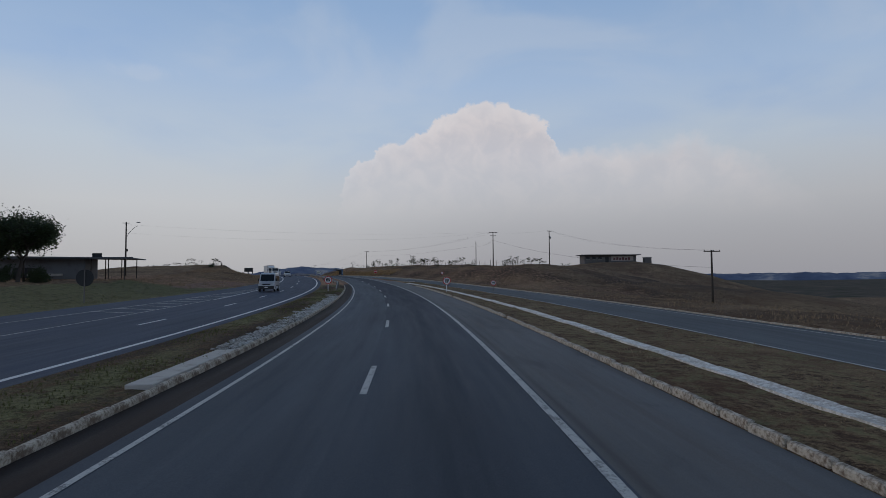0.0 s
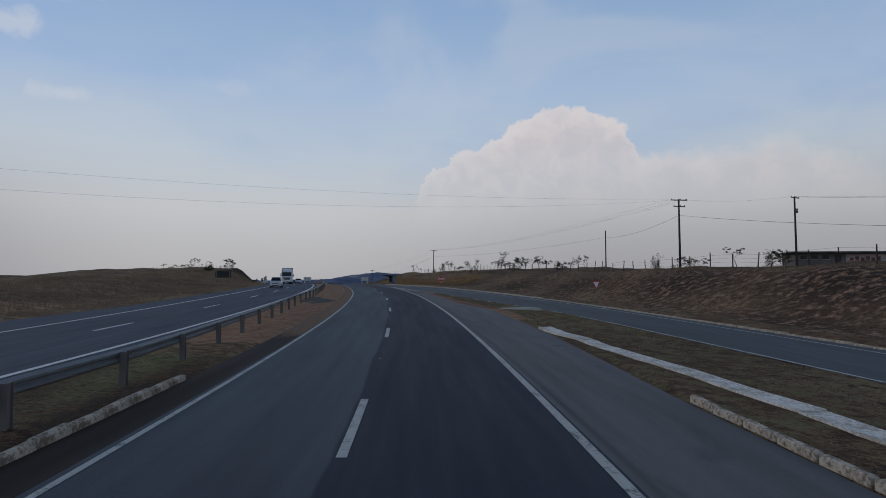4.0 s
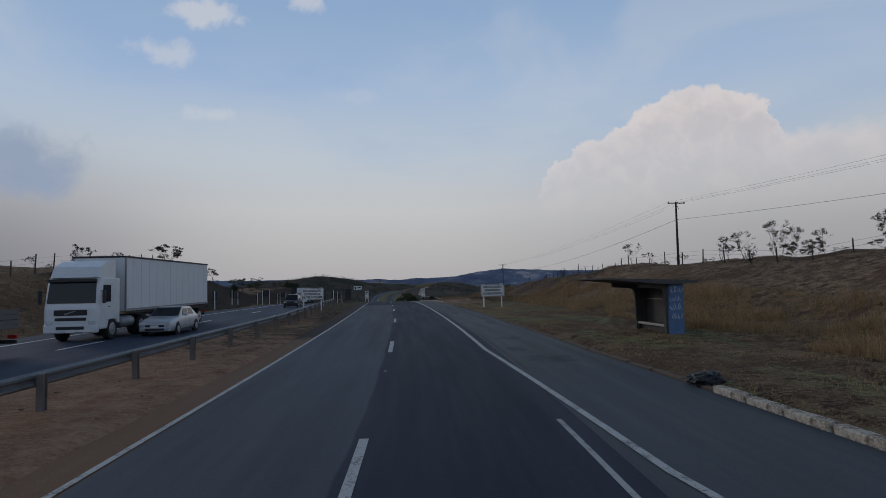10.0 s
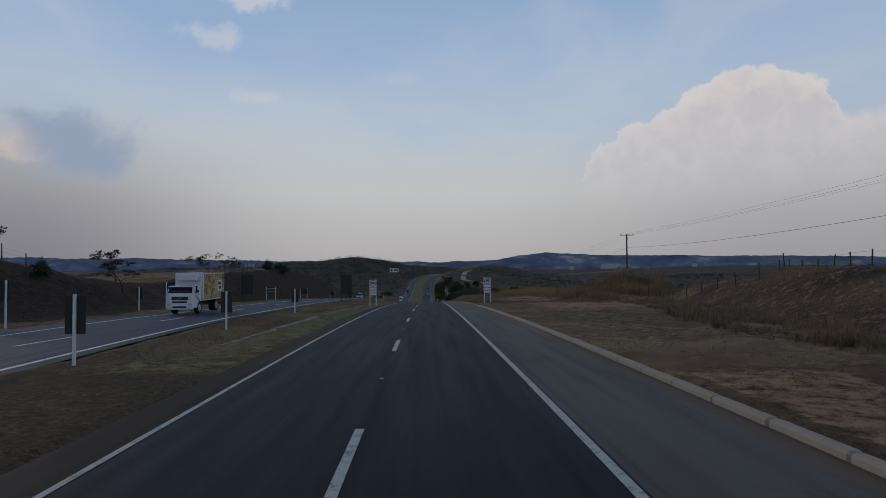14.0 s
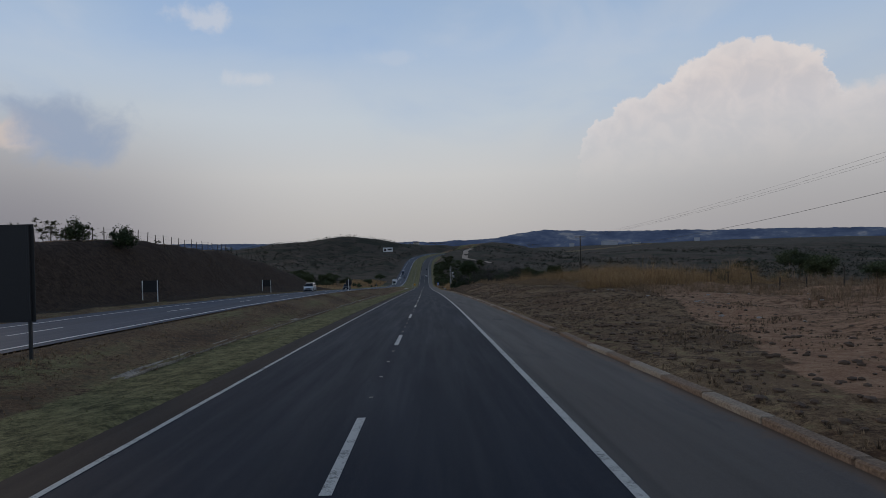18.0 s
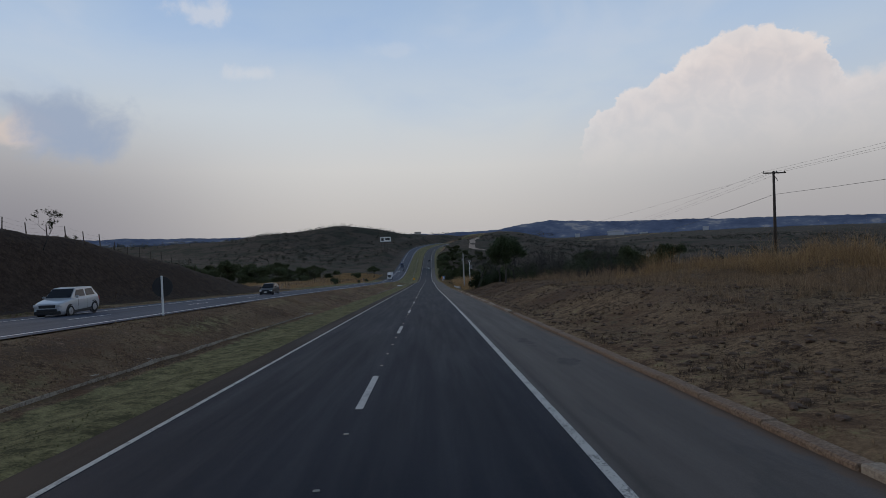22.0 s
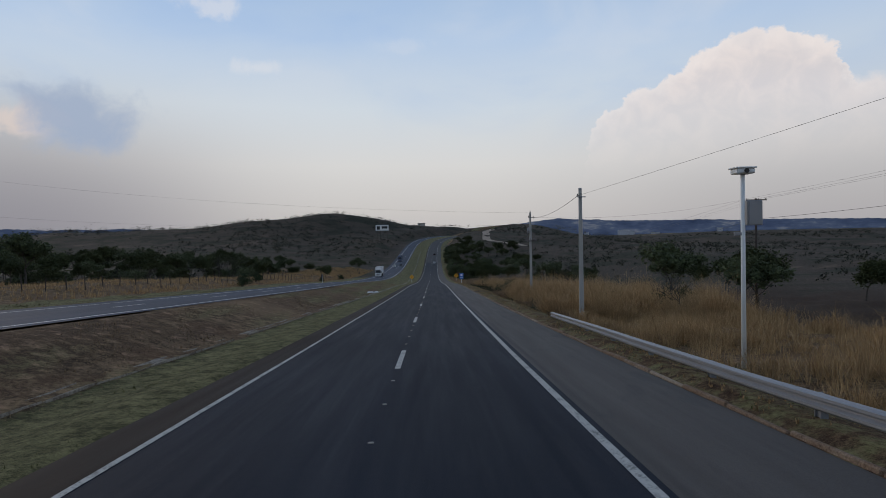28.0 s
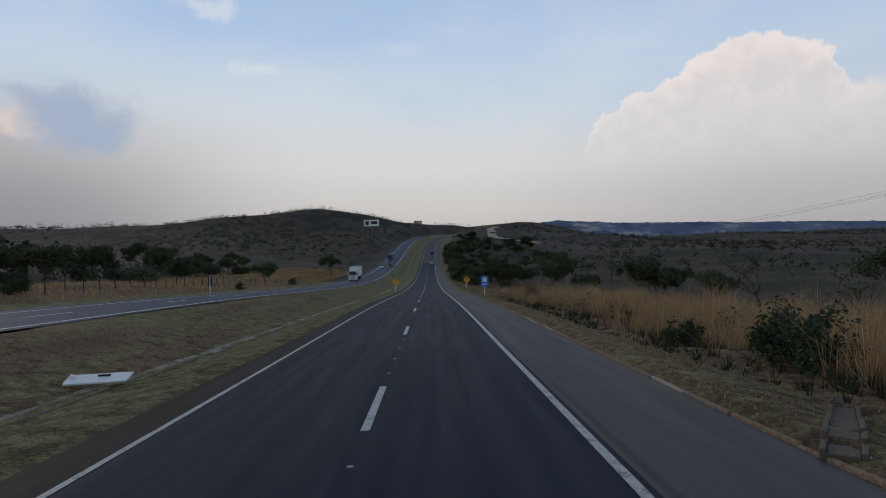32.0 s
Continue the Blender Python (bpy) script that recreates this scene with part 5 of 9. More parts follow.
def enforcement_sign(s, u, label):
    """Wide white board in three lines of black capitals on two white posts."""
    t = thing("road_sign", stand(s, u), label, "sign", "speed enforcement boards")
    W, Hh, z0 = 2.22, 1.14, 1.02
    for x in (-0.84, 0.84):
        part("post", box(0.11, 0.09, z0 + Hh + 0.55, (x, 0.06, -0.5), 0.01), M_WHITE, t)
    pl = part("board", box(W, 0.02, Hh, (0, 0, z0), 0.004), M_WHITE, t, "white board")
    part("border", frame_bars(W - 0.05, Hh - 0.05, 0.035, -0.014, z0 + 0.025), M_BLACK, pl, "thin black border")
    for i, w in enumerate(("FISCALIZAÇÃO", "ELETRÔNICA", "DE VELOCIDADE")):
        letters(w, 0.27, M_BLACK, pl, (0, -0.016, z0 + Hh - 0.27 - 0.305 * i), "black capitals", stretch=0.86)
    part("board_back", box(W - 0.02, 0.004, Hh - 0.02, (0, 0.0125, z0 + 0.01)), M_SIGNBACK, t, "dark board back")


enforcement_sign(269.3, 8.0, "white board announcing electronic speed checks on two posts")
enforcement_sign(272.6, -8.95, "white board announcing electronic speed checks behind the guard rail")


def camera_sign(s, u, label):
    t = thing("road_sign", stand(s, u), label, "sign", "speed camera boards")
    W, Hh, z0 = 1.0, 2.05, 1.28
    for x in (-0.40, 0.40):
        part("post", box(0.10, 0.08, z0 + Hh + 0.45, (x, 0.055, -0.5), 0.01), M_WHITE, t)
    pl = part("board", box(W, 0.02, Hh, (0, 0, z0), 0.004), M_WHITE, t, "white board")
    part("border", frame_bars(W - 0.04, Hh - 0.04, 0.025, -0.014, z0 + 0.02), M_BLACK, pl, "thin black border")
    part("ring", annulus(0.34, 0.42, -0.0145, z0 + 1.57), M_BLACK, pl, "dark red and black ring")
    letters("80", 0.42, M_BLACK, pl, (0, -0.016, z0 + 1.60), "black numerals")
    letters("km/h", 0.12, M_BLACK, pl, (0, -0.016, z0 + 1.34), "small black letters")
    part("divider", box(W - 0.06, 0.004, 0.05, (0, -0.014, z0 + 1.05)), M_BLACK, pl, "black dividing bar")
    letters("FISCALIZAÇÃO", 0.165, M_BLACK, pl, (0, -0.016, z0 + 0.70), "black capitals", stretch=0.74)
    letters("ELETRÔNICA", 0.165, M_BLACK, pl, (0, -0.016, z0 + 0.34), "black capitals", stretch=0.80)
    part("board_back", box(W - 0.02, 0.004, Hh - 0.02, (0, 0.0125, z0 + 0.01)), M_SIGNBACK, t, "dark board back")


camera_sign(374.4, 7.95, "tall white speed camera board on two white posts by the kerb")
camera_sign(374.4, -7.05, "tall white speed camera board on two white posts in the median")


def back_panel(s, u, w, h, z0, label, posts=2, post_mat=None, marks=False):
    """A sign for the other carriageway, seen from behind."""
    t = thing("road_sign", stand(s, u), label, "sign", "signs of the opposite carriageway")
    for x in ((-w * 0.42, w * 0.42) if posts == 2 else (0.0,)):
        part("post", box(0.09, 0.08, z0 + h + 0.45, (x, -0.06, -0.45), 0.008), post_mat or M_WHITE, t)
    part("board_back", box(w, 0.03, h, (0, 0, z0), 0.004), M_SIGNBACK, t, "dark board back")
    if marks:
        for zz, ww in ((z0 + h * 0.64, 0.72), (z0 + h * 0.22, 0.62)):
            part("scrawled_bar", box(w * ww, 0.006, h * 0.16, (0.05, -0.02, zz)), M_GALV, t, "pale scrawled bar")
    part("board_face", box(w - 0.02, 0.004, h - 0.02, (0, 0.0175, z0 + 0.01)), M_WHITE, t, "white board face")
    return t


back_panel(393.4, -13.2, 1.8, 3.1, 1.1, "tall dark sign back on two dark posts in the median", 2, M_SIGNBACK)
back_panel(391.5, -28.6, 1.9, 3.1, 1.1, "tall dark sign back on two dark posts under the bank", 2, M_SIGNBACK)
for s, u in ((401.6, -27.5), (439.0, -29.6), (491.6, -31.0)):
    back_panel(s, u, 1.9, 1.25, 1.05, "low dark sign back on two white posts under the bank" if s > 420 else "low dark sign back scrawled with pale paint", marks=s < 420)
back_panel(198.1, -26.6, 2.6, 1.2, 1.3, "wide dark sign back on two posts in dry grass", 2, M_POST)
for s, u in ((330.5, -24.5), (358.0, -26.0)):
    back_panel(s, u, 1.6, 1.2, 1.5, "dark sign back on two white posts by the opposite verge")


def delineator(s, u, w, h, z0, label):
    t = thing("chevron_marker", stand(s, u), label, "road marker", "curve markers")
    part("post", box(0.09, 0.07, z0 + h + 0.5, (0, -0.045, -0.45), 0.008), M_WHITE, t, "white post")
    part("plate", box(w, 0.012, h, (0, 0, z0), 0.003), M_SIGNBACK, t, "black plate back")


for s, u in ((259.0, -21.2), (273.0, -21.4), (287.0, -22.0), (301.5, -23.6), (316.7, -26.4), (331.4, -26.3), (350.8, -26.0)):
    delineator(s, u, 0.5, 1.05, 1.05, "black curve marker on a white post, seen from behind")
for s, u in ((295.9, -10.3), (314.0, -10.5), (329.5, -11.1), (349.6, -11.7)):
    delineator(s, u, 0.62, 1.15, 0.95, "black curve marker on a white post in the median")
delineator(700, -26.5, 0.5, 1.0, 1.0, "black marker on a white post beside the opposite lane")


def round_back(s, u, r, zc, label, post_mat=None):
    t = thing("road_sign", stand(s, u), label, "sign", "round signs seen from behind")
    part("post", box(0.09, 0.08, zc + r + 0.45, (0, -0.06, -0.4), 0.008), post_mat or M_WHITE, t)
    part("plate", disc(r, 0.014, (0, 0, zc)), M_SIGNBACK, t, "round dark plate back")


round_back(481.8, -13.9, 0.55, 1.6, "round dark sign back on a white post in the median")
round_back(56.0, -27.6, 0.75, 2.2, "round dark sign back beside the slip road", M_POST)


def stop_sign(s, u):
    t = thing("stop_sign", stand(s, u, None, -8), "red octagonal stop sign with a white border on a thin post", "sign")
    zc, r = 1.40, 0.57
    part("post", box(0.07, 0.07, zc + 0.9, (0, 0.05, -0.5), 0.006), M_POST, t)
    pts = [(r * math.cos(math.pi / 8 + i * math.pi / 4), zc + r * math.sin(math.pi / 8 + i * math.pi / 4)) for i in range(8)]
    rim = part("rim", prism(pts, 0.012), M_WHITE, t, "white octagonal rim")
    pts = [(0.93 * x, zc + 0.93 * (z - zc)) for x, z in pts]
    bm = prism(pts, 0.004)
    bmesh.ops.translate(bm, verts=bm.verts, vec=(0, -0.009, 0))
    face = part("face", bm, M_RED, rim, "red octagonal face")
    letters("PARE", 0.41, M_WHITE, t, (0, -0.014, zc), "white capitals", stretch=0.88)


stop_sign(190.8, 11.75)


def yield_sign(s, u):
    t = thing("yield_sign", stand(s, u, None, 10), "inverted red and white yield triangle on a thin brown post", "sign")
    zc, r = 1.8, 0.56
    part("post", box(0.07, 0.07, zc + 0.8, (0, 0.05, -0.5), 0.006), M_POST, t)
    pts = [(r * math.cos(math.pi / 6), zc + r / 2), (-r * math.cos(math.pi / 6), zc + r / 2), (0, zc - r)]
    face = part("border", prism(pts, 0.012), M_RED, t, "red triangular border")
    bm = prism([(0.68 * x, zc + 0.68 * (z - zc)) for x, z in pts], 0.004)
    bmesh.ops.translate(bm, verts=bm.verts, vec=(0, -0.010, 0))
    part("centre", bm, M_WHITE, face, "white centre")


yield_sign(141.8, 19.4)


def diamond_sign(s, u, label):
    t = thing("warning_sign", stand(s, u), label, "sign", "amber warning signs")
    zc, r = 1.75, 0.72
    part("post", box(0.09, 0.08, zc + 0.9, (0, 0.06, -0.5), 0.008), M_WHITE, t)
    pts = [(r, zc), (0, zc + r), (-r, zc), (0, zc - r)]
    pl = part("plate", prism(pts, 0.012), M_YELLOW, t, "amber diamond plate")
    bar = merged(box(0.13, 0.004, 0.5, (-0.1, -0.010, zc - 0.42)), box(0.13, 0.004, 0.46, (0.0, -0.010, zc + 0.02), 0, Matrix.Rotation(radians(35), 4, "Y")))
    part("symbol", bar, M_BLACK, pl, "black bent arrow")


diamond_sign(743.0, -6.6, "amber diamond warning sign on a white post in the median")
diamond_sign(747.0, 7.4, "amber diamond warning sign on a white post by the shoulder")


def blue_sign(s, u):
    t = thing("service_sign", stand(s, u), "blue service sign with a white panel on a white post", "sign")
    part("post", box(0.10, 0.08, 2.9, (0, 0.06, -0.4), 0.008), M_WHITE, t)
    pl = part("plate", box(0.95, 0.014, 1.35, (0, 0, 1.1), 0.004), M_BLUE, t, "blue plate")
    part("symbol", box(0.5, 0.004, 0.5, (0, -0.010, 1.75)), M_WHITE, pl, "white symbol panel")
    part("writing_bar", box(0.6, 0.004, 0.12, (0, -0.010, 1.4)), M_WHITE, pl, "white bar of small writing")


blue_sign(702.5, 6.9)

# ---------------------------------------------------------------- poles and wires
def cable(name, a, b, sag, r, label, n=14, group="overhead wires"):
    cu = bpy.data.curves.new(name, "CURVE")
    cu.dimensions, cu.bevel_depth, cu.bevel_resolution = "3D", r, 1
    sp = cu.splines.new("POLY")
    sp.points.add(n)
    for i in range(n + 1):
        t = i / n
        q = Vector(a).lerp(Vector(b), t)
        sp.points[i].co = (q.x, q.y, q.z - sag * 4 * t * (1 - t), 1)
    tmp = bpy.data.objects.new(name, cu)
    me = bpy.data.meshes.new_from_object(tmp)
    bpy.data.objects.remove(tmp)
    me.materials.clear()
    me.materials.append(M_WIRE)
    return tagged(new(name, me), label, "cable", group)


TOPS = {}


def power_pole(key, s, u, top, label, arm=2.4, arms=1, turn=0.0, extra=""):
    """Dark wooden pole with crossarm and insulators; top: height over the carriageway."""
    p = on_ground(s, u)
    h = float(np.interp(s, RS, RZ)) + top - p[2]
    t = thing("power_pole", pose(p[0], p[1], p[2], 0, 0, heading(s) + turn), label, "utility pole", "roadside power poles")
    part("pole", tube(0.17, 0.11, h + 0.6, (0, 0, -0.6), 10), M_WOOD, t, smooth=True)
    for k in range(arms):
        z = h - 0.25 - 0.9 * k
        a = part("crossarm", box(arm * (1 - 0.3 * k), 0.10, 0.12, (0, -0.12, z), 0.01), M_WOOD, t, "wooden crossarm")
        for x in (-0.46, 0.1, 0.46):
            part("insulator", merged(tube(0.05, 0.035, 0.16, (x * arm * (1 - 0.3 * k), -0.12, z + 0.12), 8), tube(0.07, 0.07, 0.03, (x * arm * (1 - 0.3 * k), -0.12, z + 0.18), 8)), M_POST, a, "brown insulator")
    if extra == "transformer":
        part("transformer", merged(tube(0.22, 0.22, 0.6, (0.35, 0, h - 2.3), 12), box(0.3, 0.06, 0.1, (0.15, 0, h - 2.0))), M_GALV, t, "grey transformer can", True)
    if extra == "brace":
        part("brace", box(0.05, 0.03, 0.9, (0.3, -0.15, h - 0.95), 0, Matrix.Rotation(radians(-32), 4, "Y")), M_POST, t)
    m = t.matrix_world
    TOPS[key] = [m @ Vector((x * arm, -0.12, h - 0.05)) for x in (-0.46, 0.1, 0.46)] + [m @ Vector((0, 0, h - 2.3))]
    return t


power_pole("near", 73.5, 42.1, 5.2, "dark wooden power pole with one crossarm in the dry field", 2.3)
power_pole("A", 161.4, 39.8, 12.9, "leaning dark wooden power pole with two crossarms on the bank", 2.4, 2)
power_pole("B", 160.5, 56.8, 13.5, "dark wooden power pole with a transformer on the hill", 1.8, 1, 20, "transformer")
power_pole("D", 287.1, 35.2, 12.3, "dark wooden power pole with one crossarm behind the fence", 2.3, 1, 0, "brace")
power_pole("E", 397.1, 34.0, 11.4, "dark wooden power pole with one crossarm in the grass", 2.3, 1, 0, "brace")
power_pole("F", 507.6, 34.9, 11.75, "dark wooden power pole with one crossarm above dry grass", 2.3, 1, 0, "brace")
power_pole("G", 622.4, 35.8, 10.3, "dark wooden power pole with one crossarm among trees", 2.3, 1)
power_pole("H", 735.0, 33.0, 8.5, "dark wooden power pole with one crossarm in the valley", 2.3, 1)
p = on_ground(213.5, 56.5)
t = thing("bare_pole", pose(p[0], p[1], p[2]), "bare dark pole without crossarm on the hill", "utility pole", "roadside power poles")
hC = float(np.interp(213.5, RS, RZ)) + 12.8 - p[2]
part("pole", tube(0.16, 0.12, hC + 0.5, (0, 0, -0.5), 10), M_WOOD, t, smooth=True)
part("cap", tube(0.14, 0.05, 0.1, (0, 0, hC), 8), M_WOOD, t)
TOPS["C"] = [Vector((p[0], p[1], p[2] + hC - 0.2))] * 3 + [Vector((p[0], p[1], p[2] + hC - 1.5))]
for a, b in (("D", "E"), ("E", "F"), ("F", "G"), ("G", "H")):
    for i in range(3):
        cable("power_line", TOPS[a][i], TOPS[b][i], 1.1, 0.007, "thin black power line between the poles")
    cable("phone_line", TOPS[a][3], TOPS[b][3], 1.7, 0.016, "thicker black cable slung below the power lines")
for i in range(3):
    cable("power_line", TOPS["A"][i], TOPS["D"][i], 1.6, 0.007, "thin black power line between the poles")
    cable("power_line", TOPS["near"][i], TOPS["B"][i], 1.2, 0.007, "thin black power line across the field")
cable("phone_line", TOPS["A"][3], TOPS["C"][3], 0.8, 0.016, "thicker black cable slung below the power lines")
cable("phone_line", TOPS["C"][3], TOPS["D"][3], 1.0, 0.016, "thicker black cable slung below the power lines")
cable("phone_line", TOPS["near"][3], TOPS["A"][3], 1.4, 0.016, "thicker black cable slung below the power lines")
cable("power_line", TOPS["A"][0], TOPS["B"][0], 0.5, 0.007, "thin black power line between the poles")
far_l = place(133.1, -48.3, 11.6)
for i in (0, 2):
    cable("power_line", TOPS["A"][i], tuple(far_l + np.array([0.4 * i - 0.4, 0.2, 0.2 - 0.9 * i])), 1.2 + 0.3 * i, 0.006, "thin black wire crossing high over the highway", 24)


def lamp_pole(s, u, top):
    p = on_ground(s, u)
    h = float(np.interp(s, RS, RZ)) + top - p[2]
    t = thing("street_lamp", pose(p[0], p[1], p[2], 0, 0, heading(s)), "dark street lamp pole with a curved arm beside the shed", "street lamp")
    part("pole", tube(0.18, 0.12, h + 0.5, (0, 0, -0.5), 10), M_WOOD, t, smooth=True)
    part("crossarm", box(1.3, 0.09, 0.09, (0, -0.1, h - 0.3)), M_WOOD, t)
    arm = merged(*[tube(0.035, 0.035, 0.75, (0.15 + 0.33 * i, 0, h - 3.0 + 0.62 * i - 0.04 * i * i), 6, Matrix.Rotation(radians(24 + 9 * i), 4, "Y")) for i in range(5)])
    a = part("lamp_arm", arm, M_POST, t)
    part("lamp_head", box(0.7, 0.22, 0.14, (2.25, 0, h - 0.15), 0.03), M_GALV, a, "grey lamp head")
    part("meter_box", box(0.35, 0.3, 0.5, (0.2, 0, h - 6.0), 0.02), M_WOOD, t)
    return t


lamp_pole(133.1, -48.3, 12.3)


def concrete_pole(s, u, top, label, rods=False):
    p = on_ground(s, u)
    h = float(np.interp(s, RS, RZ)) + top - p[2]
    t = thing("concrete_pole", pose(p[0], p[1], p[2], 0, 0, heading(s)), label, "utility pole", "concrete poles")
    part("pole", box(0.30, 0.24, h + 0.5, (0, 0, -0.5), 0.03, None, 0.62), M_POLE, t)
    b = part("bracket", box(0.5, 0.06, 0.06, (0.05, -0.12, h - 0.6)), M_GALV, t)
    part("insulator", tube(0.06, 0.04, 0.18, (-0.2, -0.12, h - 0.55), 8), M_POST, b)
    if rods:
        part("insulator", tube(0.05, 0.03, 0.2, (0.0, 0, h), 8), M_POST, t)
        part("insulator", tube(0.06, 0.04, 0.2, (0.33, -0.1, h - 0.65), 8), M_POST, b)
        part("meter_can", merged(tube(0.16, 0.16, 0.55, (-0.24, -0.05, h - 2.3), 10), tube(0.03, 0.03, 0.15, (-0.24, -0.05, h - 1.75), 6)), M_GALV, t, "grey transformer can", True)
        rr = random.Random(3)
        for k in range(34):
            a, e = rr.uniform(0, 360), rr.uniform(-12, 38)
            part("spike", tube(0.024, 0.008, rr.uniform(0.7, 1.05), (0, 0, h - 3.15), 5, Euler((0, radians(90 - e), radians(a))).to_matrix().to_4x4()), M_POST, t)
    TOPS[label[:6] + str(int(s))] = t.matrix_world @ Vector((-0.2, -0.12, h - 0.5))
    return t.matrix_world @ Vector((-0.2, -0.12, h - 0.5))


c1 = concrete_pole(593.9, 9.2, 7.85, "square tapering concrete pole behind the guard rail")
c2 = concrete_pole(622.3, 10.7, 9.15, "concrete pole with a transformer and a crown of spikes", True)
cable("service_wire", c1, c2, 0.5, 0.012, "thin black wire between concrete poles")
cable("service_wire", c1, TOPS["F"][1], 0.35, 0.007, "thin black wire to the power line")
fl = on_ground(634, -62, 7.2)
cable("power_line", c2 + Vector((0, 0, -0.8)), tuple(fl + np.array([0, 0, 2.6])), 1.0, 0.006, "thin black wire crossing high over the highway", 24)
cable("power_line", c2 + Vector((0, 0, 0.45)), tuple(fl + np.array([0, 1.5, 7.4])), 1.0, 0.006, "thin black wire crossing high over the highway", 24)
cable("power_line", c2, TOPS["G"][0], 0.8, 0.007, "thin black wire to the power line")


def radar(s, u, top):
    p = on_ground(s, u)
    h = float(np.interp(s, RS, RZ)) + top - p[2]
    t = thing("speed_camera", pose(p[0], p[1], p[2], 0, 0, heading(s)), "speed camera on a tall white pole with a grey cabinet", "speed camera")
    part("pole", tube(0.075, 0.06, h + 0.4, (0, 0, -0.4), 10), M_WHITE, t, smooth=True)
    hd = part("camera_head", merged(box(0.55, 0.45, 0.16, (0, 0, h), 0.03), box(0.62, 0.52, 0.04, (0, 0, h + 0.16), 0.01)), M_WHITE, t, "white camera hood")
    part("lens", tube(0.07, 0.07, 0.03, (0, -0.24, h + 0.08), 12, Matrix.Rotation(math.pi / 2, 4, "X")), M_BLACK, hd)
    part("cabinet", box(0.42, 0.30, 0.75, (0.32, 0, h - 1.55), 0.02), M_GALV, t, "grey steel cabinet")
    part("bracket", box(0.3, 0.06, 0.1, (-0.12, 0, h - 1.85), 0.01), M_GALV, t)


radar(574.5, 9.3, 5.5)


# ---------------------------------------------------------------- fences
def fence(label, rows, h, mat, step=3.2, wires=3, s_list=None):
    """Leaning wooden posts with wires along (s, u) stations."""
    f = tagged(new("wire_fence"), label, "fence")
    last = None
    me = bpy.data.meshes.new("fence_post")
    bm = tube(0.065, 0.05, h + 0.4, (0, 0, -0.4), 6)
    bm.to_mesh(me)
    bm.free()
    me.materials.append(mat)
    (s0, s1, uf) = rows
    s = s0
    strands = [([], []) for _ in range(wires)]
    while s < s1:
        p = on_ground(s, float(uf(s)))
        ob = new("fence_post", me)
        ob.parent = f
        ob.matrix_world = pose(p[0], p[1], p[2], rng.uniform(-5, 5), rng.uniform(-5, 5), rng.uniform(0, 90)) @ Matrix.Diagonal((1, 1, rng.uniform(0.85, 1.2), 1))
        if last is not None:
            for k in range(wires):
                z = h * (0.35 + 0.28 * k)
                a, b = last + np.array([0, 0, z]), p + np.array([0, 0, z])
                vs, fs = strands[k]
                n = len(vs)
                vs += [a, a + np.array([0, 0, 0.012]), b + np.array([0, 0, 0.012]), b, a + np.array([0.012, 0, 0]), b + np.array([0.012, 0, 0])]
                fs += [(n, n + 1, n + 2, n + 3), (n + 1, n + 4, n + 5, n + 2), (n + 4, n, n + 3, n + 5)]
        last = p
        s += step * rng.uniform(0.9, 1.12)
    for vs, fs in strands:
        link_mesh("wire", vs, fs, M_WIRE, f, False, "rusty fence wire")
    return f


def crest_right(s):
    toe, wid, _, _ = bank_right(s)
    return outer_right(s) + toe + wid + 0.8


def crest_left(s):
    toe, wid, _ = bank_left(s)
    return left_outer(s) - toe - wid - 0.8


fence("weathered wooden fence posts with wires along the bank top", (118, 356, lambda s: crest_right(s) + lerp(s, (118, 2.0), (240, 2.5), (280, 2.5), (340, 2.2))), 1.35, M_WOOD, 3.0)
fence("weathered wooden fence posts with wires above the dark bank", (258, 360, crest_left), 1.5, M_WOOD, 2.8)
fence("weathered wooden fence posts with wires on the high bank", (398, 556, crest_left), 1.5, M_WOOD, 3.0)
fence("low wooden fence across the dry field", (600, 760, lambda s: left_outer(s) - 12), 1.3, M_WOOD, 3.4)
fence("wooden fence posts in the scrub field", (345, 470, lambda s: 30.0 + 0 * np.asarray(s)), 1.3, M_WOOD, 4.0)
for s in (340.5, 343.4):
    p = on_ground(s, float(crest_left(s)) + 0.3)
    t = thing("notice_board", pose(p[0], p[1], p[2], 0, 0, heading(s)), "small faded orange notice board on a fence post", "sign", "fence notices")
    part("board", box(1.2, 0.03, 0.8, (0, 0, 1.0), 0.005), plain("faded_orange_board", (0.30, 0.11, 0.03), 0.7, vary=0.2), t)
    part("post", box(0.07, 0.07, 1.9, (0, 0.05, -0.2)), M_WOOD, t)

# ---------------------------------------------------------------- vehicles and buildings
def car_paint(name, col, rough=0.28, metal=0.3, coat=0.4, spec=0.5):
    m, g, b = material(name)
    n = g.noise(coords(g), 3.0, 4)
    g.put(b.inputs["Base Color"], g.mix(g.remap(n, 0.35, 0.7, 0.0, 0.35), col, tuple(0.75 * c + 0.004 for c in col)))
    b.inputs["Specular IOR Level"].default_value = spec
    b.inputs["Metallic"].default_value = metal
    b.inputs["Roughness"].default_value = rough
    b.inputs["Coat Weight"].default_value = coat
    return m


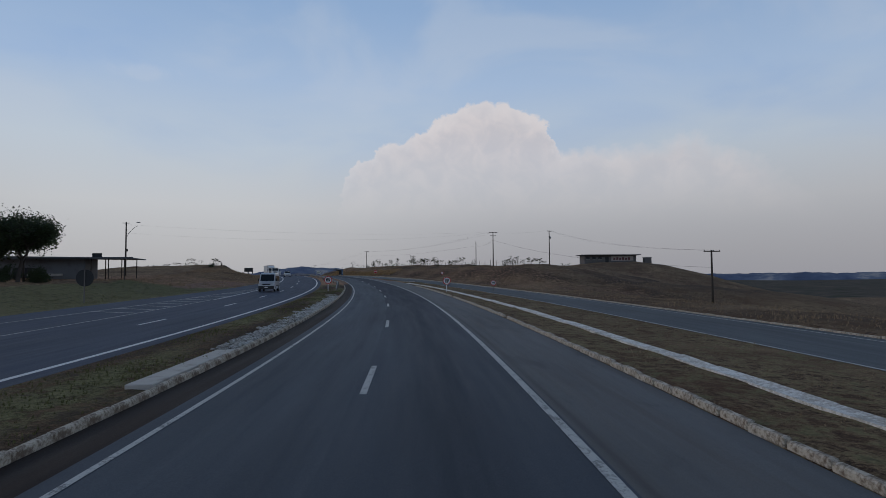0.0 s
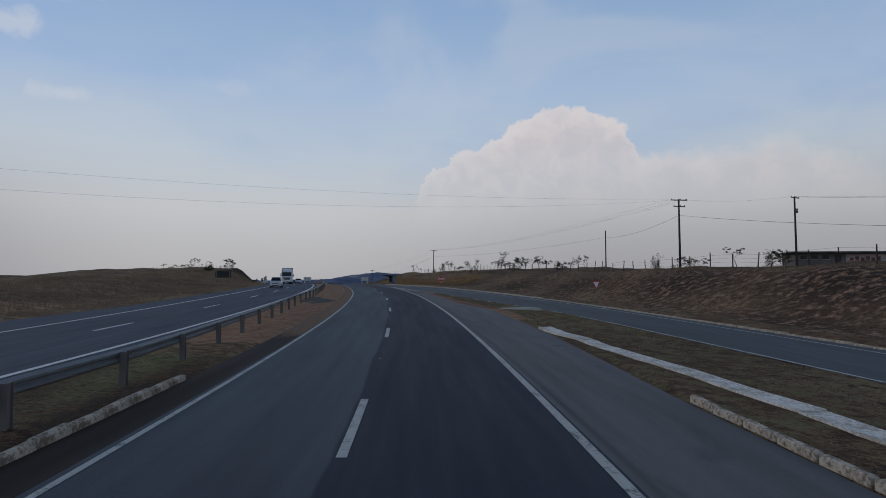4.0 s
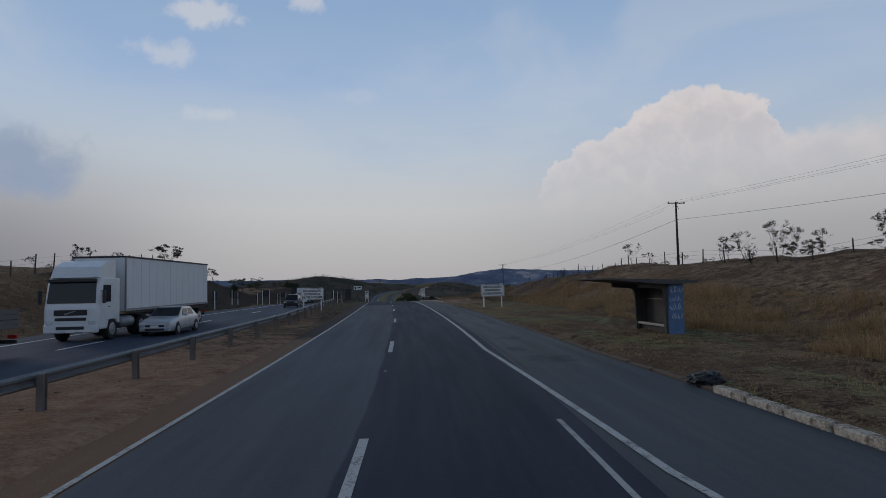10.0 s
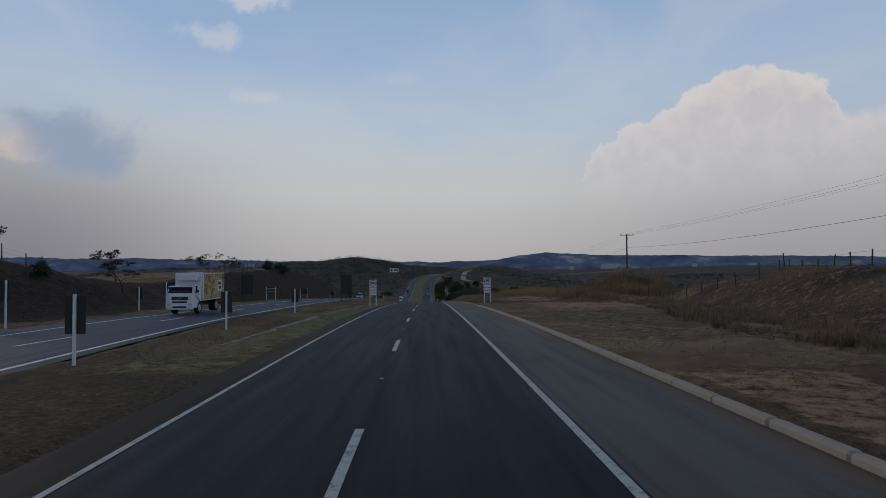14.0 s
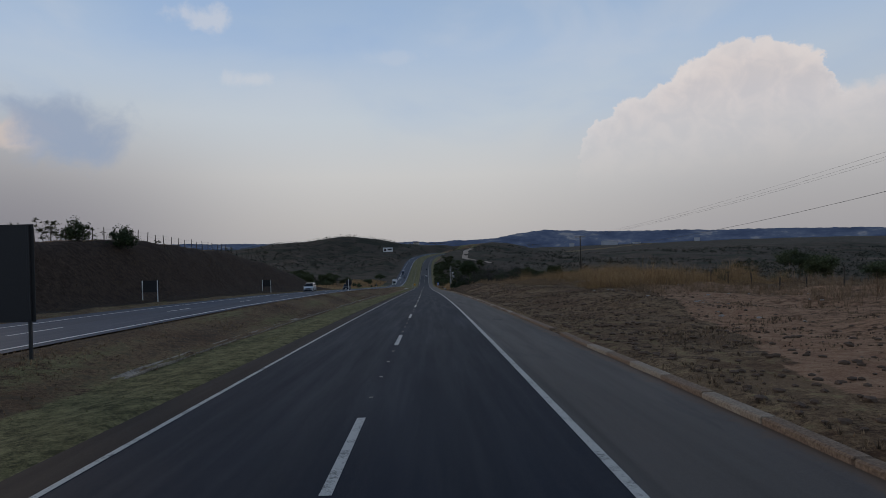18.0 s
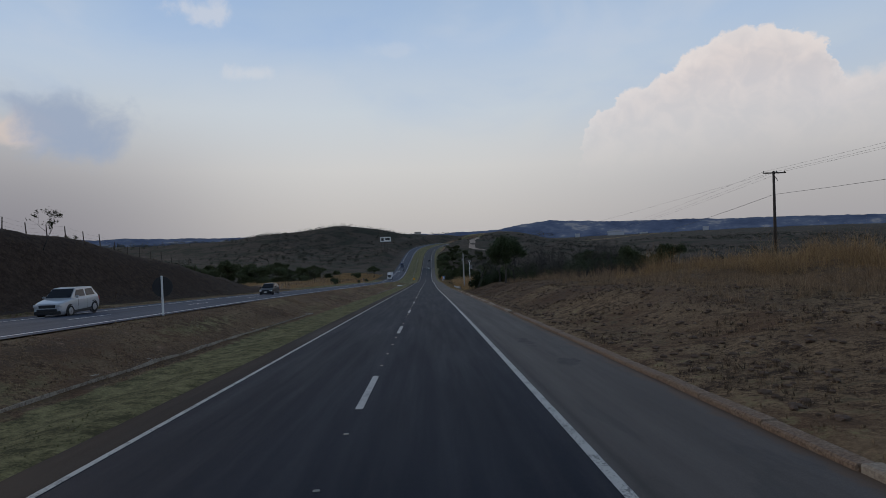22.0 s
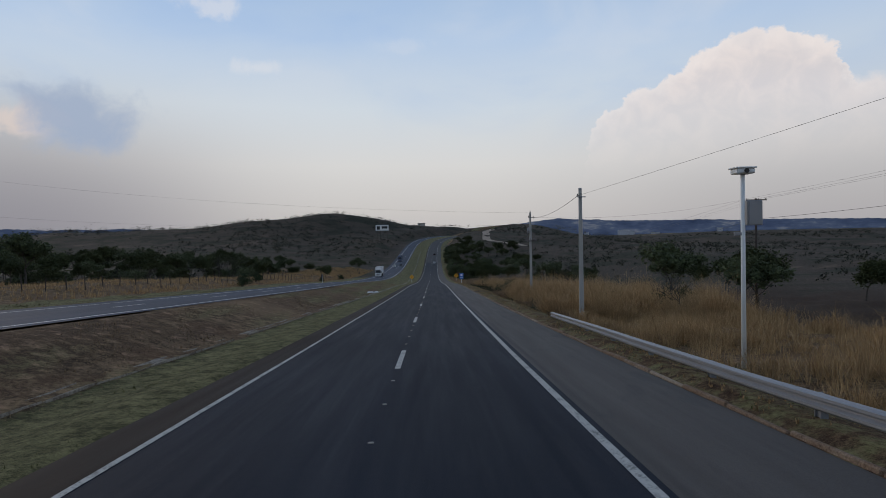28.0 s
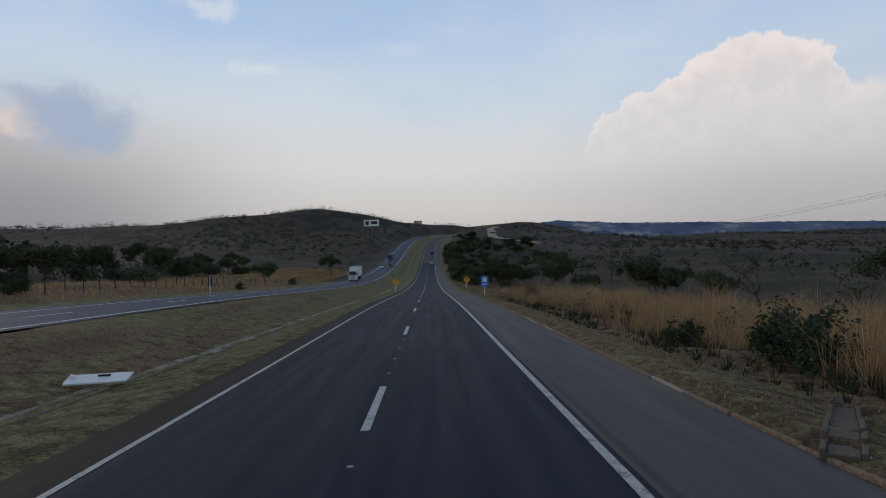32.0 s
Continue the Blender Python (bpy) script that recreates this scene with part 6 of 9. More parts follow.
M_SILVER = car_paint("silver_paint", (0.46, 0.48, 0.51))
M_PALE = car_paint("white_car_paint", (0.72, 0.73, 0.74), 0.3, 0.0)
M_DARKCAR = car_paint("black_car_paint", (0.008, 0.009, 0.013), 0.4, 0.0, 0.1, 0.25)
M_BLUECAB = car_paint("blue_truck_paint", (0.035, 0.07, 0.16), 0.35, 0.0)
M_BLUEBOX = car_paint("dark_blue_box_paint", (0.03, 0.045, 0.085), 0.5, 0.0)
M_TRUCK = car_paint("white_truck_paint", (0.68, 0.69, 0.70), 0.4, 0.0)
M_BOX = plain("white_box_panel", (0.66, 0.67, 0.69), 0.5, vary=0.06, scale=0.8, dirt=(0.4, 0.38, 0.35), dirt_amount=0.3)
M_TYRE = plain("rubber_tyre", (0.018, 0.018, 0.018), 0.9, vary=0.1)
M_RIM = plain("alloy_rim", (0.42, 0.42, 0.43), 0.4, 0.7, vary=0.08)
M_PLASTIC = plain("black_plastic", (0.02, 0.02, 0.022), 0.6, vary=0.1)
M_CHASSIS = plain("chassis_steel", (0.03, 0.03, 0.032), 0.7, vary=0.2)
M_BED = plain("grey_truck_bed", (0.13, 0.12, 0.115), 0.8, vary=0.2, scale=2.0)


def glass_mat(name, tint):
    m, g, b = material(name)
    b.inputs["Base Color"].default_value = (*tint, 1)
    b.inputs["Roughness"].default_value = 0.06
    b.inputs["Specular IOR Level"].default_value = 0.3
    return m


M_GLASS = glass_mat("tinted_glass", (0.018, 0.022, 0.028))
M_LAMP = plain("headlamp_glass", (0.62, 0.63, 0.64), 0.15, 0.2, vary=0.05)


def loft(rows, closed=True):
    """Skin a list of equal rings of points, capped."""
    bm = bmesh.new()
    vs = [[bm.verts.new(p) for p in r] for r in rows]
    n = len(rows[0])
    for a, b in zip(vs, vs[1:]):
        for i in range(n if closed else n - 1):
            j = (i + 1) % n
            bm.faces.new((a[i], a[j], b[j], b[i]))
    if closed:
        bm.faces.new(vs[0])
        bm.faces.new(list(reversed(vs[-1])))
    bmesh.ops.recalc_face_normals(bm, faces=bm.faces)
    return bm


def quad(pts, thick=0.006):
    """A thin curved-free panel through four points, given some thickness."""
    bm = bmesh.new()
    p = [Vector(q) for q in pts]
    n = (p[1] - p[0]).cross(p[3] - p[0]).normalized() * thick
    a = [bm.verts.new(q + n) for q in p]
    b = [bm.verts.new(q - n) for q in p]
    bm.faces.new(a)
    bm.faces.new(list(reversed(b)))
    for i in range(4):
        bm.faces.new((a[i], b[i], b[(i + 1) % 4], a[(i + 1) % 4]))
    bmesh.ops.recalc_face_normals(bm, faces=bm.faces)
    return bm


def wheel(parent, x, y, r, w, rim=None):
    rot = Matrix.Rotation(math.pi / 2, 4, "Y")
    bm = tube(r, r, w, (x - w / 2, y, r), 20, rot)
    bmesh.ops.bevel(bm, geom=[e for e in bm.edges if len(e.link_faces) == 2 and abs(e.link_faces[0].normal.dot(e.link_faces[1].normal)) < 0.5], offset=0.03, segments=2, affect="EDGES")
    t = part("wheel", bm, M_TYRE, parent, "black rubber tyre")
    sgn = 1 if x > 0 else -1
    bm = merged(tube(r * 0.62, r * 0.55, 0.02, (x + sgn * (w / 2) - (0.0 if sgn > 0 else 0.02), y, r), 16, rot), tube(r * 0.2, r * 0.16, 0.05, (x + sgn * (w / 2) - (0.0 if sgn > 0 else 0.05), y, r), 10, rot))
    part("rim", bm, rim or M_RIM, t, "pale metal rim")


def rounded(ob, w):
    """Soft edges on sheet metal."""
    m = ob.modifiers.new("edges", "BEVEL")
    m.width, m.segments, m.limit_method, m.angle_limit, m.harden_normals = w, 3, "ANGLE", radians(14), True
    return ob


def car(s, u, label, paint, L=4.3, W=1.72, Hh=1.45, belt=0.92, hood=0.85, roof=(-0.35, 1.15), screen=(-1.05, 1.9), wheel_r=0.30, cat="car", name="car", toward=True, clad=False, turn=0.0, dz=0.0):
    """A passenger car: body lofted along its length, glazed cabin, lamps, wheels."""
    t = thing(name, stand(s, u, left_rise(s) if u < -9 else 0.0 + dz, turn if toward else 180 + turn), label, cat, "traffic on the road")
    f, r, w = -L / 2, L / 2, W / 2
    def ring(y, wz, zb, zt):
        return [(-wz * 0.90, y, zb), (wz * 0.90, y, zb), (wz, y, zb + 0.18), (wz * 1.0, y, (zb + zt) / 2 + 0.05), (wz * 0.96, y, zt - 0.06), (wz * 0.86, y, zt), (-wz * 0.86, y, zt), (-wz * 0.96, y, zt - 0.06), (-wz, y, (zb + zt) / 2 + 0.05), (-wz, y, zb + 0.18)]
    rows = [ring(f, w * 0.80, 0.26, hood - 0.24), ring(f + 0.10, w * 0.92, 0.22, hood - 0.13), ring(f + 0.45, w * 0.99, 0.20, hood - 0.03), ring(screen[0] - 0.05, w, 0.20, hood + 0.06), ring(roof[0], w, 0.20, belt), ring(roof[1], w, 0.20, belt + 0.02), ring(r - 0.30, w * 0.98, 0.22, belt + 0.02), ring(r - 0.06, w * 0.93, 0.26, belt - 0.05), ring(r, w * 0.86, 0.32, belt - 0.12)]
    body = rounded(part("body", loft(rows), paint, t, smooth=True), 0.05)
    wt = w * 0.76
    cab = loft([[(-w * 0.90, screen[0], hood + 0.03), (w * 0.90, screen[0], hood + 0.03), (w * 0.88, screen[0] + 0.02, hood + 0.06), (-w * 0.88, screen[0] + 0.02, hood + 0.06)],
                [(-w * 0.93, roof[0], belt - 0.04), (w * 0.93, roof[0], belt - 0.04), (wt, roof[0], Hh - 0.04), (-wt, roof[0], Hh - 0.04)],
                [(-w * 0.93, (roof[0] + roof[1]) / 2, belt - 0.04), (w * 0.93, (roof[0] + roof[1]) / 2, belt - 0.04), (wt, (roof[0] + roof[1]) / 2, Hh), (-wt, (roof[0] + roof[1]) / 2, Hh)],
                [(-w * 0.93, roof[1], belt - 0.04), (w * 0.93, roof[1], belt - 0.04), (wt, roof[1], Hh - 0.05), (-wt, roof[1], Hh - 0.05)],
                [(-w * 0.90, screen[1], belt - 0.04), (w * 0.90, screen[1], belt - 0.04), (w * 0.86, screen[1] - 0.02, belt + 0.04), (-w * 0.86, screen[1] - 0.02, belt + 0.04)]])
    rounded(part("roof", cab, paint, t, smooth=True), 0.05)
    def on(y0, z0, x0, y1, z1, x1, k):
        return (x0 + (x1 - x0) * k, y0 + (y1 - y0) * k, z0 + (z1 - z0) * k)
    a0, a1 = (screen[0] + 0.02, hood + 0.06, w * 0.88), (roof[0], Hh - 0.04, wt)
    lo, hi = [on(*a0, *a1, k) for k in (0.10, 0.93)]
    part("windscreen", quad([(-lo[0] + 0.04, lo[1] - 0.012, lo[2] + 0.012), (lo[0] - 0.04, lo[1] - 0.012, lo[2] + 0.012), (hi[0] - 0.04, hi[1] - 0.012, hi[2] + 0.012), (-hi[0] + 0.04, hi[1] - 0.012, hi[2] + 0.012)]), M_GLASS, t, "dark tinted glass")
    b0, b1 = (screen[1] - 0.02, belt + 0.04, w * 0.86), (roof[1], Hh - 0.05, wt)
    lo, hi = [on(*b0, *b1, k) for k in (0.15, 0.9)]
    part("rear_window", quad([(-lo[0] + 0.06, lo[1] + 0.012, lo[2]), (lo[0] - 0.06, lo[1] + 0.012, lo[2]), (hi[0] - 0.06, hi[1] + 0.012, hi[2]), (-hi[0] + 0.06, hi[1] + 0.012, hi[2])]), M_GLASS, t, "dark tinted glass")
    ys = [roof[0] + 0.02 + (roof[1] - roof[0] - 0.04) * k for k in (0.0, 0.46, 0.54, 1.0)]
    for sg in (-1, 1):
        def side(y, k):
            x = w * 0.93 + (wt - w * 0.93) * k + 0.008
            return (sg * x, y, belt - 0.04 + (Hh - 0.06 - belt + 0.04) * k)
        for ya, yb, pre in ((ys[0], ys[1], True), (ys[2], ys[3], False)):
            part("side_window", quad([side(ya - (0.30 if pre else 0), 0.16), side(yb + (0 if pre else 0.18), 0.16), side(yb, 0.84), side(ya, 0.84)], 0.005), M_GLASS, t, "dark tinted glass")
        part("mirror", box(0.20, 0.12, 0.13, (sg * (w + 0.10), screen[0] + 0.35, belt + 0.02), 0.03), paint, t)
        part("headlamp", box(0.36, 0.20, 0.15, (sg * w * 0.70, f + 0.09, hood - 0.32), 0.03, Matrix.Rotation(radians(-14 * sg), 4, "Z")), M_LAMP, t, "clear headlamp")
        part("tail_lamp", box(0.20, 0.10, 0.26, (sg * w * 0.82, r - 0.07, belt - 0.36), 0.02), M_RED, t, "red tail lamp")
        part("door_seam", merged(box(0.004, 0.012, belt - 0.40, (sg * (w + 0.003), ys[0] - 0.1, 0.36)), box(0.004, 0.012, belt - 0.40, (sg * (w + 0.003), (ys[1] + ys[2]) / 2, 0.36))), M_PLASTIC, body)
        part("sill", box(0.05, L * 0.5, 0.16 if clad else 0.10, (sg * (w - 0.005), 0.0, 0.20), 0.01), M_PLASTIC, t, "black plastic sill")
        for y in (f + 0.80, r - 0.78):
            part("wheel_arch", tube(wheel_r + 0.07, wheel_r + 0.07, 0.02, (sg * (w - 0.012) - (0.01), y, wheel_r), 18, Matrix.Rotation(math.pi / 2, 4, "Y")), M_PLASTIC, t)
            wheel(t, sg * (w - 0.07), y, wheel_r, 0.19)
    part("grille", box(W * 0.56, 0.06, 0.20 if clad else 0.14, (0, f + 0.02, hood - 0.40), 0.03), M_PLASTIC, t, "black grille")
    if clad:
        part("lower_grille", box(W * 0.66, 0.06, 0.17, (0, f - 0.03, 0.40), 0.03), M_PLASTIC, t, "black lower grille")
    bp = part("bumper", box(W * 0.86, 0.12, 0.20, (0, f + 0.03, 0.24), 0.03), M_PLASTIC if clad else paint, t)
    part("air_intake", box(W * 0.55, 0.03, 0.10, (0, f - 0.035, 0.28), 0.01), M_PLASTIC, bp)
    part("number_plate", box(0.40, 0.012, 0.12, (0, f - 0.045, 0.42), 0.004), M_WHITE, bp, "pale plate with an unreadable bar")
    return t


car(181.0, -16.1, "silver compact people carrier on the opposite carriageway", M_SILVER, 4.05, 1.70, 1.62, 0.98, 0.92, (-0.55, 1.35), (-1.35, 1.95), 0.30)
car(247.0, -13.0, "silver saloon car beside the white lorry", M_SILVER, 4.25, 1.71, 1.42, 0.92, 0.84, (-0.25, 1.0), (-1.0, 1.7), 0.30)
car(291.0, -13.6, "black estate car with roof rails on the opposite carriageway", M_DARKCAR, 4.3, 1.73, 1.60, 0.97, 0.90, (-0.45, 1.6), (-1.2, 2.05), 0.31, clad=True)
car(486.5, -21.7, "silver-white compact sport utility car with black cladding", M_SILVER, 4.1, 1.76, 1.68, 1.06, 1.0, (-0.35, 1.35), (-1.05, 1.9), 0.35, clad=True)
car(527.0, -20.0, "dark hatchback on the opposite carriageway", M_DARKCAR, 4.0, 1.68, 1.47, 0.93, 0.86, (-0.3, 1.1), (-1.05, 1.8))
car(908.0, -22.6, "white hatchback far down the opposite slope", M_PALE, 4.0, 1.7, 1.47)
car(915.0, -19.0, "dark saloon far down the opposite slope", M_DARKCAR, 4.2, 1.7, 1.45)
car(1010.0, 0.6, "dark car climbing the far slope ahead", M_DARKCAR, 4.2, 1.7, 1.45, toward=False)
car(940.0, 0.7, "white car climbing the far slope ahead", M_PALE, 4.2, 1.7, 1.45, toward=False)


def van(s, u, label):
    t = thing("minibus", stand(s, u, left_rise(s)), label, "van", "traffic on the road")
    L, W, Hh = 5.6, 2.0, 2.45
    f, r, w = -L / 2, L / 2, W / 2
    prof = [(f, 0.35), (f + 0.02, 0.85), (f + 0.15, 1.05), (f + 0.85, 1.28), (f + 1.45, 2.22), (f + 1.9, 2.40), (r - 0.3, 2.45), (r, 2.2), (r + 0.02, 0.4)]
    bm = bmesh.new()
    rows = []
    for x, k in ((-w, 0.93), (-w * 0.93, 1.0), (w * 0.93, 1.0), (w, 0.93)):
        rows.append([bm.verts.new((x * (1 - 0.06 * max(0, (z - 1.2) / 1.2)), y * (k if abs(y) > L / 2 - 0.2 else 1), z * (k if z > 2.3 else 1))) for y, z in prof])
    n = len(prof)
    for a, b in zip(rows, rows[1:]):
        for i in range(n):
            j = (i + 1) % n
            bm.faces.new((a[i], b[i], b[j], a[j]))
    bm.faces.new(rows[0])
    bm.faces.new(list(reversed(rows[-1])))
    bmesh.ops.recalc_face_normals(bm, faces=bm.faces)
    rounded(part("body", bm, M_SILVER, t, smooth=True), 0.08)
    part("windscreen", quad([(-w * 0.86, f + 0.90, 1.36), (w * 0.86, f + 0.90, 1.36), (w * 0.80, f + 1.42, 2.20), (-w * 0.80, f + 1.42, 2.20)], 0.02), M_GLASS, t, "dark tinted glass")
    for sg in (-1, 1):
        def sx(z):
            return sg * (w * (1 - 0.06 * max(0, (z - 1.2) / 1.2)) + 0.004)
        for a, b in ((f + 1.25, f + 1.95), (f + 2.15, f + 3.05), (f + 3.2, f + 4.1), (f + 4.25, r - 0.25)):
            lead = 0.25 if a < f + 1.3 else 0.0
            part("side_window", quad([(sx(1.35), a - lead, 1.35), (sx(1.35), b, 1.35), (sx(2.0), b, 2.0), (sx(2.0), a + lead, 2.0)], 0.008), M_GLASS, t, "dark tinted glass")
        part("headlamp", box(0.34, 0.28, 0.26, (sg * w * 0.74, f + 0.22, 0.92), 0.05), M_LAMP, t, "clear headlamp")
        part("mirror", box(0.16, 0.14, 0.34, (sg * (w + 0.12), f + 1.15, 1.35), 0.03), M_PLASTIC, t)
        part("rubbing_strip", box(0.03, L * 0.55, 0.12, (sg * (w + 0.005), 0.5, 0.72), 0.01), M_PLASTIC, t)
        for y in (f + 0.95, r - 1.05):
            wheel(t, sg * (w - 0.08), y, 0.34, 0.22)
    part("bumper", box(W * 0.96, 0.22, 0.42, (0, f + 0.05, 0.32), 0.05), M_PLASTIC, t, "black plastic bumper")
    part("grille", box(1.0, 0.04, 0.16, (0, f - 0.0, 0.86), 0.02), M_PLASTIC, t, "black grille")
    part("number_plate", box(0.40, 0.012, 0.12, (0, f - 0.07, 0.5)), M_WHITE, t, "pale plate with an unreadable bar")


van(81.5, -15.6, "silver minibus with tinted windows on the opposite carriageway")


def truck_cab(t, L, paint, W=2.45, top=2.95, hood=False):
    """Flat-fronted lorry cab, its front at y = 0."""
    w = W / 2
    prof = [(0.10, 0.55), (0.0, 0.75), (0.0, 1.55), (0.06, 1.75), (0.26, top - 0.15), (0.45, top), (L, top), (L, 0.75), (1.9, 0.75), (1.7, 0.95), (1.0, 0.95), (0.85, 0.55)]
    bm = bmesh.new()
    rows = [[bm.verts.new((x, y + (0.10 if abs(x) == w and y < 0.3 else 0), z)) for y, z in prof] for x in (-w, -w * 0.88, w * 0.88, w)]
    n = len(prof)
    for a, b in zip(rows, rows[1:]):
        for i in range(n):
            j = (i + 1) % n
            bm.faces.new((a[i], b[i], b[j], a[j]))
    bm.faces.new(rows[0])
    bm.faces.new(list(reversed(rows[-1])))
    bmesh.ops.recalc_face_normals(bm, faces=bm.faces)
    cab = rounded(part("cab", bm, paint, t, smooth=True), 0.06)
    part("windscreen", quad([(-w * 0.87, 0.04, 1.78), (w * 0.87, 0.04, 1.78), (w * 0.84, 0.21, top - 0.22), (-w * 0.84, 0.21, top - 0.22)], 0.02), M_GLASS, cab, "dark windscreen")
    part("visor", box(W * 0.88, 0.16, 0.16, (0, 0.12, top - 0.22), 0.03), M_PLASTIC, cab, "black sun visor")
    part("grille", box(W * 0.60, 0.05, 0.26, (0, -0.01, 1.22), 0.02), M_PLASTIC, cab, "black grille")
    part("grille", box(W * 0.56, 0.05, 0.14, (0, -0.01, 0.98), 0.02), M_PLASTIC, cab, "black grille")
    part("badge", box(0.5, 0.02, 0.05, (0, -0.04, 1.33), 0, Matrix.Rotation(radians(-18), 4, "Y")), M_GALV, cab, "slanting bright bar")
    bp = part("bumper", box(W * 0.97, 0.25, 0.40, (0, 0.08, 0.42), 0.05), paint, t)
    part("air_intake", box(W * 0.50, 0.04, 0.14, (0, -0.05, 0.58), 0.01), M_PLASTIC, bp)
    part("number_plate", box(0.40, 0.012, 0.13, (0, -0.06, 0.45)), M_WHITE, bp, "pale plate with an unreadable bar")
    for sg in (-1, 1):
        part("headlamp", box(0.30, 0.08, 0.24, (sg * w * 0.76, 0.0, 0.72), 0.03), M_LAMP, bp, "clear headlamp")
        part("side_window", quad([(sg * (w + 0.006), 0.35, 1.80), (sg * (w + 0.006), 1.15, 1.80), (sg * (w + 0.006), 1.15, top - 0.35), (sg * (w + 0.006), 0.45, top - 0.35)], 0.006), M_GLASS, cab, "dark side window")
        part("mirror", merged(box(0.12, 0.16, 0.62, (sg * (w + 0.20), 0.12, 1.75), 0.02), box(0.2, 0.03, 0.03, (sg * (w + 0.08), 0.18, 2.3))), M_PLASTIC, cab)
        part("door_handle", box(0.02, 0.16, 0.05, (sg * (w + 0.012), 1.0, 1.55)), M_PLASTIC, cab)
        part("step", box(0.25, 0.5, 0.08, (sg * (w - 0.15), 1.15, 0.45), 0.01), M_CHASSIS, t)
        wheel(t, sg * (w - 0.16), 1.35, 0.50, 0.30)
    return cab


def chassis(t, y0, y1, axles, W=2.4):
    part("chassis", merged(box(0.12, y1 - y0, 0.26, (-0.42, (y0 + y1) / 2, 0.72)), box(0.12, y1 - y0, 0.26, (0.42, (y0 + y1) / 2, 0.72)), *[box(0.9, 0.1, 0.18, (0, y0 + (y1 - y0) * k / 4, 0.76)) for k in range(5)]), M_CHASSIS, t)
    for y in axles:
        for sg in (-1, 1):
            wheel(t, sg * (W / 2 - 0.28), y, 0.50, 0.54)
            part("mudguard", box(0.55, 1.15, 0.03, (sg * (W / 2 - 0.28), y, 1.04), 0.01), M_PLASTIC, t)


def rear_bar(t, y):
    part("rear_bar", box(2.2, 0.1, 0.14, (0, y, 0.5), 0.01), M_CHASSIS, t)
    for sg in (-1, 1):
        part("tail_lamp", box(0.34, 0.06, 0.14, (sg * 0.95, y + 0.02, 0.68), 0.01), M_RED, t, "red tail lamp")


def box_lorry(s, u, label):
    t = thing("box_lorry", stand(s, u, left_rise(s)), label, "lorry", "traffic on the road")
    truck_cab(t, 2.1, M_TRUCK)
    prof = [(0.25, 2.95), (0.55, 3.45), (1.3, 3.75), (2.0, 3.82), (2.0, 2.95)]
    bm = prism([(y, z) for y, z in prof], 2.1)
    bmesh.ops.transform(bm, matrix=Matrix.Rotation(math.pi / 2, 4, "Z"), verts=bm.verts)
    part("wind_deflector", bm, M_TRUCK, t, "sloping white roof deflector")
    chassis(t, 2.0, 15.0, (4.6, 11.4, 12.6, 13.8))
    bx = part("cargo_box", box(2.55, 12.6, 2.75, (0, 2.6 + 6.3, 1.30), 0.02), M_BOX, t, "plain white box body")
    part("top_rail", merged(box(0.06, 12.62, 0.09, (-1.28, 8.9, 3.97)), box(0.06, 12.62, 0.09, (1.28, 8.9, 3.97)), box(2.56, 0.06, 0.09, (0, 2.6, 3.97))), M_SIGNBACK, bx, "dark top rail")
    part("side_rail", merged(box(0.04, 12.6, 0.12, (-1.285, 8.9, 1.28)), box(0.04, 12.6, 0.12, (1.285, 8.9, 1.28))), M_GALV, bx, "riveted lower rail")
    for k in range(12):
        for sg in (-1, 1):
            part("panel_rib", box(0.012, 0.03, 2.5, (sg * 1.282, 3.4 + k * 1.0, 1.42)), M_BOX, bx)
    part("corner_post", merged(box(0.08, 0.08, 2.7, (1.26, 2.62, 1.32)), box(0.08, 0.08, 2.7, (-1.26, 2.62, 1.32))), M_GALV, bx, "bright corner post")
    for sg in (-1, 1):
        part("fuel_tank", tube(0.30, 0.30, 1.1, (sg * 0.98, 2.5, 0.75), 14, Matrix.Rotation(-math.pi / 2, 4, "X")), M_GALV, t, "bright fuel tank", True)
        part("side_guard", merged(box(0.04, 5.0, 0.10, (sg * 1.2, 8.2, 0.55)), box(0.04, 5.0, 0.10, (sg * 1.2, 8.2, 0.85))), M_CHASSIS, t)
    rear_bar(t, 15.15)


box_lorry(242.5, -15.8, "white articulated box lorry with a sloping roof deflector")


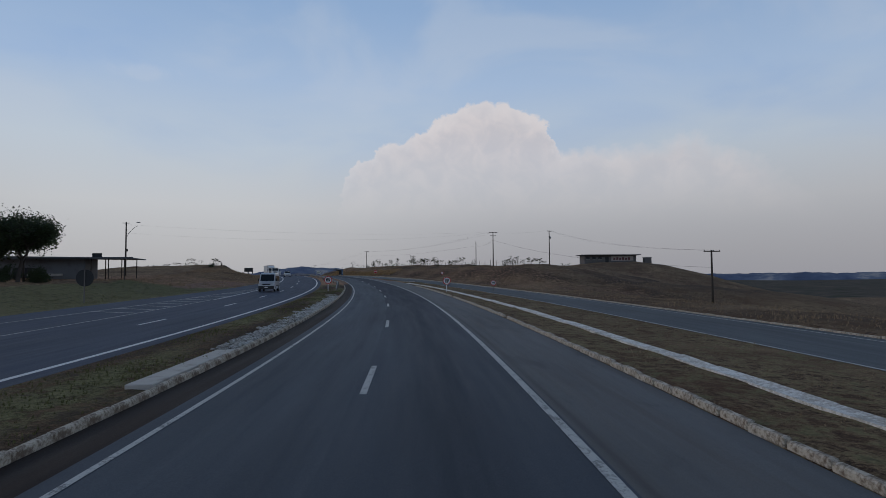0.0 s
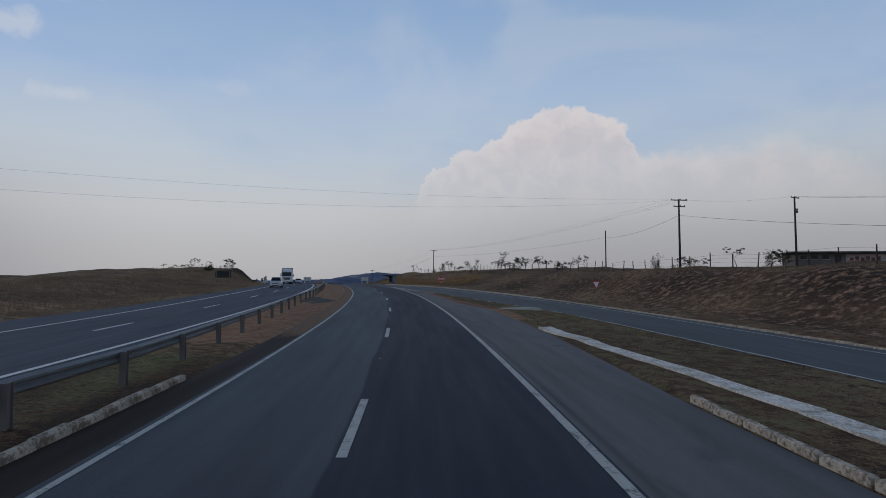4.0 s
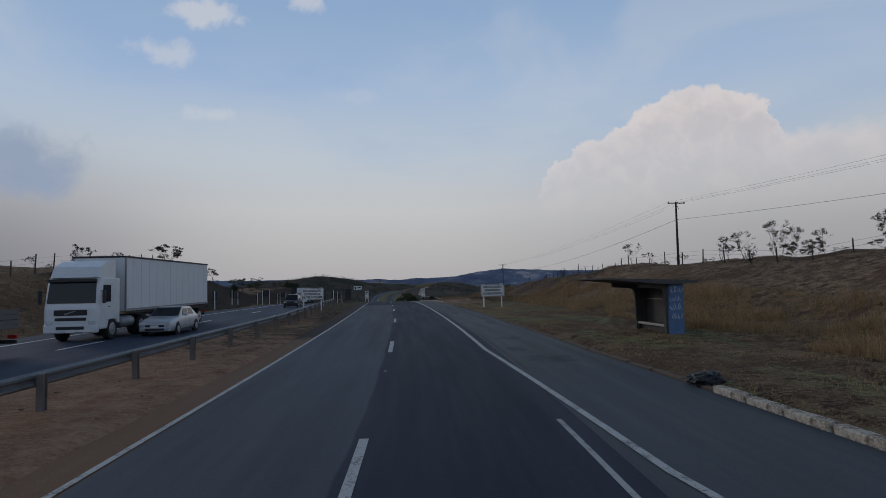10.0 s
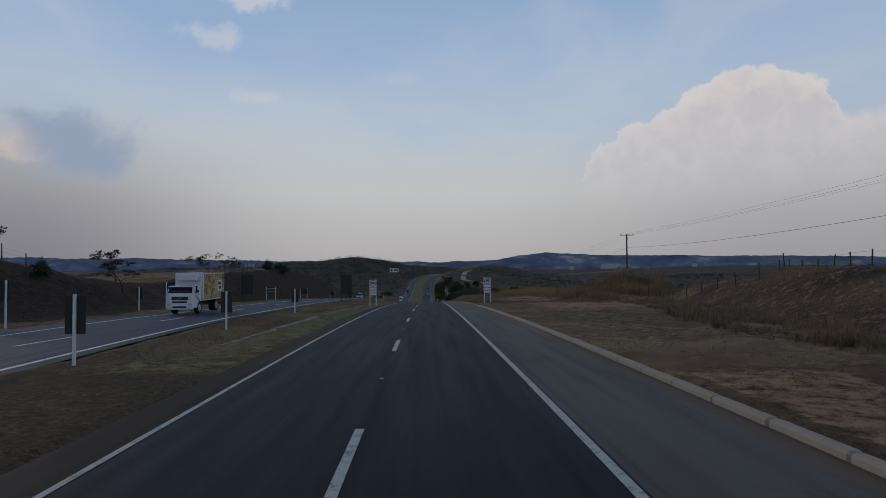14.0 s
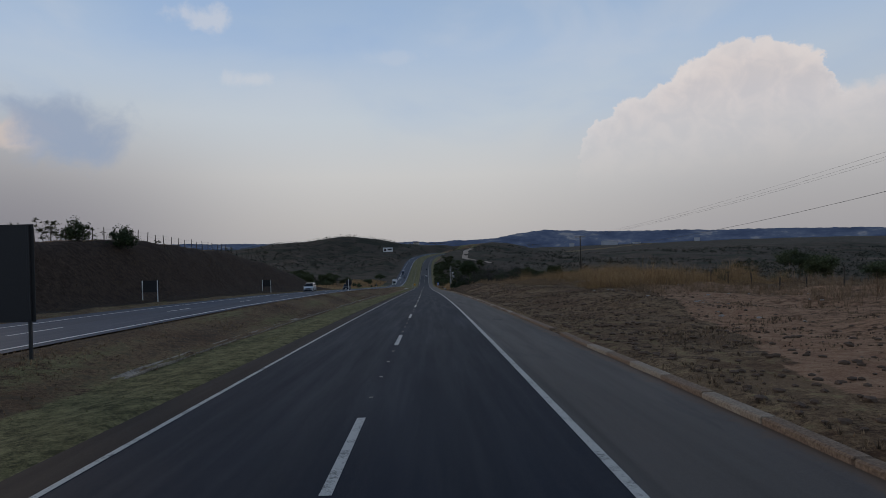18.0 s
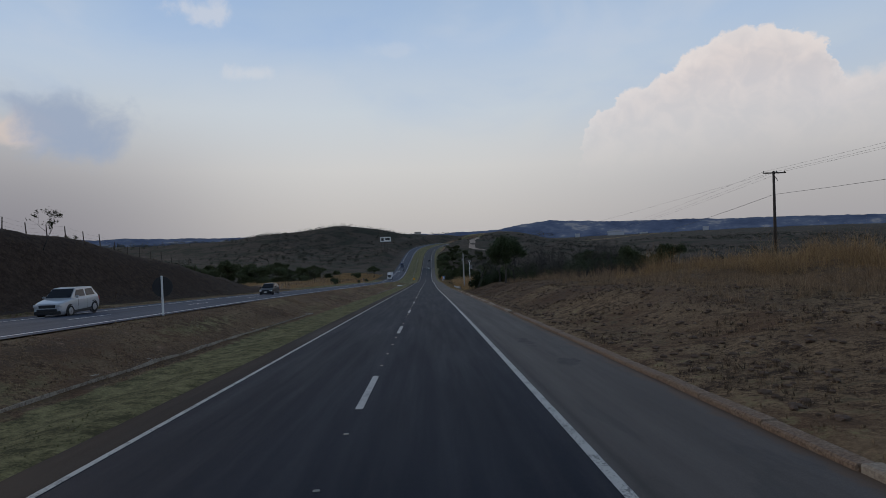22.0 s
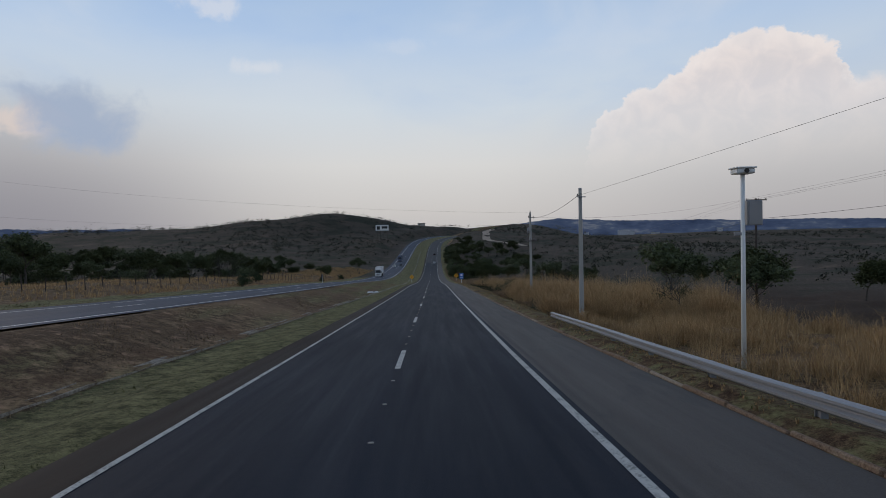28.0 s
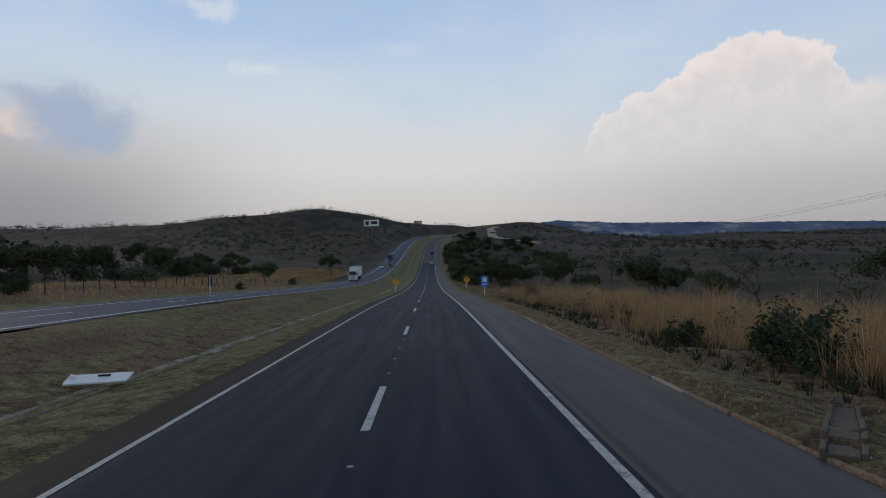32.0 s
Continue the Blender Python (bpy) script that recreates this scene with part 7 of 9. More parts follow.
def flatbed(s, u, label):
    t = thing("flatbed_lorry", stand(s, u, left_rise(s)), label, "lorry", "traffic on the road")
    truck_cab(t, 1.9, M_TRUCK, 2.4, 2.75)
    part("roof_box", box(1.0, 0.7, 0.16, (0, 0.9, 2.75), 0.04), M_TRUCK, t, "white roof vent")
    chassis(t, 1.8, 9.6, (6.4, 7.6))
    part("bed_floor", box(2.45, 7.4, 0.12, (0, 2.2 + 3.7, 1.08), 0.01), M_BED, t)
    part("headboard", merged(box(2.45, 0.06, 1.5, (0, 2.2, 1.2)), *[box(0.08, 0.1, 1.55, (x, 2.15, 1.2)) for x in (-1.1, -0.4, 0.4, 1.1)]), M_BED, t)
    for sg in (-1, 1):
        for k in range(4):
            part("side_board", merged(box(0.04, 1.78, 0.16, (sg * 1.22, 3.15 + 1.83 * k, 1.22)), box(0.04, 1.78, 0.16, (sg * 1.22, 3.15 + 1.83 * k, 1.42)), box(0.04, 1.78, 0.14, (sg * 1.22, 3.15 + 1.83 * k, 1.62))), M_BED, t)
        part("fuel_tank", tube(0.28, 0.28, 1.0, (sg * 0.98, 3.2, 0.72), 14, Matrix.Rotation(-math.pi / 2, 4, "X")), M_GALV, t, "bright fuel tank", True)
        part("toolbox", box(0.45, 0.9, 0.5, (sg * 0.98, 4.9, 0.5), 0.02), M_CHASSIS, t)
    part("tailboard", box(2.4, 0.05, 0.55, (0, 9.58, 1.2), 0.01), M_BED, t)
    rear_bar(t, 9.65)


flatbed(227.5, -16.2, "white flatbed lorry with grey wooden side boards")


def delivery(s, u, label):
    t = thing("delivery_lorry", stand(s, u, left_rise(s)), label, "lorry", "traffic on the road")
    truck_cab(t, 1.75, M_TRUCK, 2.2, 2.35)
    chassis(t, 1.7, 7.0, (5.2,), 2.3)
    bx = part("cargo_box", box(2.35, 5.2, 2.35, (0, 1.95 + 2.6, 1.05), 0.02), M_BOX, t, "white box body")
    part("chiller", merged(box(1.7, 0.45, 0.55, (0, 1.72, 2.75), 0.05), *[box(0.05, 0.02, 0.36, (-0.66 + 0.12 * k, 1.485, 2.85)) for k in range(12)]), M_BOX, t, "white chiller unit with slots")
    for sg in (-1, 1):
        art = part("side_picture", box(0.008, 5.0, 2.15, (sg * 1.182, 4.55, 1.15)), M_ART, bx, "mottled food picture in brown, green and cream")
        sign = part("trade_panel", box(0.006, 1.05, 1.0, (sg * 1.19, 5.9, 1.75)), M_WHITE, art, "white panel with plain dark shapes")
        part("trade_mark", merged(box(0.004, 0.75, 0.28, (sg * 1.195, 5.9, 2.3)), box(0.004, 0.55, 0.26, (sg * 1.195, 5.95, 1.92))), M_SIGNBACK, sign, "dark shapes of a trade mark")
    part("top_rail", merged(box(0.05, 5.2, 0.06, (-1.18, 4.55, 3.37)), box(0.05, 5.2, 0.06, (1.18, 4.55, 3.37))), M_GALV, bx)
    rear_bar(t, 7.15)


def art_mat():
    m, g, b = material("printed_food_picture")
    p = coords(g)
    n = g.noise(p, 1.4, 5, 0.6, 0.8)
    c = g.ramp(n, [(0.30, (0.05, 0.02, 0.012)), (0.42, (0.16, 0.05, 0.02)), (0.50, (0.40, 0.25, 0.08)), (0.57, (0.52, 0.44, 0.24)), (0.64, (0.12, 0.17, 0.04)), (0.75, (0.26, 0.06, 0.02))])
    g.put(b.inputs["Base Color"], c)
    b.inputs["Roughness"].default_value = 0.45
    return m


M_ART = art_mat()
delivery(345.0, -20.0, "white refrigerated delivery lorry with a food picture on its side")


def far_lorry(s, u, label, paint, cargo=None):
    t = thing("box_lorry", stand(s, u, left_rise(s)), label, "lorry", "traffic on the road")
    truck_cab(t, 2.0, paint, 2.45, 3.0)
    part("wind_deflector", box(2.0, 1.2, 0.7, (0, 1.1, 3.0), 0.1, None, 0.8), paint, t, "roof deflector")
    chassis(t, 1.9, 12.0, (4.3, 10.0, 11.2))
    bx = part("cargo_box", box(2.55, 9.8, 2.75, (0, 2.4 + 4.9, 1.3), 0.02), cargo or M_BOX, t, "plain box body")
    part("top_rail", box(2.57, 9.82, 0.06, (0, 7.3, 4.03)), M_GALV, bx)
    rear_bar(t, 12.3)


far_lorry(802.0, -22.4, "white box lorry with a pale cab on the far bend", M_TRUCK)
far_lorry(952.0, -22.0, "dark blue box lorry climbing the far hill", M_BLUECAB, M_BLUEBOX)

# ---------------------------------------------------------------- bus shelter
M_SHELTER = plain("stained_concrete", (0.085, 0.08, 0.078), 0.95, vary=0.3, scale=2.0, bump=0.01, dirt=(0.06, 0.055, 0.05), dirt_amount=0.6)
M_SHELTER_B = plain("faded_blue_wall", (0.10, 0.17, 0.30), 0.9, vary=0.3, scale=2.0, bump=0.008, dirt=(0.08, 0.075, 0.07), dirt_amount=0.6)
M_GRAFF = plain("pale_spray_paint", (0.42, 0.45, 0.50), 0.8, vary=0.3, scale=8.0)


def shelter(s, u):
    t = thing("bus_shelter", stand(s, u, None, 4) @ Matrix.Translation((0, 0, -0.16)), "dark stained concrete bus shelter with a blue scrawled end wall", "bus shelter")
    roof = prism([(-2.40, 2.44), (-2.40, 2.49), (1.55, 2.34), (1.55, 2.22), (0.1, 2.20), (-0.9, 2.30)], 3.6)
    bmesh.ops.translate(roof, verts=roof.verts, vec=(0, 1.5, 0))
    part("roof_slab", roof, M_SHELTER, t, "dark cantilevered roof slab")
    wall = part("end_wall", box(0.62, 0.18, 2.28, (0.72, 0.0, 0.0), 0.015), M_SHELTER_B, t, "faded blue end wall")
    rg = random.Random(5)
    for k in range(4):
        z = 0.75 + 0.36 * k
        strokes = [box(0.022, 0.006, rg.uniform(0.12, 0.26), (0.48 + 0.07 * i, -0.094, z + rg.uniform(0, 0.05)), 0, Matrix.Rotation(radians(rg.uniform(-35, 35)), 4, "Y")) for i in range(7)]
        part("scrawl", merged(*strokes), M_GRAFF, wall, "pale unreadable scrawl")
    part("back_wall", box(0.16, 3.0, 2.28, (0.98, 1.6, 0.0), 0.015), M_SHELTER, t)
    part("far_wall", box(0.62, 0.16, 2.22, (0.72, 3.0, 0.0), 0.015), M_SHELTER, t)
    pts = [(-0.78, 2.29), (-0.76, 2.08), (0.12, 2.02), (0.24, 1.93), (0.29, 1.70), (0.32, 0.0), (0.46, 0.0), (0.46, 2.22)]
    for y in (0.16, 2.86):
        bm = prism(pts, 0.16)
        bmesh.ops.translate(bm, verts=bm.verts, vec=(0, y, 0))
        part("curved_support", bm, M_SHELTER, t, "curved concrete support")
    part("wall_ledge", box(0.05, 2.5, 0.03, (0.89, 1.5, 1.52)), M_CONC, t, "pale ledge on the dark back wall")
    part("wall_ledge", box(0.04, 2.5, 0.03, (0.89, 1.5, 0.92)), M_SHELTER, t)
    b = part("bench", box(0.50, 2.6, 0.09, (0.68, 1.5, 0.42), 0.01), M_SHELTER, t, "concrete bench")
    part("bench_edge", box(0.05, 2.6, 0.10, (0.40, 1.5, 0.42), 0.01), M_CONC, b, "pale bench edge")
    part("plinth", box(0.10, 2.6, 0.42, (0.62, 1.5, 0.0), 0.01), M_SHELTER, t)
    part("foundation", box(1.2, 3.3, 0.22, (0.75, 1.5, -0.18), 0.02), M_SHELTER, t)


shelter(238.0, 9.8)
bag = bmesh.new()
bmesh.ops.create_icosphere(bag, subdivisions=4, radius=0.34)
for v in bag.verts:
    v.co = Vector((v.co.x * 1.2, v.co.y, max(-0.14, v.co.z * 0.6))) * (1 + 0.30 * noise.noise(v.co * 5) + 0.22 * noise.noise(v.co * 13))
ob = part("rubbish_bag", bag, M_BLACK)
ob.matrix_world = stand(227.9, 6.55, None) @ Matrix.Translation((0, 0, 0.12))
tagged(ob, "crumpled black rubbish bag lying on the grass", "rubbish")

# ---------------------------------------------------------------- shed, hill house, billboards
M_SHEDWALL = plain("grey_rendered_wall", (0.15, 0.15, 0.155), 0.9, vary=0.15, scale=0.8, dirt=(0.07, 0.06, 0.055), dirt_amount=0.5)
M_ROOF = plain("dull_sheet_roof", (0.12, 0.12, 0.125), 0.6, 0.3, vary=0.2, scale=1.0)
M_HOUSE = plain("weathered_brick_wall", (0.13, 0.12, 0.115), 0.95, vary=0.3, scale=1.5, bump=0.01)
M_BANNER = plain("pale_painted_banner", (0.42, 0.36, 0.33), 0.8, vary=0.15, scale=1.0, dirt=(0.3, 0.12, 0.1), dirt_amount=0.4)


def shed():
    p = place(115.5, -43.4)
    z = float(ground_z(118.0, -48.0)) - 0.1
    roof_z = float(np.interp(114, RS, RZ)) + 4.9 - z
    t = thing("roadside_shed", pose(p[0], p[1], z, 0, 0, heading(115)), "low grey roadside shed with a flat sheet roof and open canopy", "shed")
    part("roof", box(25.0, 8.0, 0.18, (-11.6, 4.0, roof_z), 0.02, Matrix.Rotation(radians(0.8), 4, "Y")), M_ROOF, t, "thin sheet roof")
    part("fascia", box(25.0, 0.06, 0.30, (-11.6, -0.02, roof_z - 0.16)), M_ROOF, t)
    wl = part("front_wall", box(13.5, 0.2, roof_z - 0.1, (-14.0, 1.2, 0), 0.01), M_SHEDWALL, t)
    part("side_wall", box(0.2, 6.0, roof_z - 0.1, (-7.3, 4.1, 0), 0.01), M_SHEDWALL, t)
    part("back_wall", box(13.5, 0.2, roof_z - 0.1, (-14.0, 7.2, 0), 0.01), M_SHEDWALL, t)
    part("doorway", box(3.0, 0.1, 2.4, (-17.0, 1.08, 0), 0.01), M_BLACK, wl, "dark open doorway")
    part("counter", box(5.5, 0.3, 0.35, (-13.5, 0.95, 1.0), 0.01), M_CONC, wl, "pale counter ledge")
    for x in (-6.0, -3.2, -0.6):
        for y in (0.4, 7.6):
            part("canopy_post", box(0.14, 0.14, roof_z, (x, y, 0), 0.01), M_WOOD, t)
    part("roof_sign", box(1.6, 0.08, 0.7, (-5.6, 2.0, roof_z + 0.2)), M_SIGNBACK, t)


shed()



def hill_house():
    a, b = Vector((66.0, 220.3, 0)), Vector((89.5, 219.6, 0))
    z = 8.3
    t = thing("hill_house", pose(66.3, 220.2, z, 0, 0, -2.0), "long low dark house with a flat roof and painted banner", "house")
    part("roof", box(22.4, 9.0, 0.28, (11.7, 3.2, 2.95), 0.03), M_ROOF, t, "dark flat overhanging roof")
    wl = part("wall", box(19.6, 7.0, 4.2, (11.7, 3.6, -1.2), 0.02), M_HOUSE, t)
    for x in (3.2, 5.5, 7.8):
        w = part("window", box(1.3, 0.1, 0.9, (x, 0.06, 1.5), 0.01), M_BLACK, wl, "dark window opening")
        part("sill", box(1.5, 0.14, 0.08, (x, 0.04, 1.42)), M_CONC, w)
    part("door", box(1.3, 0.1, 2.4, (10.4, 0.06, 0.0), 0.01), M_BLACK, wl, "dark doorway")
    bn = part("banner", box(8.4, 0.06, 1.7, (16.2, 0.05, 0.9), 0.01), M_BANNER, wl, "pale banner with faded red shapes")
    for k in range(6):
        part("faded_mark", box(0.8, 0.02, 0.7 + 0.25 * (k % 2), (13.2 + 1.1 * k, 0.01, 1.2)), plain("faded_dark_red", (0.14, 0.05, 0.05), 0.8), bn, "faded dark red shape")
    h = thing("water_hut", pose(92.6, 221.0, z - 0.3, 0, 0, 0), "small dark brick hut beside the hill house", "hut")
    part("wall", box(2.4, 2.4, 3.7, (0, 0, -1.4), 0.02), M_HOUSE, h)
    part("roof", box(2.7, 2.7, 0.15, (0, 0, 2.3), 0.02), M_ROOF, h)


hill_house()


def billboard(s, u, z, w, hh, label):
    p = place(s, u)
    g0 = float(ground_z(s, u))
    t = thing("billboard", pose(p[0], p[1], g0, 0, 0, heading(s) + 6), label, "billboard", "hill billboards")
    zb = z - hh - g0
    for k in range(4):
        part("post", box(0.25, 0.25, max(1.0, zb + hh + 0.5), (-w / 2 + w * (k + 0.5) / 4, 0.2, -0.5)), M_WOOD, t)
    pl = part("panel", box(w, 0.15, hh, (0, 0, zb), 0.02), M_WHITE, t, "white panel")
    part("border", frame_bars(w, hh, 0.22, -0.09, zb), M_GALV, pl)
    part("faded_shape", merged(box(w * 0.42, 0.02, hh * 0.38, (w * 0.18, -0.09, zb + hh * 0.36)), box(w * 0.22, 0.02, hh * 0.55, (-w * 0.28, -0.09, zb + hh * 0.2))), M_SIGNBACK, pl, "dark shapes of a faded advert")


billboard(1072.9, -45.0, 5.6, 11.5, 5.2, "large white billboard with dark shapes on the hillside")

# a fallen white board in the median gutter
t = thing("fallen_board", stand(643.2, -8.8, None, 12), "white board lying in the median gutter", "debris")
part("board", box(1.5, 0.75, 0.05, (0, 0, 0.20), 0.01, Matrix.Rotation(radians(6), 4, "X")), M_WHITE, t)
part("bracket", tube(0.10, 0.08, 0.28, (-0.82, 0.1, 0.1), 10, Matrix.Rotation(radians(40), 4, "Y")), M_WHITE, t)
part("handle", box(0.3, 0.03, 0.05, (0.1, 0.1, 0.26)), M_BLACK, t)

# chute drain through the verge
t = tagged(new("drain_chute"), "broken concrete drain chute running down from the kerb", "drain", "", "structure")
for k in range(9):
    q = k / 8.0
    p = on_ground(635.4 + 5.4 * q, 5.75 + 3.8 * q)
    ob = part("chute_slab", merged(box(0.42, 0.50, 0.10, (0, 0, -0.08), 0.015), box(0.08, 0.50, 0.17, (-0.25, 0, -0.10), 0.015), box(0.08, 0.50, 0.17, (0.25, 0, -0.10), 0.015)), M_KERB_D, t)
    ob.matrix_world = pose(p[0], p[1], p[2], rng.uniform(-4, 4), rng.uniform(-4, 4), heading(638) - 38 + rng.uniform(-6, 6))

# the dirt track and small things on the far slopes
def track(name, rows, w, mat, label):
    ps = [on_ground(s, u, 0.25) for s, u in rows]
    vs, fs = [], []
    for i, p in enumerate(ps):
        a, b = ps[max(0, i - 1)], ps[min(len(ps) - 1, i + 1)]
        d = np.array([b[0] - a[0], b[1] - a[1]])
        d = d / np.hypot(*d)
        n = np.array([d[1], -d[0], 0]) * w / 2
        vs += [p - n, p + n]
        if i:
            k = 2 * i
            fs.append((k - 2, k - 1, k + 1, k))
    tagged(link_mesh(name, vs, fs, mat), label, "track", "", "structure")


M_TRACK = plain("pale_dirt_track", (0.33, 0.255, 0.19), 0.95, vary=0.25, scale=0.3)
hs = [(1226 - 8.0 * k, 47.5 + 1.5 * math.sin(k * 0.5)) for k in range(13)] + [(1122 - 10.0 * k, 47 - 0.5 * k) for k in range(9)] + [(1036 - 4.5 * k, 44 + 3.0 * k) for k in range(1, 9)]
track("dirt_track", hs, 6.5, M_TRACK, "pale dirt track climbing the far hillside")
for s, u in ((1150.0, 52.0), (1158.0, 60.0), (1166.0, 70.0)):
    p = on_ground(s, u)
    t = thing("far_pole", pose(p[0], p[1], p[2], 0, 0, heading(s)), "small dark pole on the far crest", "utility pole", "far poles")
    part("pole", tube(0.14, 0.10, 7.5, (0, 0, -0.5), 6), M_WOOD, t)
    part("crossarm", box(1.8, 0.14, 0.14, (0, 0, 6.3)), M_WOOD, t)
for x, y, w in ((-442.0, 1287.0, 10.0),):
    s, u = stations([x], [y])
    z = float(ground_z(s, u)[0])
    t = thing("far_house", pose(x, y, z, 0, 0, 20), "small pale house on the far hill crest", "house", "far houses")
    part("wall", box(w, 5, 3.6, (0, 0, -0.6), 0.03), M_CONC, t)
    part("roof", prism([(-w / 2 - 0.4, 3.0), (w / 2 + 0.4, 3.0), (w / 2, 3.5), (-w / 2, 3.5)], 5.8), M_ROOF, t)
    part("window", box(1.2, 0.06, 1.0, (-w * 0.2, -2.52, 1.1)), M_BLACK, t, "dark window")

# ---------------------------------------------------------------- distance
def ridge():
    """Hills on the horizon, a plain glowing backdrop 4 km off with haze painted in."""
    m, g, b = material("painted_haze_glow")
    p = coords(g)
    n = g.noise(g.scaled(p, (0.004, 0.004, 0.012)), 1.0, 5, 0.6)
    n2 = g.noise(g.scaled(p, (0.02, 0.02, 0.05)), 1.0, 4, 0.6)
    # blue tones stand in for haze in the air; emitted, not lit
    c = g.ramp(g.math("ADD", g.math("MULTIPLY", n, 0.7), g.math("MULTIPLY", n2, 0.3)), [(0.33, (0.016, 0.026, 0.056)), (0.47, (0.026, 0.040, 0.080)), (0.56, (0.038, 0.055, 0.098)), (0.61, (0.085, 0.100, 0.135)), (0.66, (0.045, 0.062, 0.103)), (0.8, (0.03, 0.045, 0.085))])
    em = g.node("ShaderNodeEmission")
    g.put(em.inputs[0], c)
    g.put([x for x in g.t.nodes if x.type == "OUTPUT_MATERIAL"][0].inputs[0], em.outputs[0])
    vs, fs = [], []
    azs = np.arange(-180, 180.1, 0.25)
    r = np.random.RandomState(4)
    bump = np.convolve(r.rand(len(azs) + 8), np.ones(9) / 9, "valid")[:len(azs)] - 0.5
    fine = r.rand(len(azs)) - 0.5
    el = np.interp(azs, (-180, -60, -45, -30, -17, -8, 0, 4, 9, 12, 14, 18, 26, 34, 42, 55, 70, 180), (0.3, 0.35, 0.35, 0.42, 0.72, 0.95, 1.05, 1.15, 1.45, 1.1, 0.75, 0.6, 0.6, 0.75, 0.9, 1.05, 0.8, 0.3)) + 0.35 * bump + 0.05 * fine
    for a, e in zip(np.radians(azs), el):
        for k, (rad, zz) in enumerate(((4150, -70.0), (4250, 4250 * math.tan(radians(e)) * 0.5), (4350, 4350 * math.tan(radians(e))))):
            vs.append((-100 - rad * math.sin(a), 380 + rad * math.cos(a), zz))
    for i in range(len(azs) - 1):
        for k in range(2):
            a = 3 * i + k
            fs.append((a, a + 3, a + 4, a + 1))
    tagged(link_mesh("backdrop_hills", vs, fs, m), "blue hills along the horizon with painted haze", "distant hills", "", "structure")


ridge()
M_FARWHITE = plain("far_white_wall", (0.42, 0.43, 0.47), 0.9, vary=0.1, scale=0.05)
for k, (a, e, w) in enumerate(((3.4, 0.12, 46), (2.9, 0.10, 30), (2.55, 0.04, 40), (0.6, -0.08, 50), (6.4, -0.02, 30), (-4.5, 0.2, 34))):
    rad, a = 4050.0, radians(a)
    t = thing("distant_building", pose(-100 - rad * math.sin(a), 380 + rad * math.cos(a), rad * math.tan(radians(e)) - 25, 0, 0, math.degrees(a)), "pale long building on the hazy hillside", "building", "distant buildings")
    part("wall", box(w, 14, 30, (0, 0, 0), 0.2), M_FARWHITE, t)
    part("roof", prism([(-w / 2 - 1, 30), (w / 2 + 1, 30), (w / 2 - 1, 33), (-w / 2 + 1, 33)], 16), M_FARWHITE, t)

# ---------------------------------------------------------------- trees
M_BARK = plain("grey_brown_bark", (0.050, 0.040, 0.033), 0.95, vary=0.3, scale=6.0, bump=0.02)
M_CHAR = plain("scorched_bark", (0.030, 0.026, 0.023), 0.95, vary=0.3, scale=6.0, bump=0.02)
M_LEAF = leaf_mat("dark_tree_leaves", (0.020, 0.033, 0.014), (0.080, 0.105, 0.040))
M_LEAF2 = leaf_mat("dull_bush_leaves", (0.018, 0.030, 0.014), (0.062, 0.084, 0.034))
M_LEAF3 = leaf_mat("dusty_savanna_leaves", (0.022, 0.027, 0.014), (0.075, 0.080, 0.036))
M_LEAF4 = leaf_mat("hazy_hill_leaves", (0.020, 0.022, 0.015), (0.074, 0.072, 0.046))
M_LEAF5 = leaf_mat("valley_tree_leaves", (0.034, 0.044, 0.020), (0.115, 0.135, 0.058))
M_STRAW = leaf_mat("golden_dry_grass", (0.22, 0.135, 0.066), (0.70, 0.465, 0.235), 0.9)
M_STRAW2 = leaf_mat("brown_dry_grass", (0.14, 0.090, 0.055), (0.50, 0.345, 0.21), 0.9)
M_GREEN = leaf_mat("short_green_grass", (0.080, 0.079, 0.031), (0.245, 0.226, 0.096), 0.9)
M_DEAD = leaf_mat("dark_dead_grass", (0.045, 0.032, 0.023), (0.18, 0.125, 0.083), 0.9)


def grow(r, h, rad, spread, levels, lean=0.0, fork=(2, 4), twist=0.35, first=0.35, droop=0.0):
    """Branch segments (p0, p1, r0, r1) and twig ends of a tree."""
    segs, tips = [], []
    def go(p, d, length, rr, lev):
        n = 3 if lev == 0 else 2
        for k in range(n):
            d = (d + Vector((r.uniform(-1, 1), r.uniform(-1, 1), r.uniform(-0.4, 0.6))) * twist * (0.5 if lev == 0 else 1)).normalized()
            q = p + d * (length / n)
            segs.append((p.copy(), q.copy(), rr, rr * 0.84))
            p, rr = q, rr * 0.84
            if lev > 0 and k == 0 and r.random() < 0.5 and lev < levels:
                side = Vector((r.uniform(-1, 1), r.uniform(-1, 1), r.uniform(0.0, 0.7))).normalized()
                go(p.copy(), (d * 0.4 + side).normalized(), length * 0.55, rr * 0.6, lev + 1)
        if lev >= levels:
            tips.append(p)
            return
        for k in range(r.randint(*fork)):
            a = r.uniform(0, 6.283)
            side = Vector((math.cos(a), math.sin(a), r.uniform(0.1, 0.7) - droop))
            go(p.copy(), (d * (1 - spread) + side * spread).normalized(), length * r.uniform(0.62, 0.85), rr * r.uniform(0.55, 0.72), lev + 1)
    go(Vector((0, 0, -0.25)), Vector((lean, r.uniform(-0.05, 0.05), 1)).normalized(), h * first, rad, 0)
    top = max(t.z for t in tips)
    k = h / top
    return [(a * k, b * k, x, y) for a, b, x, y in segs], [t * k for t in tips]


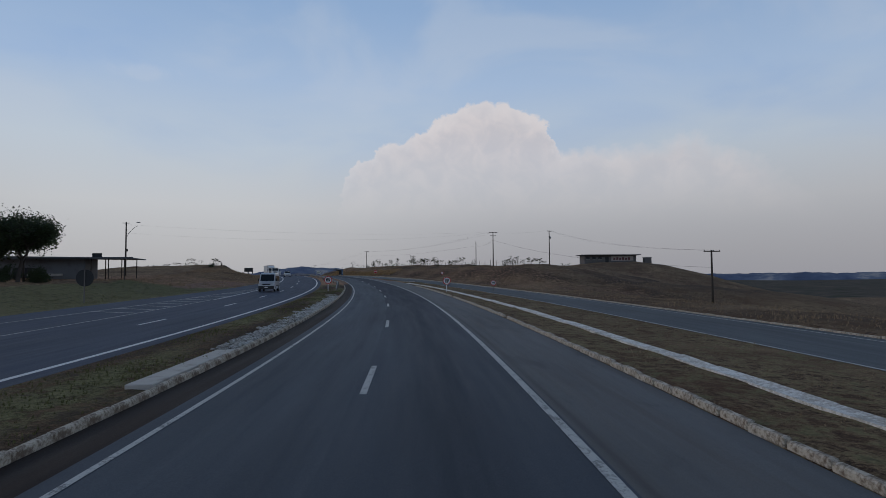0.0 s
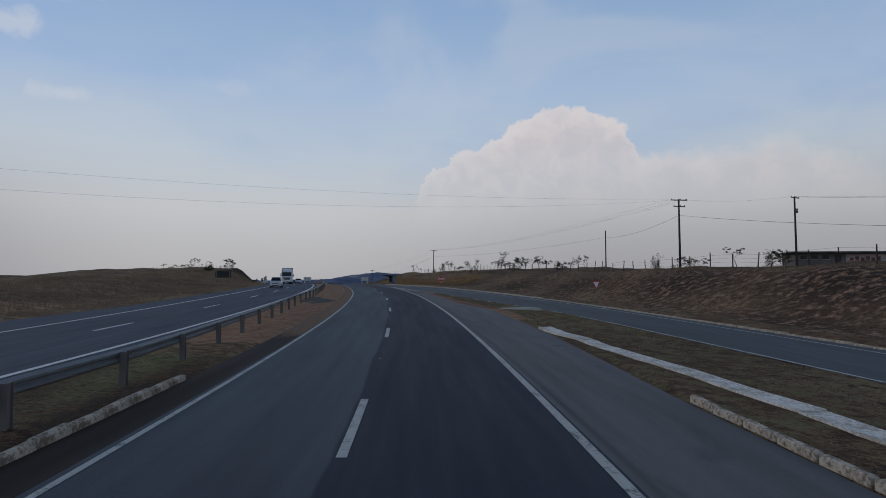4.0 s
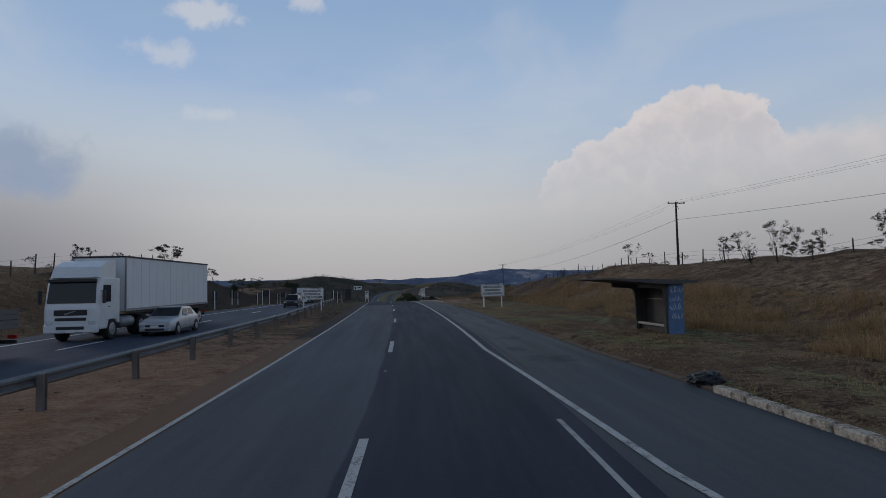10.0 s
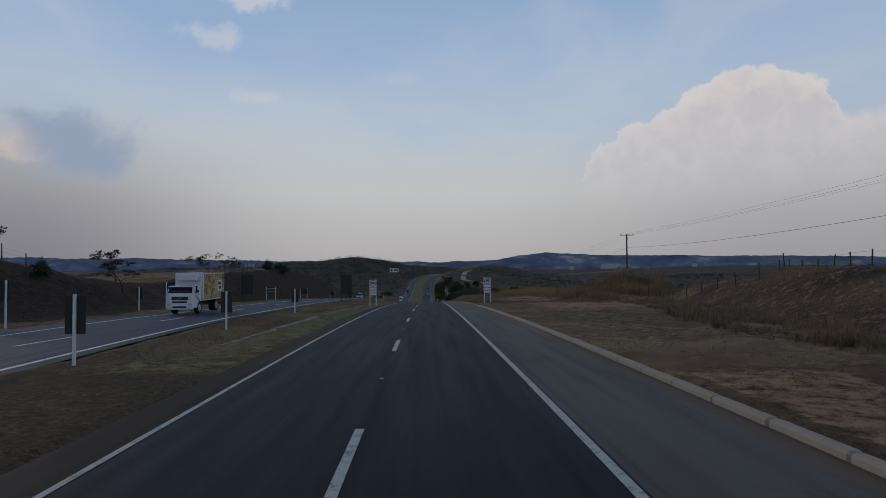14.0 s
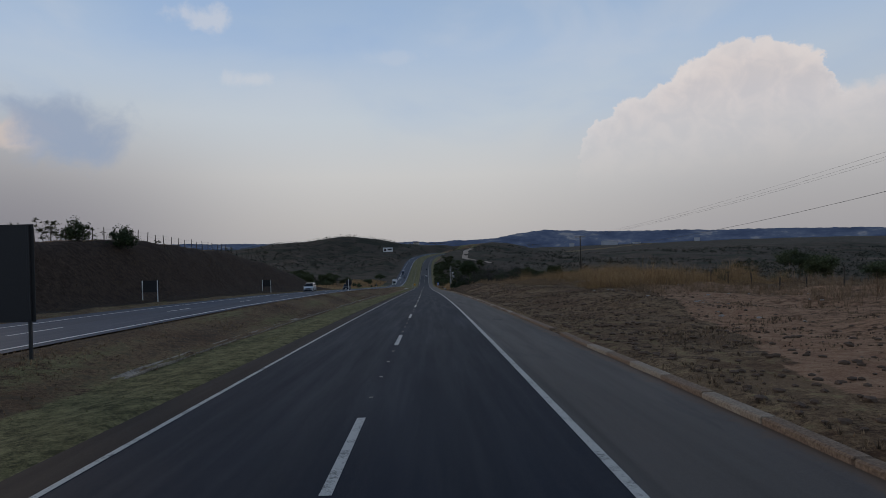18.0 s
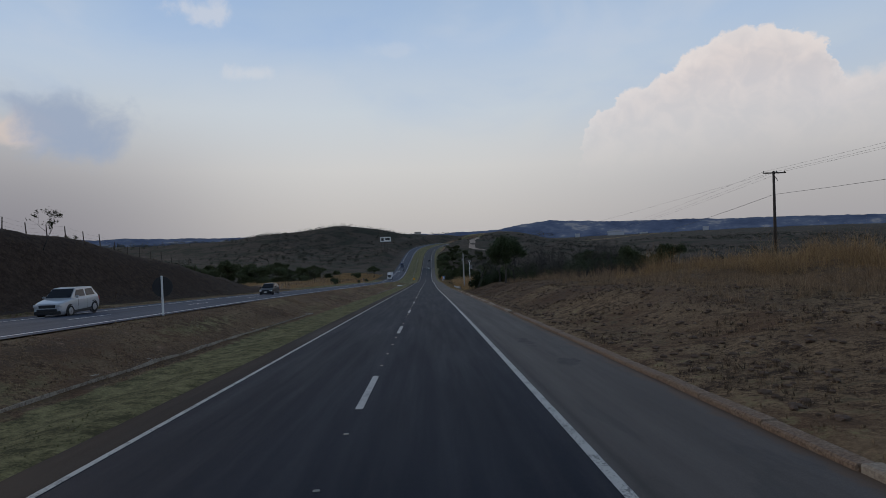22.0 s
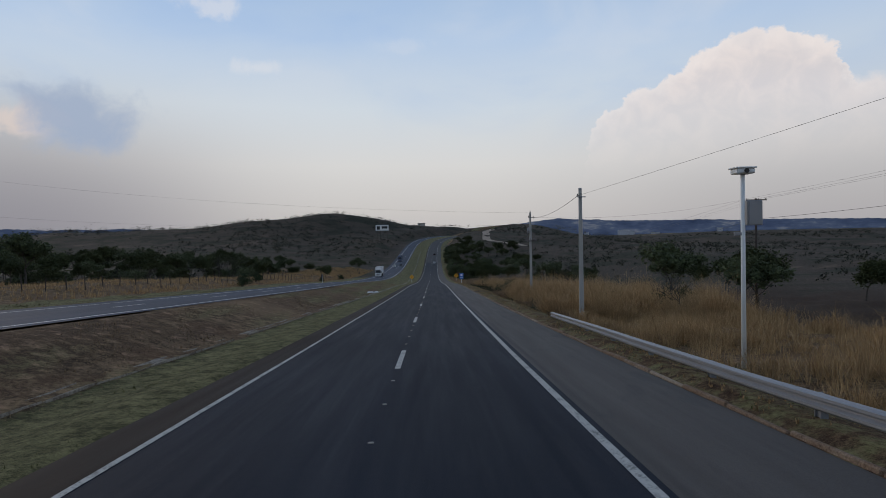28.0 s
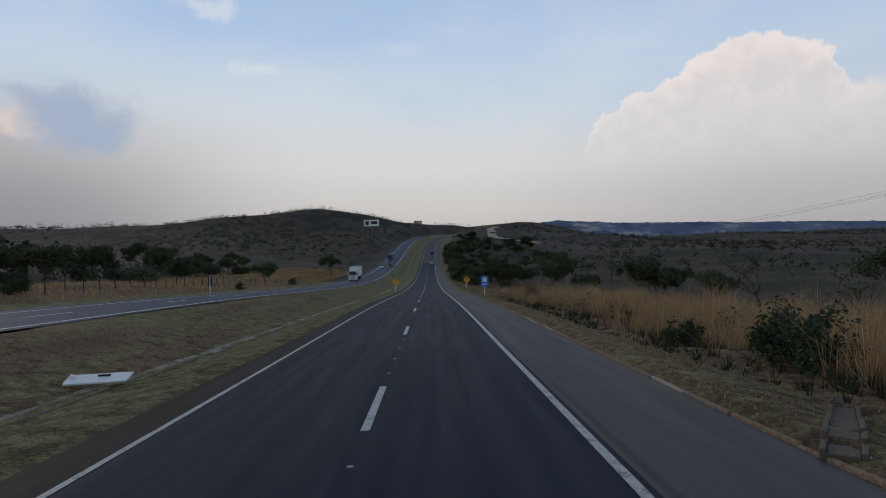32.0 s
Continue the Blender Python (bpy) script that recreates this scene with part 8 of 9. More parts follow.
def limbs(name, segs, mat, parent, sides=5):
    vs, fs = [], []
    for a, b, r0, r1 in segs:
        d = (b - a).normalized()
        x = d.orthogonal().normalized()
        y = d.cross(x)
        n = len(vs)
        for c, rr in ((a, r0), (b, r1)):
            for i in range(sides):
                t = 6.28319 * i / sides
                vs.append(c + (x * math.cos(t) + y * math.sin(t)) * max(rr, 0.006))
        for i in range(sides):
            j = (i + 1) % sides
            fs.append((n + i, n + j, n + sides + j, n + sides + i))
        fs.append(tuple(n + sides + i for i in range(sides)))
    return link_mesh(name, vs, fs, mat, parent, True)


def leaves(name, tips, per, radius, size, mat, parent, r, flat=1.0):
    """Small single leaves in loose clumps round the twig ends."""
    vs, fs = [], []
    for t in tips:
        k = r.uniform(0.6, 1.3)
        for i in range(max(1, int(per * r.uniform(0.5, 1.4)))):
            o = Vector((r.gauss(0, 0.5), r.gauss(0, 0.5), r.gauss(0, 0.5) * flat)) * radius * k
            c = t + o
            u = Vector((r.uniform(-1, 1), r.uniform(-1, 1), r.uniform(-0.6, 0.6))).normalized()
            v = u.orthogonal().normalized()
            w = (u.cross(v) * r.uniform(-1, 1) + v).normalized()
            z = size * r.uniform(0.6, 1.4)
            n = len(vs)
            vs += [c - u * z, c + w * z * 0.45, c + u * z, c - w * z * 0.45]
            fs.append((n, n + 1, n + 2, n + 3))
    return link_mesh(name, vs, fs, mat, parent)


def tree(seed, label, h, rad, spread, levels, per, radius, size, leaf, bark, lean=0.0, fork=(2, 3), twist=0.35, first=0.35, name="tree", cat="tree", group="", flat=1.0, droop=0.0, lobes=()):
    r = random.Random(seed)
    t = tagged(new(name), label, cat, group)
    segs, tips = grow(r, h, rad, spread, levels, lean, fork, twist, first, droop)
    for x, y, z, w, n in lobes:
        # a leafy lobe on a limb of its own, which springs from the nearest fork
        c = Vector((x, y, z))
        root = min((b for _, b, rr, _ in segs if rr > 0.04 and b.z < z - 0.3), key=lambda q: (q - c).length)
        knee = root.lerp(c, 0.5) + Vector((r.uniform(-0.2, 0.2), r.uniform(-0.2, 0.2), -0.15))
        segs += [(root, knee, 0.06, 0.045), (knee, c, 0.045, 0.025)]
        for _ in range(n):
            d = Vector((r.gauss(0, 1), r.gauss(0, 1), r.gauss(0, 0.75))).normalized() * w * r.uniform(0.35, 1.0)
            segs.append((c, c + d, 0.018, 0.006))
            tips.append(c + d)
    limbs("trunk", segs, bark, t)
    if per:
        leaves("crown", tips, per, radius, size, leaf, t, r, flat)
    return t


def at(s, u, turn=0.0, k=1.0, kz=None, sink=0.0):
    p = on_ground(s, u)
    return pose(p[0], p[1], p[2] - sink, 0, 0, turn) @ Matrix.Diagonal((k, k, kz or k, 1))


def plant(base, spots, first=True):
    """Put the model at the first spot and copies at the others: (s, u, turn, scale)."""
    for i, (s, u, turn, k) in enumerate(spots):
        if i == 0:
            base.matrix_world = at(s, u, turn, 1.0)
            base.scale = (k, k, k)
        else:
            p = on_ground(s, u)
            c = copy_thing(base, pose(p[0], p[1], p[2], 0, 0, turn))
            c.scale = (k, k, k)


# the clump beside the road at the end of the low bank
plant(tree(11, "tall leafy tree with a forked trunk on the bank", 6.2, 0.19, 0.40, 3, 62, 0.5, 0.105, M_LEAF, M_BARK, 0.05, (2, 3), 0.30, 0.42,
           lobes=((-1.9, 0.2, 4.7, 0.95, 26), (-1.2, -0.5, 5.7, 1.0, 32), (-0.2, 0.5, 6.3, 1.0, 36), (0.9, -0.3, 6.2, 1.05, 36), (1.7, 0.4, 5.4, 1.0, 30), (2.4, -0.2, 4.7, 0.8, 20), (0.2, -0.9, 5.0, 1.0, 28), (-0.8, 0.9, 4.4, 0.9, 22), (1.1, 1.0, 4.6, 0.9, 22), (0.1, 0.0, 3.6, 0.7, 14), (-1.5, 0.3, 3.7, 0.6, 12), (3.0, 0.1, 4.3, 0.5, 9))), [(533.6, 11.4, 19, 0.92)])
plant(tree(12, "burnt tree with thick dark twisted limbs", 6.2, 0.27, 0.52, 5, 0, 0.22, 0.06, M_LEAF, M_CHAR, -0.22, (2, 3), 0.72, 0.28, group="roadside trees"), [(543.0, 8.4, 200, 1.0), (529.5, 17.0, 80, 0.62), (546.8, 11.2, 300, 0.7), (527.0, 24.0, 10, 0.8)])
plant(tree(13, "bare dead tree with scorched twisting branches", 7.2, 0.20, 0.58, 4, 0, 0, 0, M_LEAF, M_CHAR, 0.1, (2, 4), 0.68, 0.3, group="roadside trees"), [(540.5, 13.6, 0, 0.72), (536.5, 17.5, 130, 0.85), (516.0, 13.2, 70, 0.36), (519.5, 13.8, 200, 0.42), (524.0, 13.0, 10, 0.4), (512.0, 14.5, 120, 0.45), (545.6, 9.9, 240, 0.7), (530.5, 15.5, 300, 0.62), (526.5, 17.0, 90, 0.62), (537.5, 11.0, 20, 0.8), (550.5, 14.5, 40, 0.6), (533.0, 14.8, 160, 0.75), (676.0, 27.0, 10, 1.0), (599.0, 17.5, 50, 0.5), (686.0, -46.0, 200, 0.8)])
rr = random.Random(21)
plant(tree(14, "thin bare sapling with upright scorched stems", 4.6, 0.05, 0.35, 3, 0, 0, 0, M_LEAF, M_CHAR, 0.0, (2, 3), 0.3, 0.5, name="sapling", group="bare saplings"),
      [(rr.uniform(519, 551), rr.uniform(12.5, 25), rr.uniform(0, 360), rr.uniform(0.6, 1.15)) for _ in range(76)])


def bush(seed, label, h, wide, tips_n, per, radius, size, leaf, name="bush", group="roadside bushes"):
    """A low bush: many stems from one stool, leafy from the ground up, with an uneven outline."""
    r = random.Random(seed)
    t = tagged(new(name), label, "bush", group)
    segs, tips = [], []
    lobes = [(r.uniform(0, 6.283), r.uniform(0.25, 0.75), r.uniform(0.55, 1.0)) for _ in range(6)]
    for k in range(tips_n):
        a0, d0, z0 = r.choice(lobes)
        a = a0 + r.gauss(0, 0.35)
        d = wide * min(1.0, abs(d0 + r.gauss(0, 0.18)))
        z = h * z0 * r.uniform(0.10, 1.0) * (1 - 0.45 * (d / wide) ** 2)
        p = Vector((d * math.cos(a), d * math.sin(a), z))
        tips.append(p)
        if k % 3 == 0:
            m = Vector((p.x * 0.45, p.y * 0.45, p.z * 0.6)) + Vector((r.gauss(0, 0.06), r.gauss(0, 0.06), 0))
            segs += [(Vector((p.x * 0.05, p.y * 0.05, -0.15)), m, 0.022, 0.014), (m, p, 0.014, 0.006)]
    limbs("branch", segs, M_BARK, t, 4)
    leaves("foliage", tips, per, radius, size, leaf, t, r)
    return t


BUSH = bush(15, "dense dark green bush with small leaves", 2.0, 1.25, 60, 46, 0.30, 0.07, M_LEAF2)
plant(BUSH, [(541.6, 9.2, 0, 1.0), (540.2, 8.7, 20, 0.95), (544.8, 8.6, 200, 1.3), (547.0, 8.3, 100, 1.0), (543.8, 10.6, 70, 1.05), (545.4, 10.0, 150, 1.35), (546.6, 11.4, 20, 1.5), (543.5, 12.6, 240, 1.3), (644.6, 10.9, 30, 1.25), (646.3, 11.7, 130, 1.0), (652.0, 10.8, 110, 0.8), (680.0, -36.6, 0, 1.3), (655.0, -31.5, 50, 1.4), (264.2, -36.3, 90, 1.2), (447.0, -36.6, 10, 1.5), (442.0, -38.4, 200, 1.6), (451.0, -38.0, 160, 1.3),
             (486.0, 54.6, 0, 1.3), (487.5, 57.0, 20, 1.1), (470.0, 58.0, 70, 1.3), (440.0, 58.0, 140, 1.3), (565.0, 17.0, 60, 0.9), (600.0, 16.0, 0, 1.2), (607.0, 21.0, 100, 1.4), (700.0, 12.0, 20, 1.3), (716.0, 14.0, 220, 1.5), (352.0, -36.0, 33, 1.1), (770.0, -33.0, 5, 1.2), (728.0, -31.5, 200, 0.9),
             (101.0, -52.0, 0, 1.5), (104.0, -54.0, 40, 1.7), (97.0, -55.0, 80, 1.8), (478.0, -46.5, 30, 0.9), (469.0, -45.0, 200, 0.8), (415.0, 41.0, 66, 1.2), (425.0, 46.0, 150, 1.0)])
plant_rng = random.Random(77)
plant(bush(18, "low dark valley tree leafy to the ground", 3.6, 2.6, 70, 40, 0.55, 0.17, M_LEAF5, group="valley bushes"), [(plant_rng.uniform(640, 875), -plant_rng.uniform(60, 112), plant_rng.uniform(0, 360), plant_rng.uniform(0.7, 1.3)) for _ in range(60)] + [(plant_rng.uniform(765, 1040), 8.5 + 22 * plant_rng.random() ** 1.5, plant_rng.uniform(0, 360), plant_rng.uniform(0.45, 0.9)) for _ in range(70)])
THICKET = bush(17, "dark tangled thicket of dull leaves and bare twigs", 2.6, 1.6, 70, 14, 0.34, 0.075, M_LEAF2, group="thicket bushes")
plant(THICKET, [(rr.uniform(519, 552), rr.uniform(13.5, 29), rr.uniform(0, 360), rr.uniform(0.75, 1.35)) for _ in range(64)])
SPARSE = bush(16, "straggling half-dry bush with thin leaves", 2.3, 1.1, 40, 12, 0.28, 0.07, M_LEAF3)
plant(SPARSE, [(628.0, 12.0, 0, 0.7), (636.0, 13.5, 80, 0.8), (648.0, 11.8, 20, 0.75), (662.0, 11.5, 300, 0.7), (673.0, 12.0, 40, 0.8), (602.0, 13.0, 140, 0.6), (610.0, 15.5, 0, 0.9), (655.0, 14.0, 50, 0.8), (668.0, 12.5, 150, 0.7), (455.3, 26.7, 0, 1.0), (458.0, 29.0, 90, 0.8), (434.0, 30.0, 40, 0.7), (402.0, 26.0, 10, 0.6), (300.0, 24.0, 70, 0.7), (260.0, 27.5, 120, 0.8), (228.0, 28.0, 220, 0.8), (150.0, 30.0, 20, 0.9), (135.0, 33.0, 130, 0.8), (174.0, 27.0, 260, 0.8)])

# small crooked savanna trees along the skyline
SAV = [tree(31, "small crooked savanna tree with sparse dark clumps", 3.3, 0.07, 0.62, 3, 30, 0.30, 0.09, M_LEAF3, M_CHAR, 0.2, (2, 3), 0.5, 0.45, group="savanna trees", flat=0.5),
       tree(32, "small flat-topped savanna tree above the fence", 3.0, 0.07, 0.7, 3, 38, 0.34, 0.09, M_LEAF3, M_CHAR, -0.1, (2, 4), 0.45, 0.5, group="savanna trees", flat=0.4),
       tree(33, "lanky savanna tree with a few leaf tufts", 4.2, 0.06, 0.4, 3, 20, 0.28, 0.09, M_LEAF3, M_CHAR, 0.1, (2, 3), 0.5, 0.5, group="savanna trees")]
rr = random.Random(5)
spots = [[], [], []]
for k in range(58):
    s = 205 + 147 * rr.random() ** 1.5
    big = float(lerp(s, (205, 1.0), (250, 0.95), (285, 0.62), (352, 0.6)))
    spots[rr.randrange(3)].append((s, float(crest_right(s)) + rr.uniform(2, 26), rr.uniform(0, 360), big * rr.uniform(0.6, 1.05)))
for k in range(16):
    s = rr.uniform(262, 342)
    spots[rr.randrange(3)].append((s, float(crest_left(s)) - rr.uniform(1, 22), rr.uniform(0, 360), rr.uniform(0.35, 0.7)))
for k in range(22):
    s = rr.uniform(405, 552)
    spots[rr.randrange(3)].append((s, float(crest_left(s)) - rr.uniform(0.5, 16), rr.uniform(0, 360), rr.uniform(0.25, 0.6)))
for k in range(10):
    s = rr.uniform(140, 205)
    spots[rr.randrange(3)].append((s, float(crest_right(s)) + rr.uniform(14, 45), rr.uniform(0, 360), rr.uniform(0.5, 0.9)))
for k in range(14):
    spots[rr.randrange(3)].append((rr.uniform(360, 470), rr.uniform(36, 75), rr.uniform(0, 360), rr.uniform(0.7, 1.2)))
spots[0] += [(690.0, -45.0, 40, 1.7), (461.0, -54.0, 0, 1.25), (428.0, -48.0, 70, 1.1), (456.0, 47.0, 10, 0.9), (300.0, -44.0, 20, 1.2)]
spots[1] += [(467.0, -56.0, 30, 1.3), (475.0, -58.0, 200, 1.2), (455.0, -60.0, 100, 1.6), (302.0, -31.5, 0, 1.3), (362.0, -33.0, 50, 1.2), (370.0, -38.0, 90, 1.3), (352.0, -40.0, 10, 1.1)]
spots[2] += [(508.0, -36.5, 0, 0.9), (660.0, 24.0, 10, 1.0)]
for b, sp in zip(SAV, spots):
    plant(b, sp)

# woods in the valley, and the single trees beside the far bend
WOOD = [tree(41, "dark broad woodland tree in the valley", 7.5, 0.20, 0.6, 3, 110, 0.85, 0.24, M_LEAF5, M_BARK, 0.1, (3, 4), 0.4, 0.3, group="valley trees"),
        tree(42, "dark rounded woodland tree in the valley", 6.2, 0.18, 0.68, 3, 110, 0.85, 0.24, M_LEAF5, M_BARK, -0.1, (3, 4), 0.4, 0.28, group="valley trees")]
spots = [[], []]
for k in range(34):
    spots[k % 2].append((rr.uniform(700, 1020), rr.uniform(13, 60), rr.uniform(0, 360), rr.uniform(0.6, 1.15)))
for k in range(78):
    spots[k % 2].append((rr.uniform(640, 870), -rr.uniform(64, 120), rr.uniform(0, 360), rr.uniform(0.6, 1.15)))
for k in range(84):
    s = 760 + 290 * rr.random()
    spots[k % 2].append((s, float(lerp(s, (775, 13), (840, 8.5), (1040, 9.5))) + 20 * rr.random() ** 1.6, rr.uniform(0, 360), rr.uniform(0.40, 0.72)))
for k in range(5):
    spots[k % 2].append((rr.uniform(600, 700), rr.uniform(48, 62), rr.uniform(0, 360), rr.uniform(0.5, 0.95)))
spots[0] += [(838.0, -34.5, 0, 0.95), (104.0, -55.0, 0, 1.2), (458.3, 53.3, 0, 0.62), (617.0, 24.0, 60, 0.8), (612.0, 29.0, 160, 0.75), (606.0, 27.0, 10, 0.6), (101.0, -60.0, 77, 1.3)]
spots[1] += [(106.5, -60.0, 120, 1.4), (98.0, -58.0, 80, 1.3), (453.8, 54.3, 90, 0.68), (450.0, 60.0, 30, 0.6), (760.0, -36.0, 20, 0.7)]
for k in range(14):
    spots[k % 2].append((rr.uniform(526, 560), rr.uniform(24, 40), rr.uniform(0, 360), rr.uniform(0.30, 0.52)))
for b, sp in zip(WOOD, spots):
    plant(b, sp)

plant(tree(43, "broad dense dark tree beside the shed", 8.4, 0.30, 0.62, 4, 60, 1.15, 0.17, M_LEAF2, M_BARK, 0.0, (3, 4), 0.35, 0.24, droop=0.25), [(96.0, -52.5, 40, 1.1)])


def far_woods():
    """Scrub crowns over the far slopes, as one mesh."""
    r = np.random.RandomState(9)
    n = 9500
    h = int(n * 0.8)
    x, y = np.concatenate([r.uniform(-1000, -330, n), r.uniform(-320, 330, h)]), np.concatenate([r.uniform(720, 1420, n), r.uniform(640, 1400, h)])
    s, u = stations(x, y)
    ok = np.where(s < 900, (u < -68) | (u > 40), (u < -34) | (u > 12))
    ok &= (np.abs(u) > 70) | (s < 1290)
    thick = np.sin(x * 0.021 + 2.0 * np.sin(y * 0.011)) + np.sin(y * 0.027 + 1.7 * np.sin(x * 0.013)) + r.normal(0, 0.7, len(x))
    ok &= thick > -0.6
    x, y, s, u, thick = x[ok], y[ok], s[ok], u[ok], thick[ok]
    z = ground_z(np.clip(s, -78, 1299), u)
    per = 24
    c = np.repeat(np.stack([x, y, z], 1), per, 0)
    big = np.repeat(r.gamma(2.2, 0.50, len(x)) * np.clip(0.8 + 0.3 * thick, 0.6, 1.6), per)[:, None]
    c = c + r.normal(0, 0.45, (len(c), 3)) * np.concatenate([big * 1.3, big * 1.3, big * 0.8], 1) + np.concatenate([0 * big, 0 * big, big * 1.0], 1)
    a = r.normal(0, 1, (len(c), 3))
    a /= np.linalg.norm(a, axis=1)[:, None]
    b = np.cross(a, r.normal(0, 1, (len(c), 3)))
    b /= np.linalg.norm(b, axis=1)[:, None]
    sz = np.minimum(0.36 * big, 0.5) * r.uniform(0.5, 1.2, (len(c), 1))
    v = np.stack([c - a * sz, c + b * sz * 0.6, c + a * sz, c - b * sz * 0.6], 1).reshape(-1, 3)
    f = np.arange(len(v)).reshape(-1, 4)
    me = bpy.data.meshes.new("far_scrub")
    me.vertices.add(len(v))
    me.vertices.foreach_set("co", v.ravel())
    me.loops.add(len(v))
    me.loops.foreach_set("vertex_index", np.arange(len(v), dtype=np.int32))
    me.polygons.add(len(f))
    me.polygons.foreach_set("loop_start", np.arange(0, len(v), 4, dtype=np.int32))
    me.polygons.foreach_set("loop_total", np.full(len(f), 4, dtype=np.int32))
    me.update(calc_edges=True)
    me.materials.append(M_LEAF4)
    tagged(new("far_scrub", me), "dark scrub and low trees over the far hillsides", "scrub", "", "stuff")


far_woods()


# ---------------------------------------------------------------- grass
def grass(name, label, count, s_rng, u_of, height, blades, mat, seed, width=0.03, splay=0.35, clump=1.0, bend=0.0):
    """Tufts of single blades, as one mesh; bend: how far the tips hang over."""
    r = np.random.RandomState(seed)
    s = r.uniform(*s_rng, count)
    u = u_of(s, r.rand(count))
    keep = np.sin(s * 0.9 + 1.3 * np.sin(u * 0.7)) + np.sin(u * 1.1 + s * 0.23) + r.normal(0, 0.8, count) > -0.9 + 0.7 * (clump - 1)
    s, u = s[keep], u[keep]
    p = on_ground(s, u, -0.03)
    p = np.repeat(p, blades, 0)
    n = len(p)
    swell = 0.72 + 0.38 * clump * np.sin(s * 0.61 + 1.4 * np.sin(u * 0.5)) * np.cos(u * 0.83 + s * 0.17)
    tall = np.repeat(height * swell * (0.35 + 1.1 * r.beta(2.0, 2.6, len(s))), blades) * r.uniform(0.5, 1.15, n)
    a = r.uniform(0, 6.2832, n)
    out = np.stack([np.cos(a), np.sin(a), 0 * a], 1)
    base = p + out * (0.10 * height * r.rand(n))[:, None]
    lean = splay * r.rand(n) ** 1.4
    tip = base + out * (tall * lean)[:, None] + np.stack([0 * a, 0 * a, tall * np.sqrt(1 - 0.5 * lean)], 1)
    b = r.uniform(0, 6.2832, n)
    side = np.stack([np.cos(b), np.sin(b), 0 * b], 1) * (width * r.uniform(0.6, 1.4, n))[:, None]
    if bend:
        c = r.uniform(0, 6.2832, n)
        knee = base + (tip - base) * 0.62 + np.stack([0 * a, 0 * a, 0.05 * tall], 1)
        tip = tip + np.stack([np.cos(c), np.sin(c), -0.5 + 0 * c], 1) * (bend * tall * r.uniform(0.1, 0.45, n))[:, None]
        v = np.stack([base - side, base + side, knee - 0.8 * side, knee + 0.8 * side, tip], 1).reshape(-1, 3)
        loops = (np.arange(n)[:, None] * 5 + np.array([0, 1, 3, 0, 3, 2, 2, 3, 4])).ravel().astype(np.int32)
    else:
        v = np.stack([base - side, base + side, tip], 1).reshape(-1, 3)
        loops = np.arange(len(v), dtype=np.int32)
    me = bpy.data.meshes.new(name)
    me.vertices.add(len(v))
    me.vertices.foreach_set("co", v.ravel())
    me.loops.add(len(loops))
    me.loops.foreach_set("vertex_index", loops)
    me.polygons.add(len(loops) // 3)
    me.polygons.foreach_set("loop_start", np.arange(0, len(loops), 3, dtype=np.int32))
    me.polygons.foreach_set("loop_total", np.full(len(loops) // 3, 3, dtype=np.int32))
    me.update(calc_edges=True)
    me.materials.append(mat)
    return tagged(new(name, me), label, "grass", "", "stuff")


def beyond_right(a, b):
    return lambda s, k: outer_right(s) + a + (b - a) * k


def on_bank(a, b):
    """From the foot of the right bank (0) to its top (1)."""
    def f(s, k):
        toe, wid, _, _ = bank_right(s)
        return outer_right(s) + toe + wid * (a + (b - a) * k)
    return f


def beyond_left(a, b):
    return lambda s, k: left_outer(s) - a - (b - a) * k


def on_bank_left(a, b):
    def f(s, k):
        toe, wid, _ = bank_left(s)
        return left_outer(s) - toe - wid * (a + (b - a) * k)
    return f


def across(a, b):
    return lambda s, k: a + (b - a) * k


def island(s, k):
    return paved_right(s) + 0.35 + np.maximum(front_near(s) - paved_right(s) - 0.6, 0.05) * k


def med(s, k):
    return -6.2 + (left_edge(s) + 1.0 + 6.2) * k


grass("median_grass", "short green and dry grass in the median", 16000, (-20, 84), med, 0.13, 5, M_GREEN, 1, 0.012)
grass("island_grass", "short dry grass on the island beside the side road", 16000, (-10, 160), island, 0.11, 5, M_STRAW2, 2, 0.012)
grass("island_green_grass", "short green grass on the island beside the side road", 6000, (112, 160), island, 0.12, 5, M_GREEN, 3, 0.012)
grass("field_grass", "dry grass in the open field", 12000, (10, 110), beyond_right(0.5, 30), 0.28, 6, M_STRAW2, 4, 0.016)
grass("bank_grass", "tufts of dry grass on the cut bank", 22000, (138, 345), on_bank(-0.1, 1.1), 0.16, 6, M_STRAW2, 5, 0.008)
grass("bank_top_grass", "dry grass along the bank top", 9000, (110, 350), on_bank(0.9, 1.6), 0.30, 6, M_STRAW2, 6, 0.009)
grass("tall_bank_grass", "tall golden grass at the foot of the bank", 17000, (192, 296), lambda s, k: lerp(s, (192, 15.8), (210, 14.2), (220, 13.0), (236, 12.6), (262, 12.4), (280, 13.6), (296, 14.4)) + 0.6 * np.sin(s * 0.7) + 6.5 * k ** 1.3, 0.80, 13, M_STRAW, 7, 0.0045, 1.0, 1.7, 0.9)
grass("shelter_grass", "short dry and green grass round the bus shelter", 30000, (196, 292), beyond_right(0.3, 7.5), 0.12, 5, M_STRAW, 8, 0.008)
grass("cut_tufts", "brown tufts of dry grass over the cut bank", 6000, (284, 372), lambda s, k: outer_right(s) + bank_right(s)[0] - 4.2 + 5.0 * k, 0.75, 18, M_STRAW2, 61, 0.005, 1.2, 2.2, 0.8)
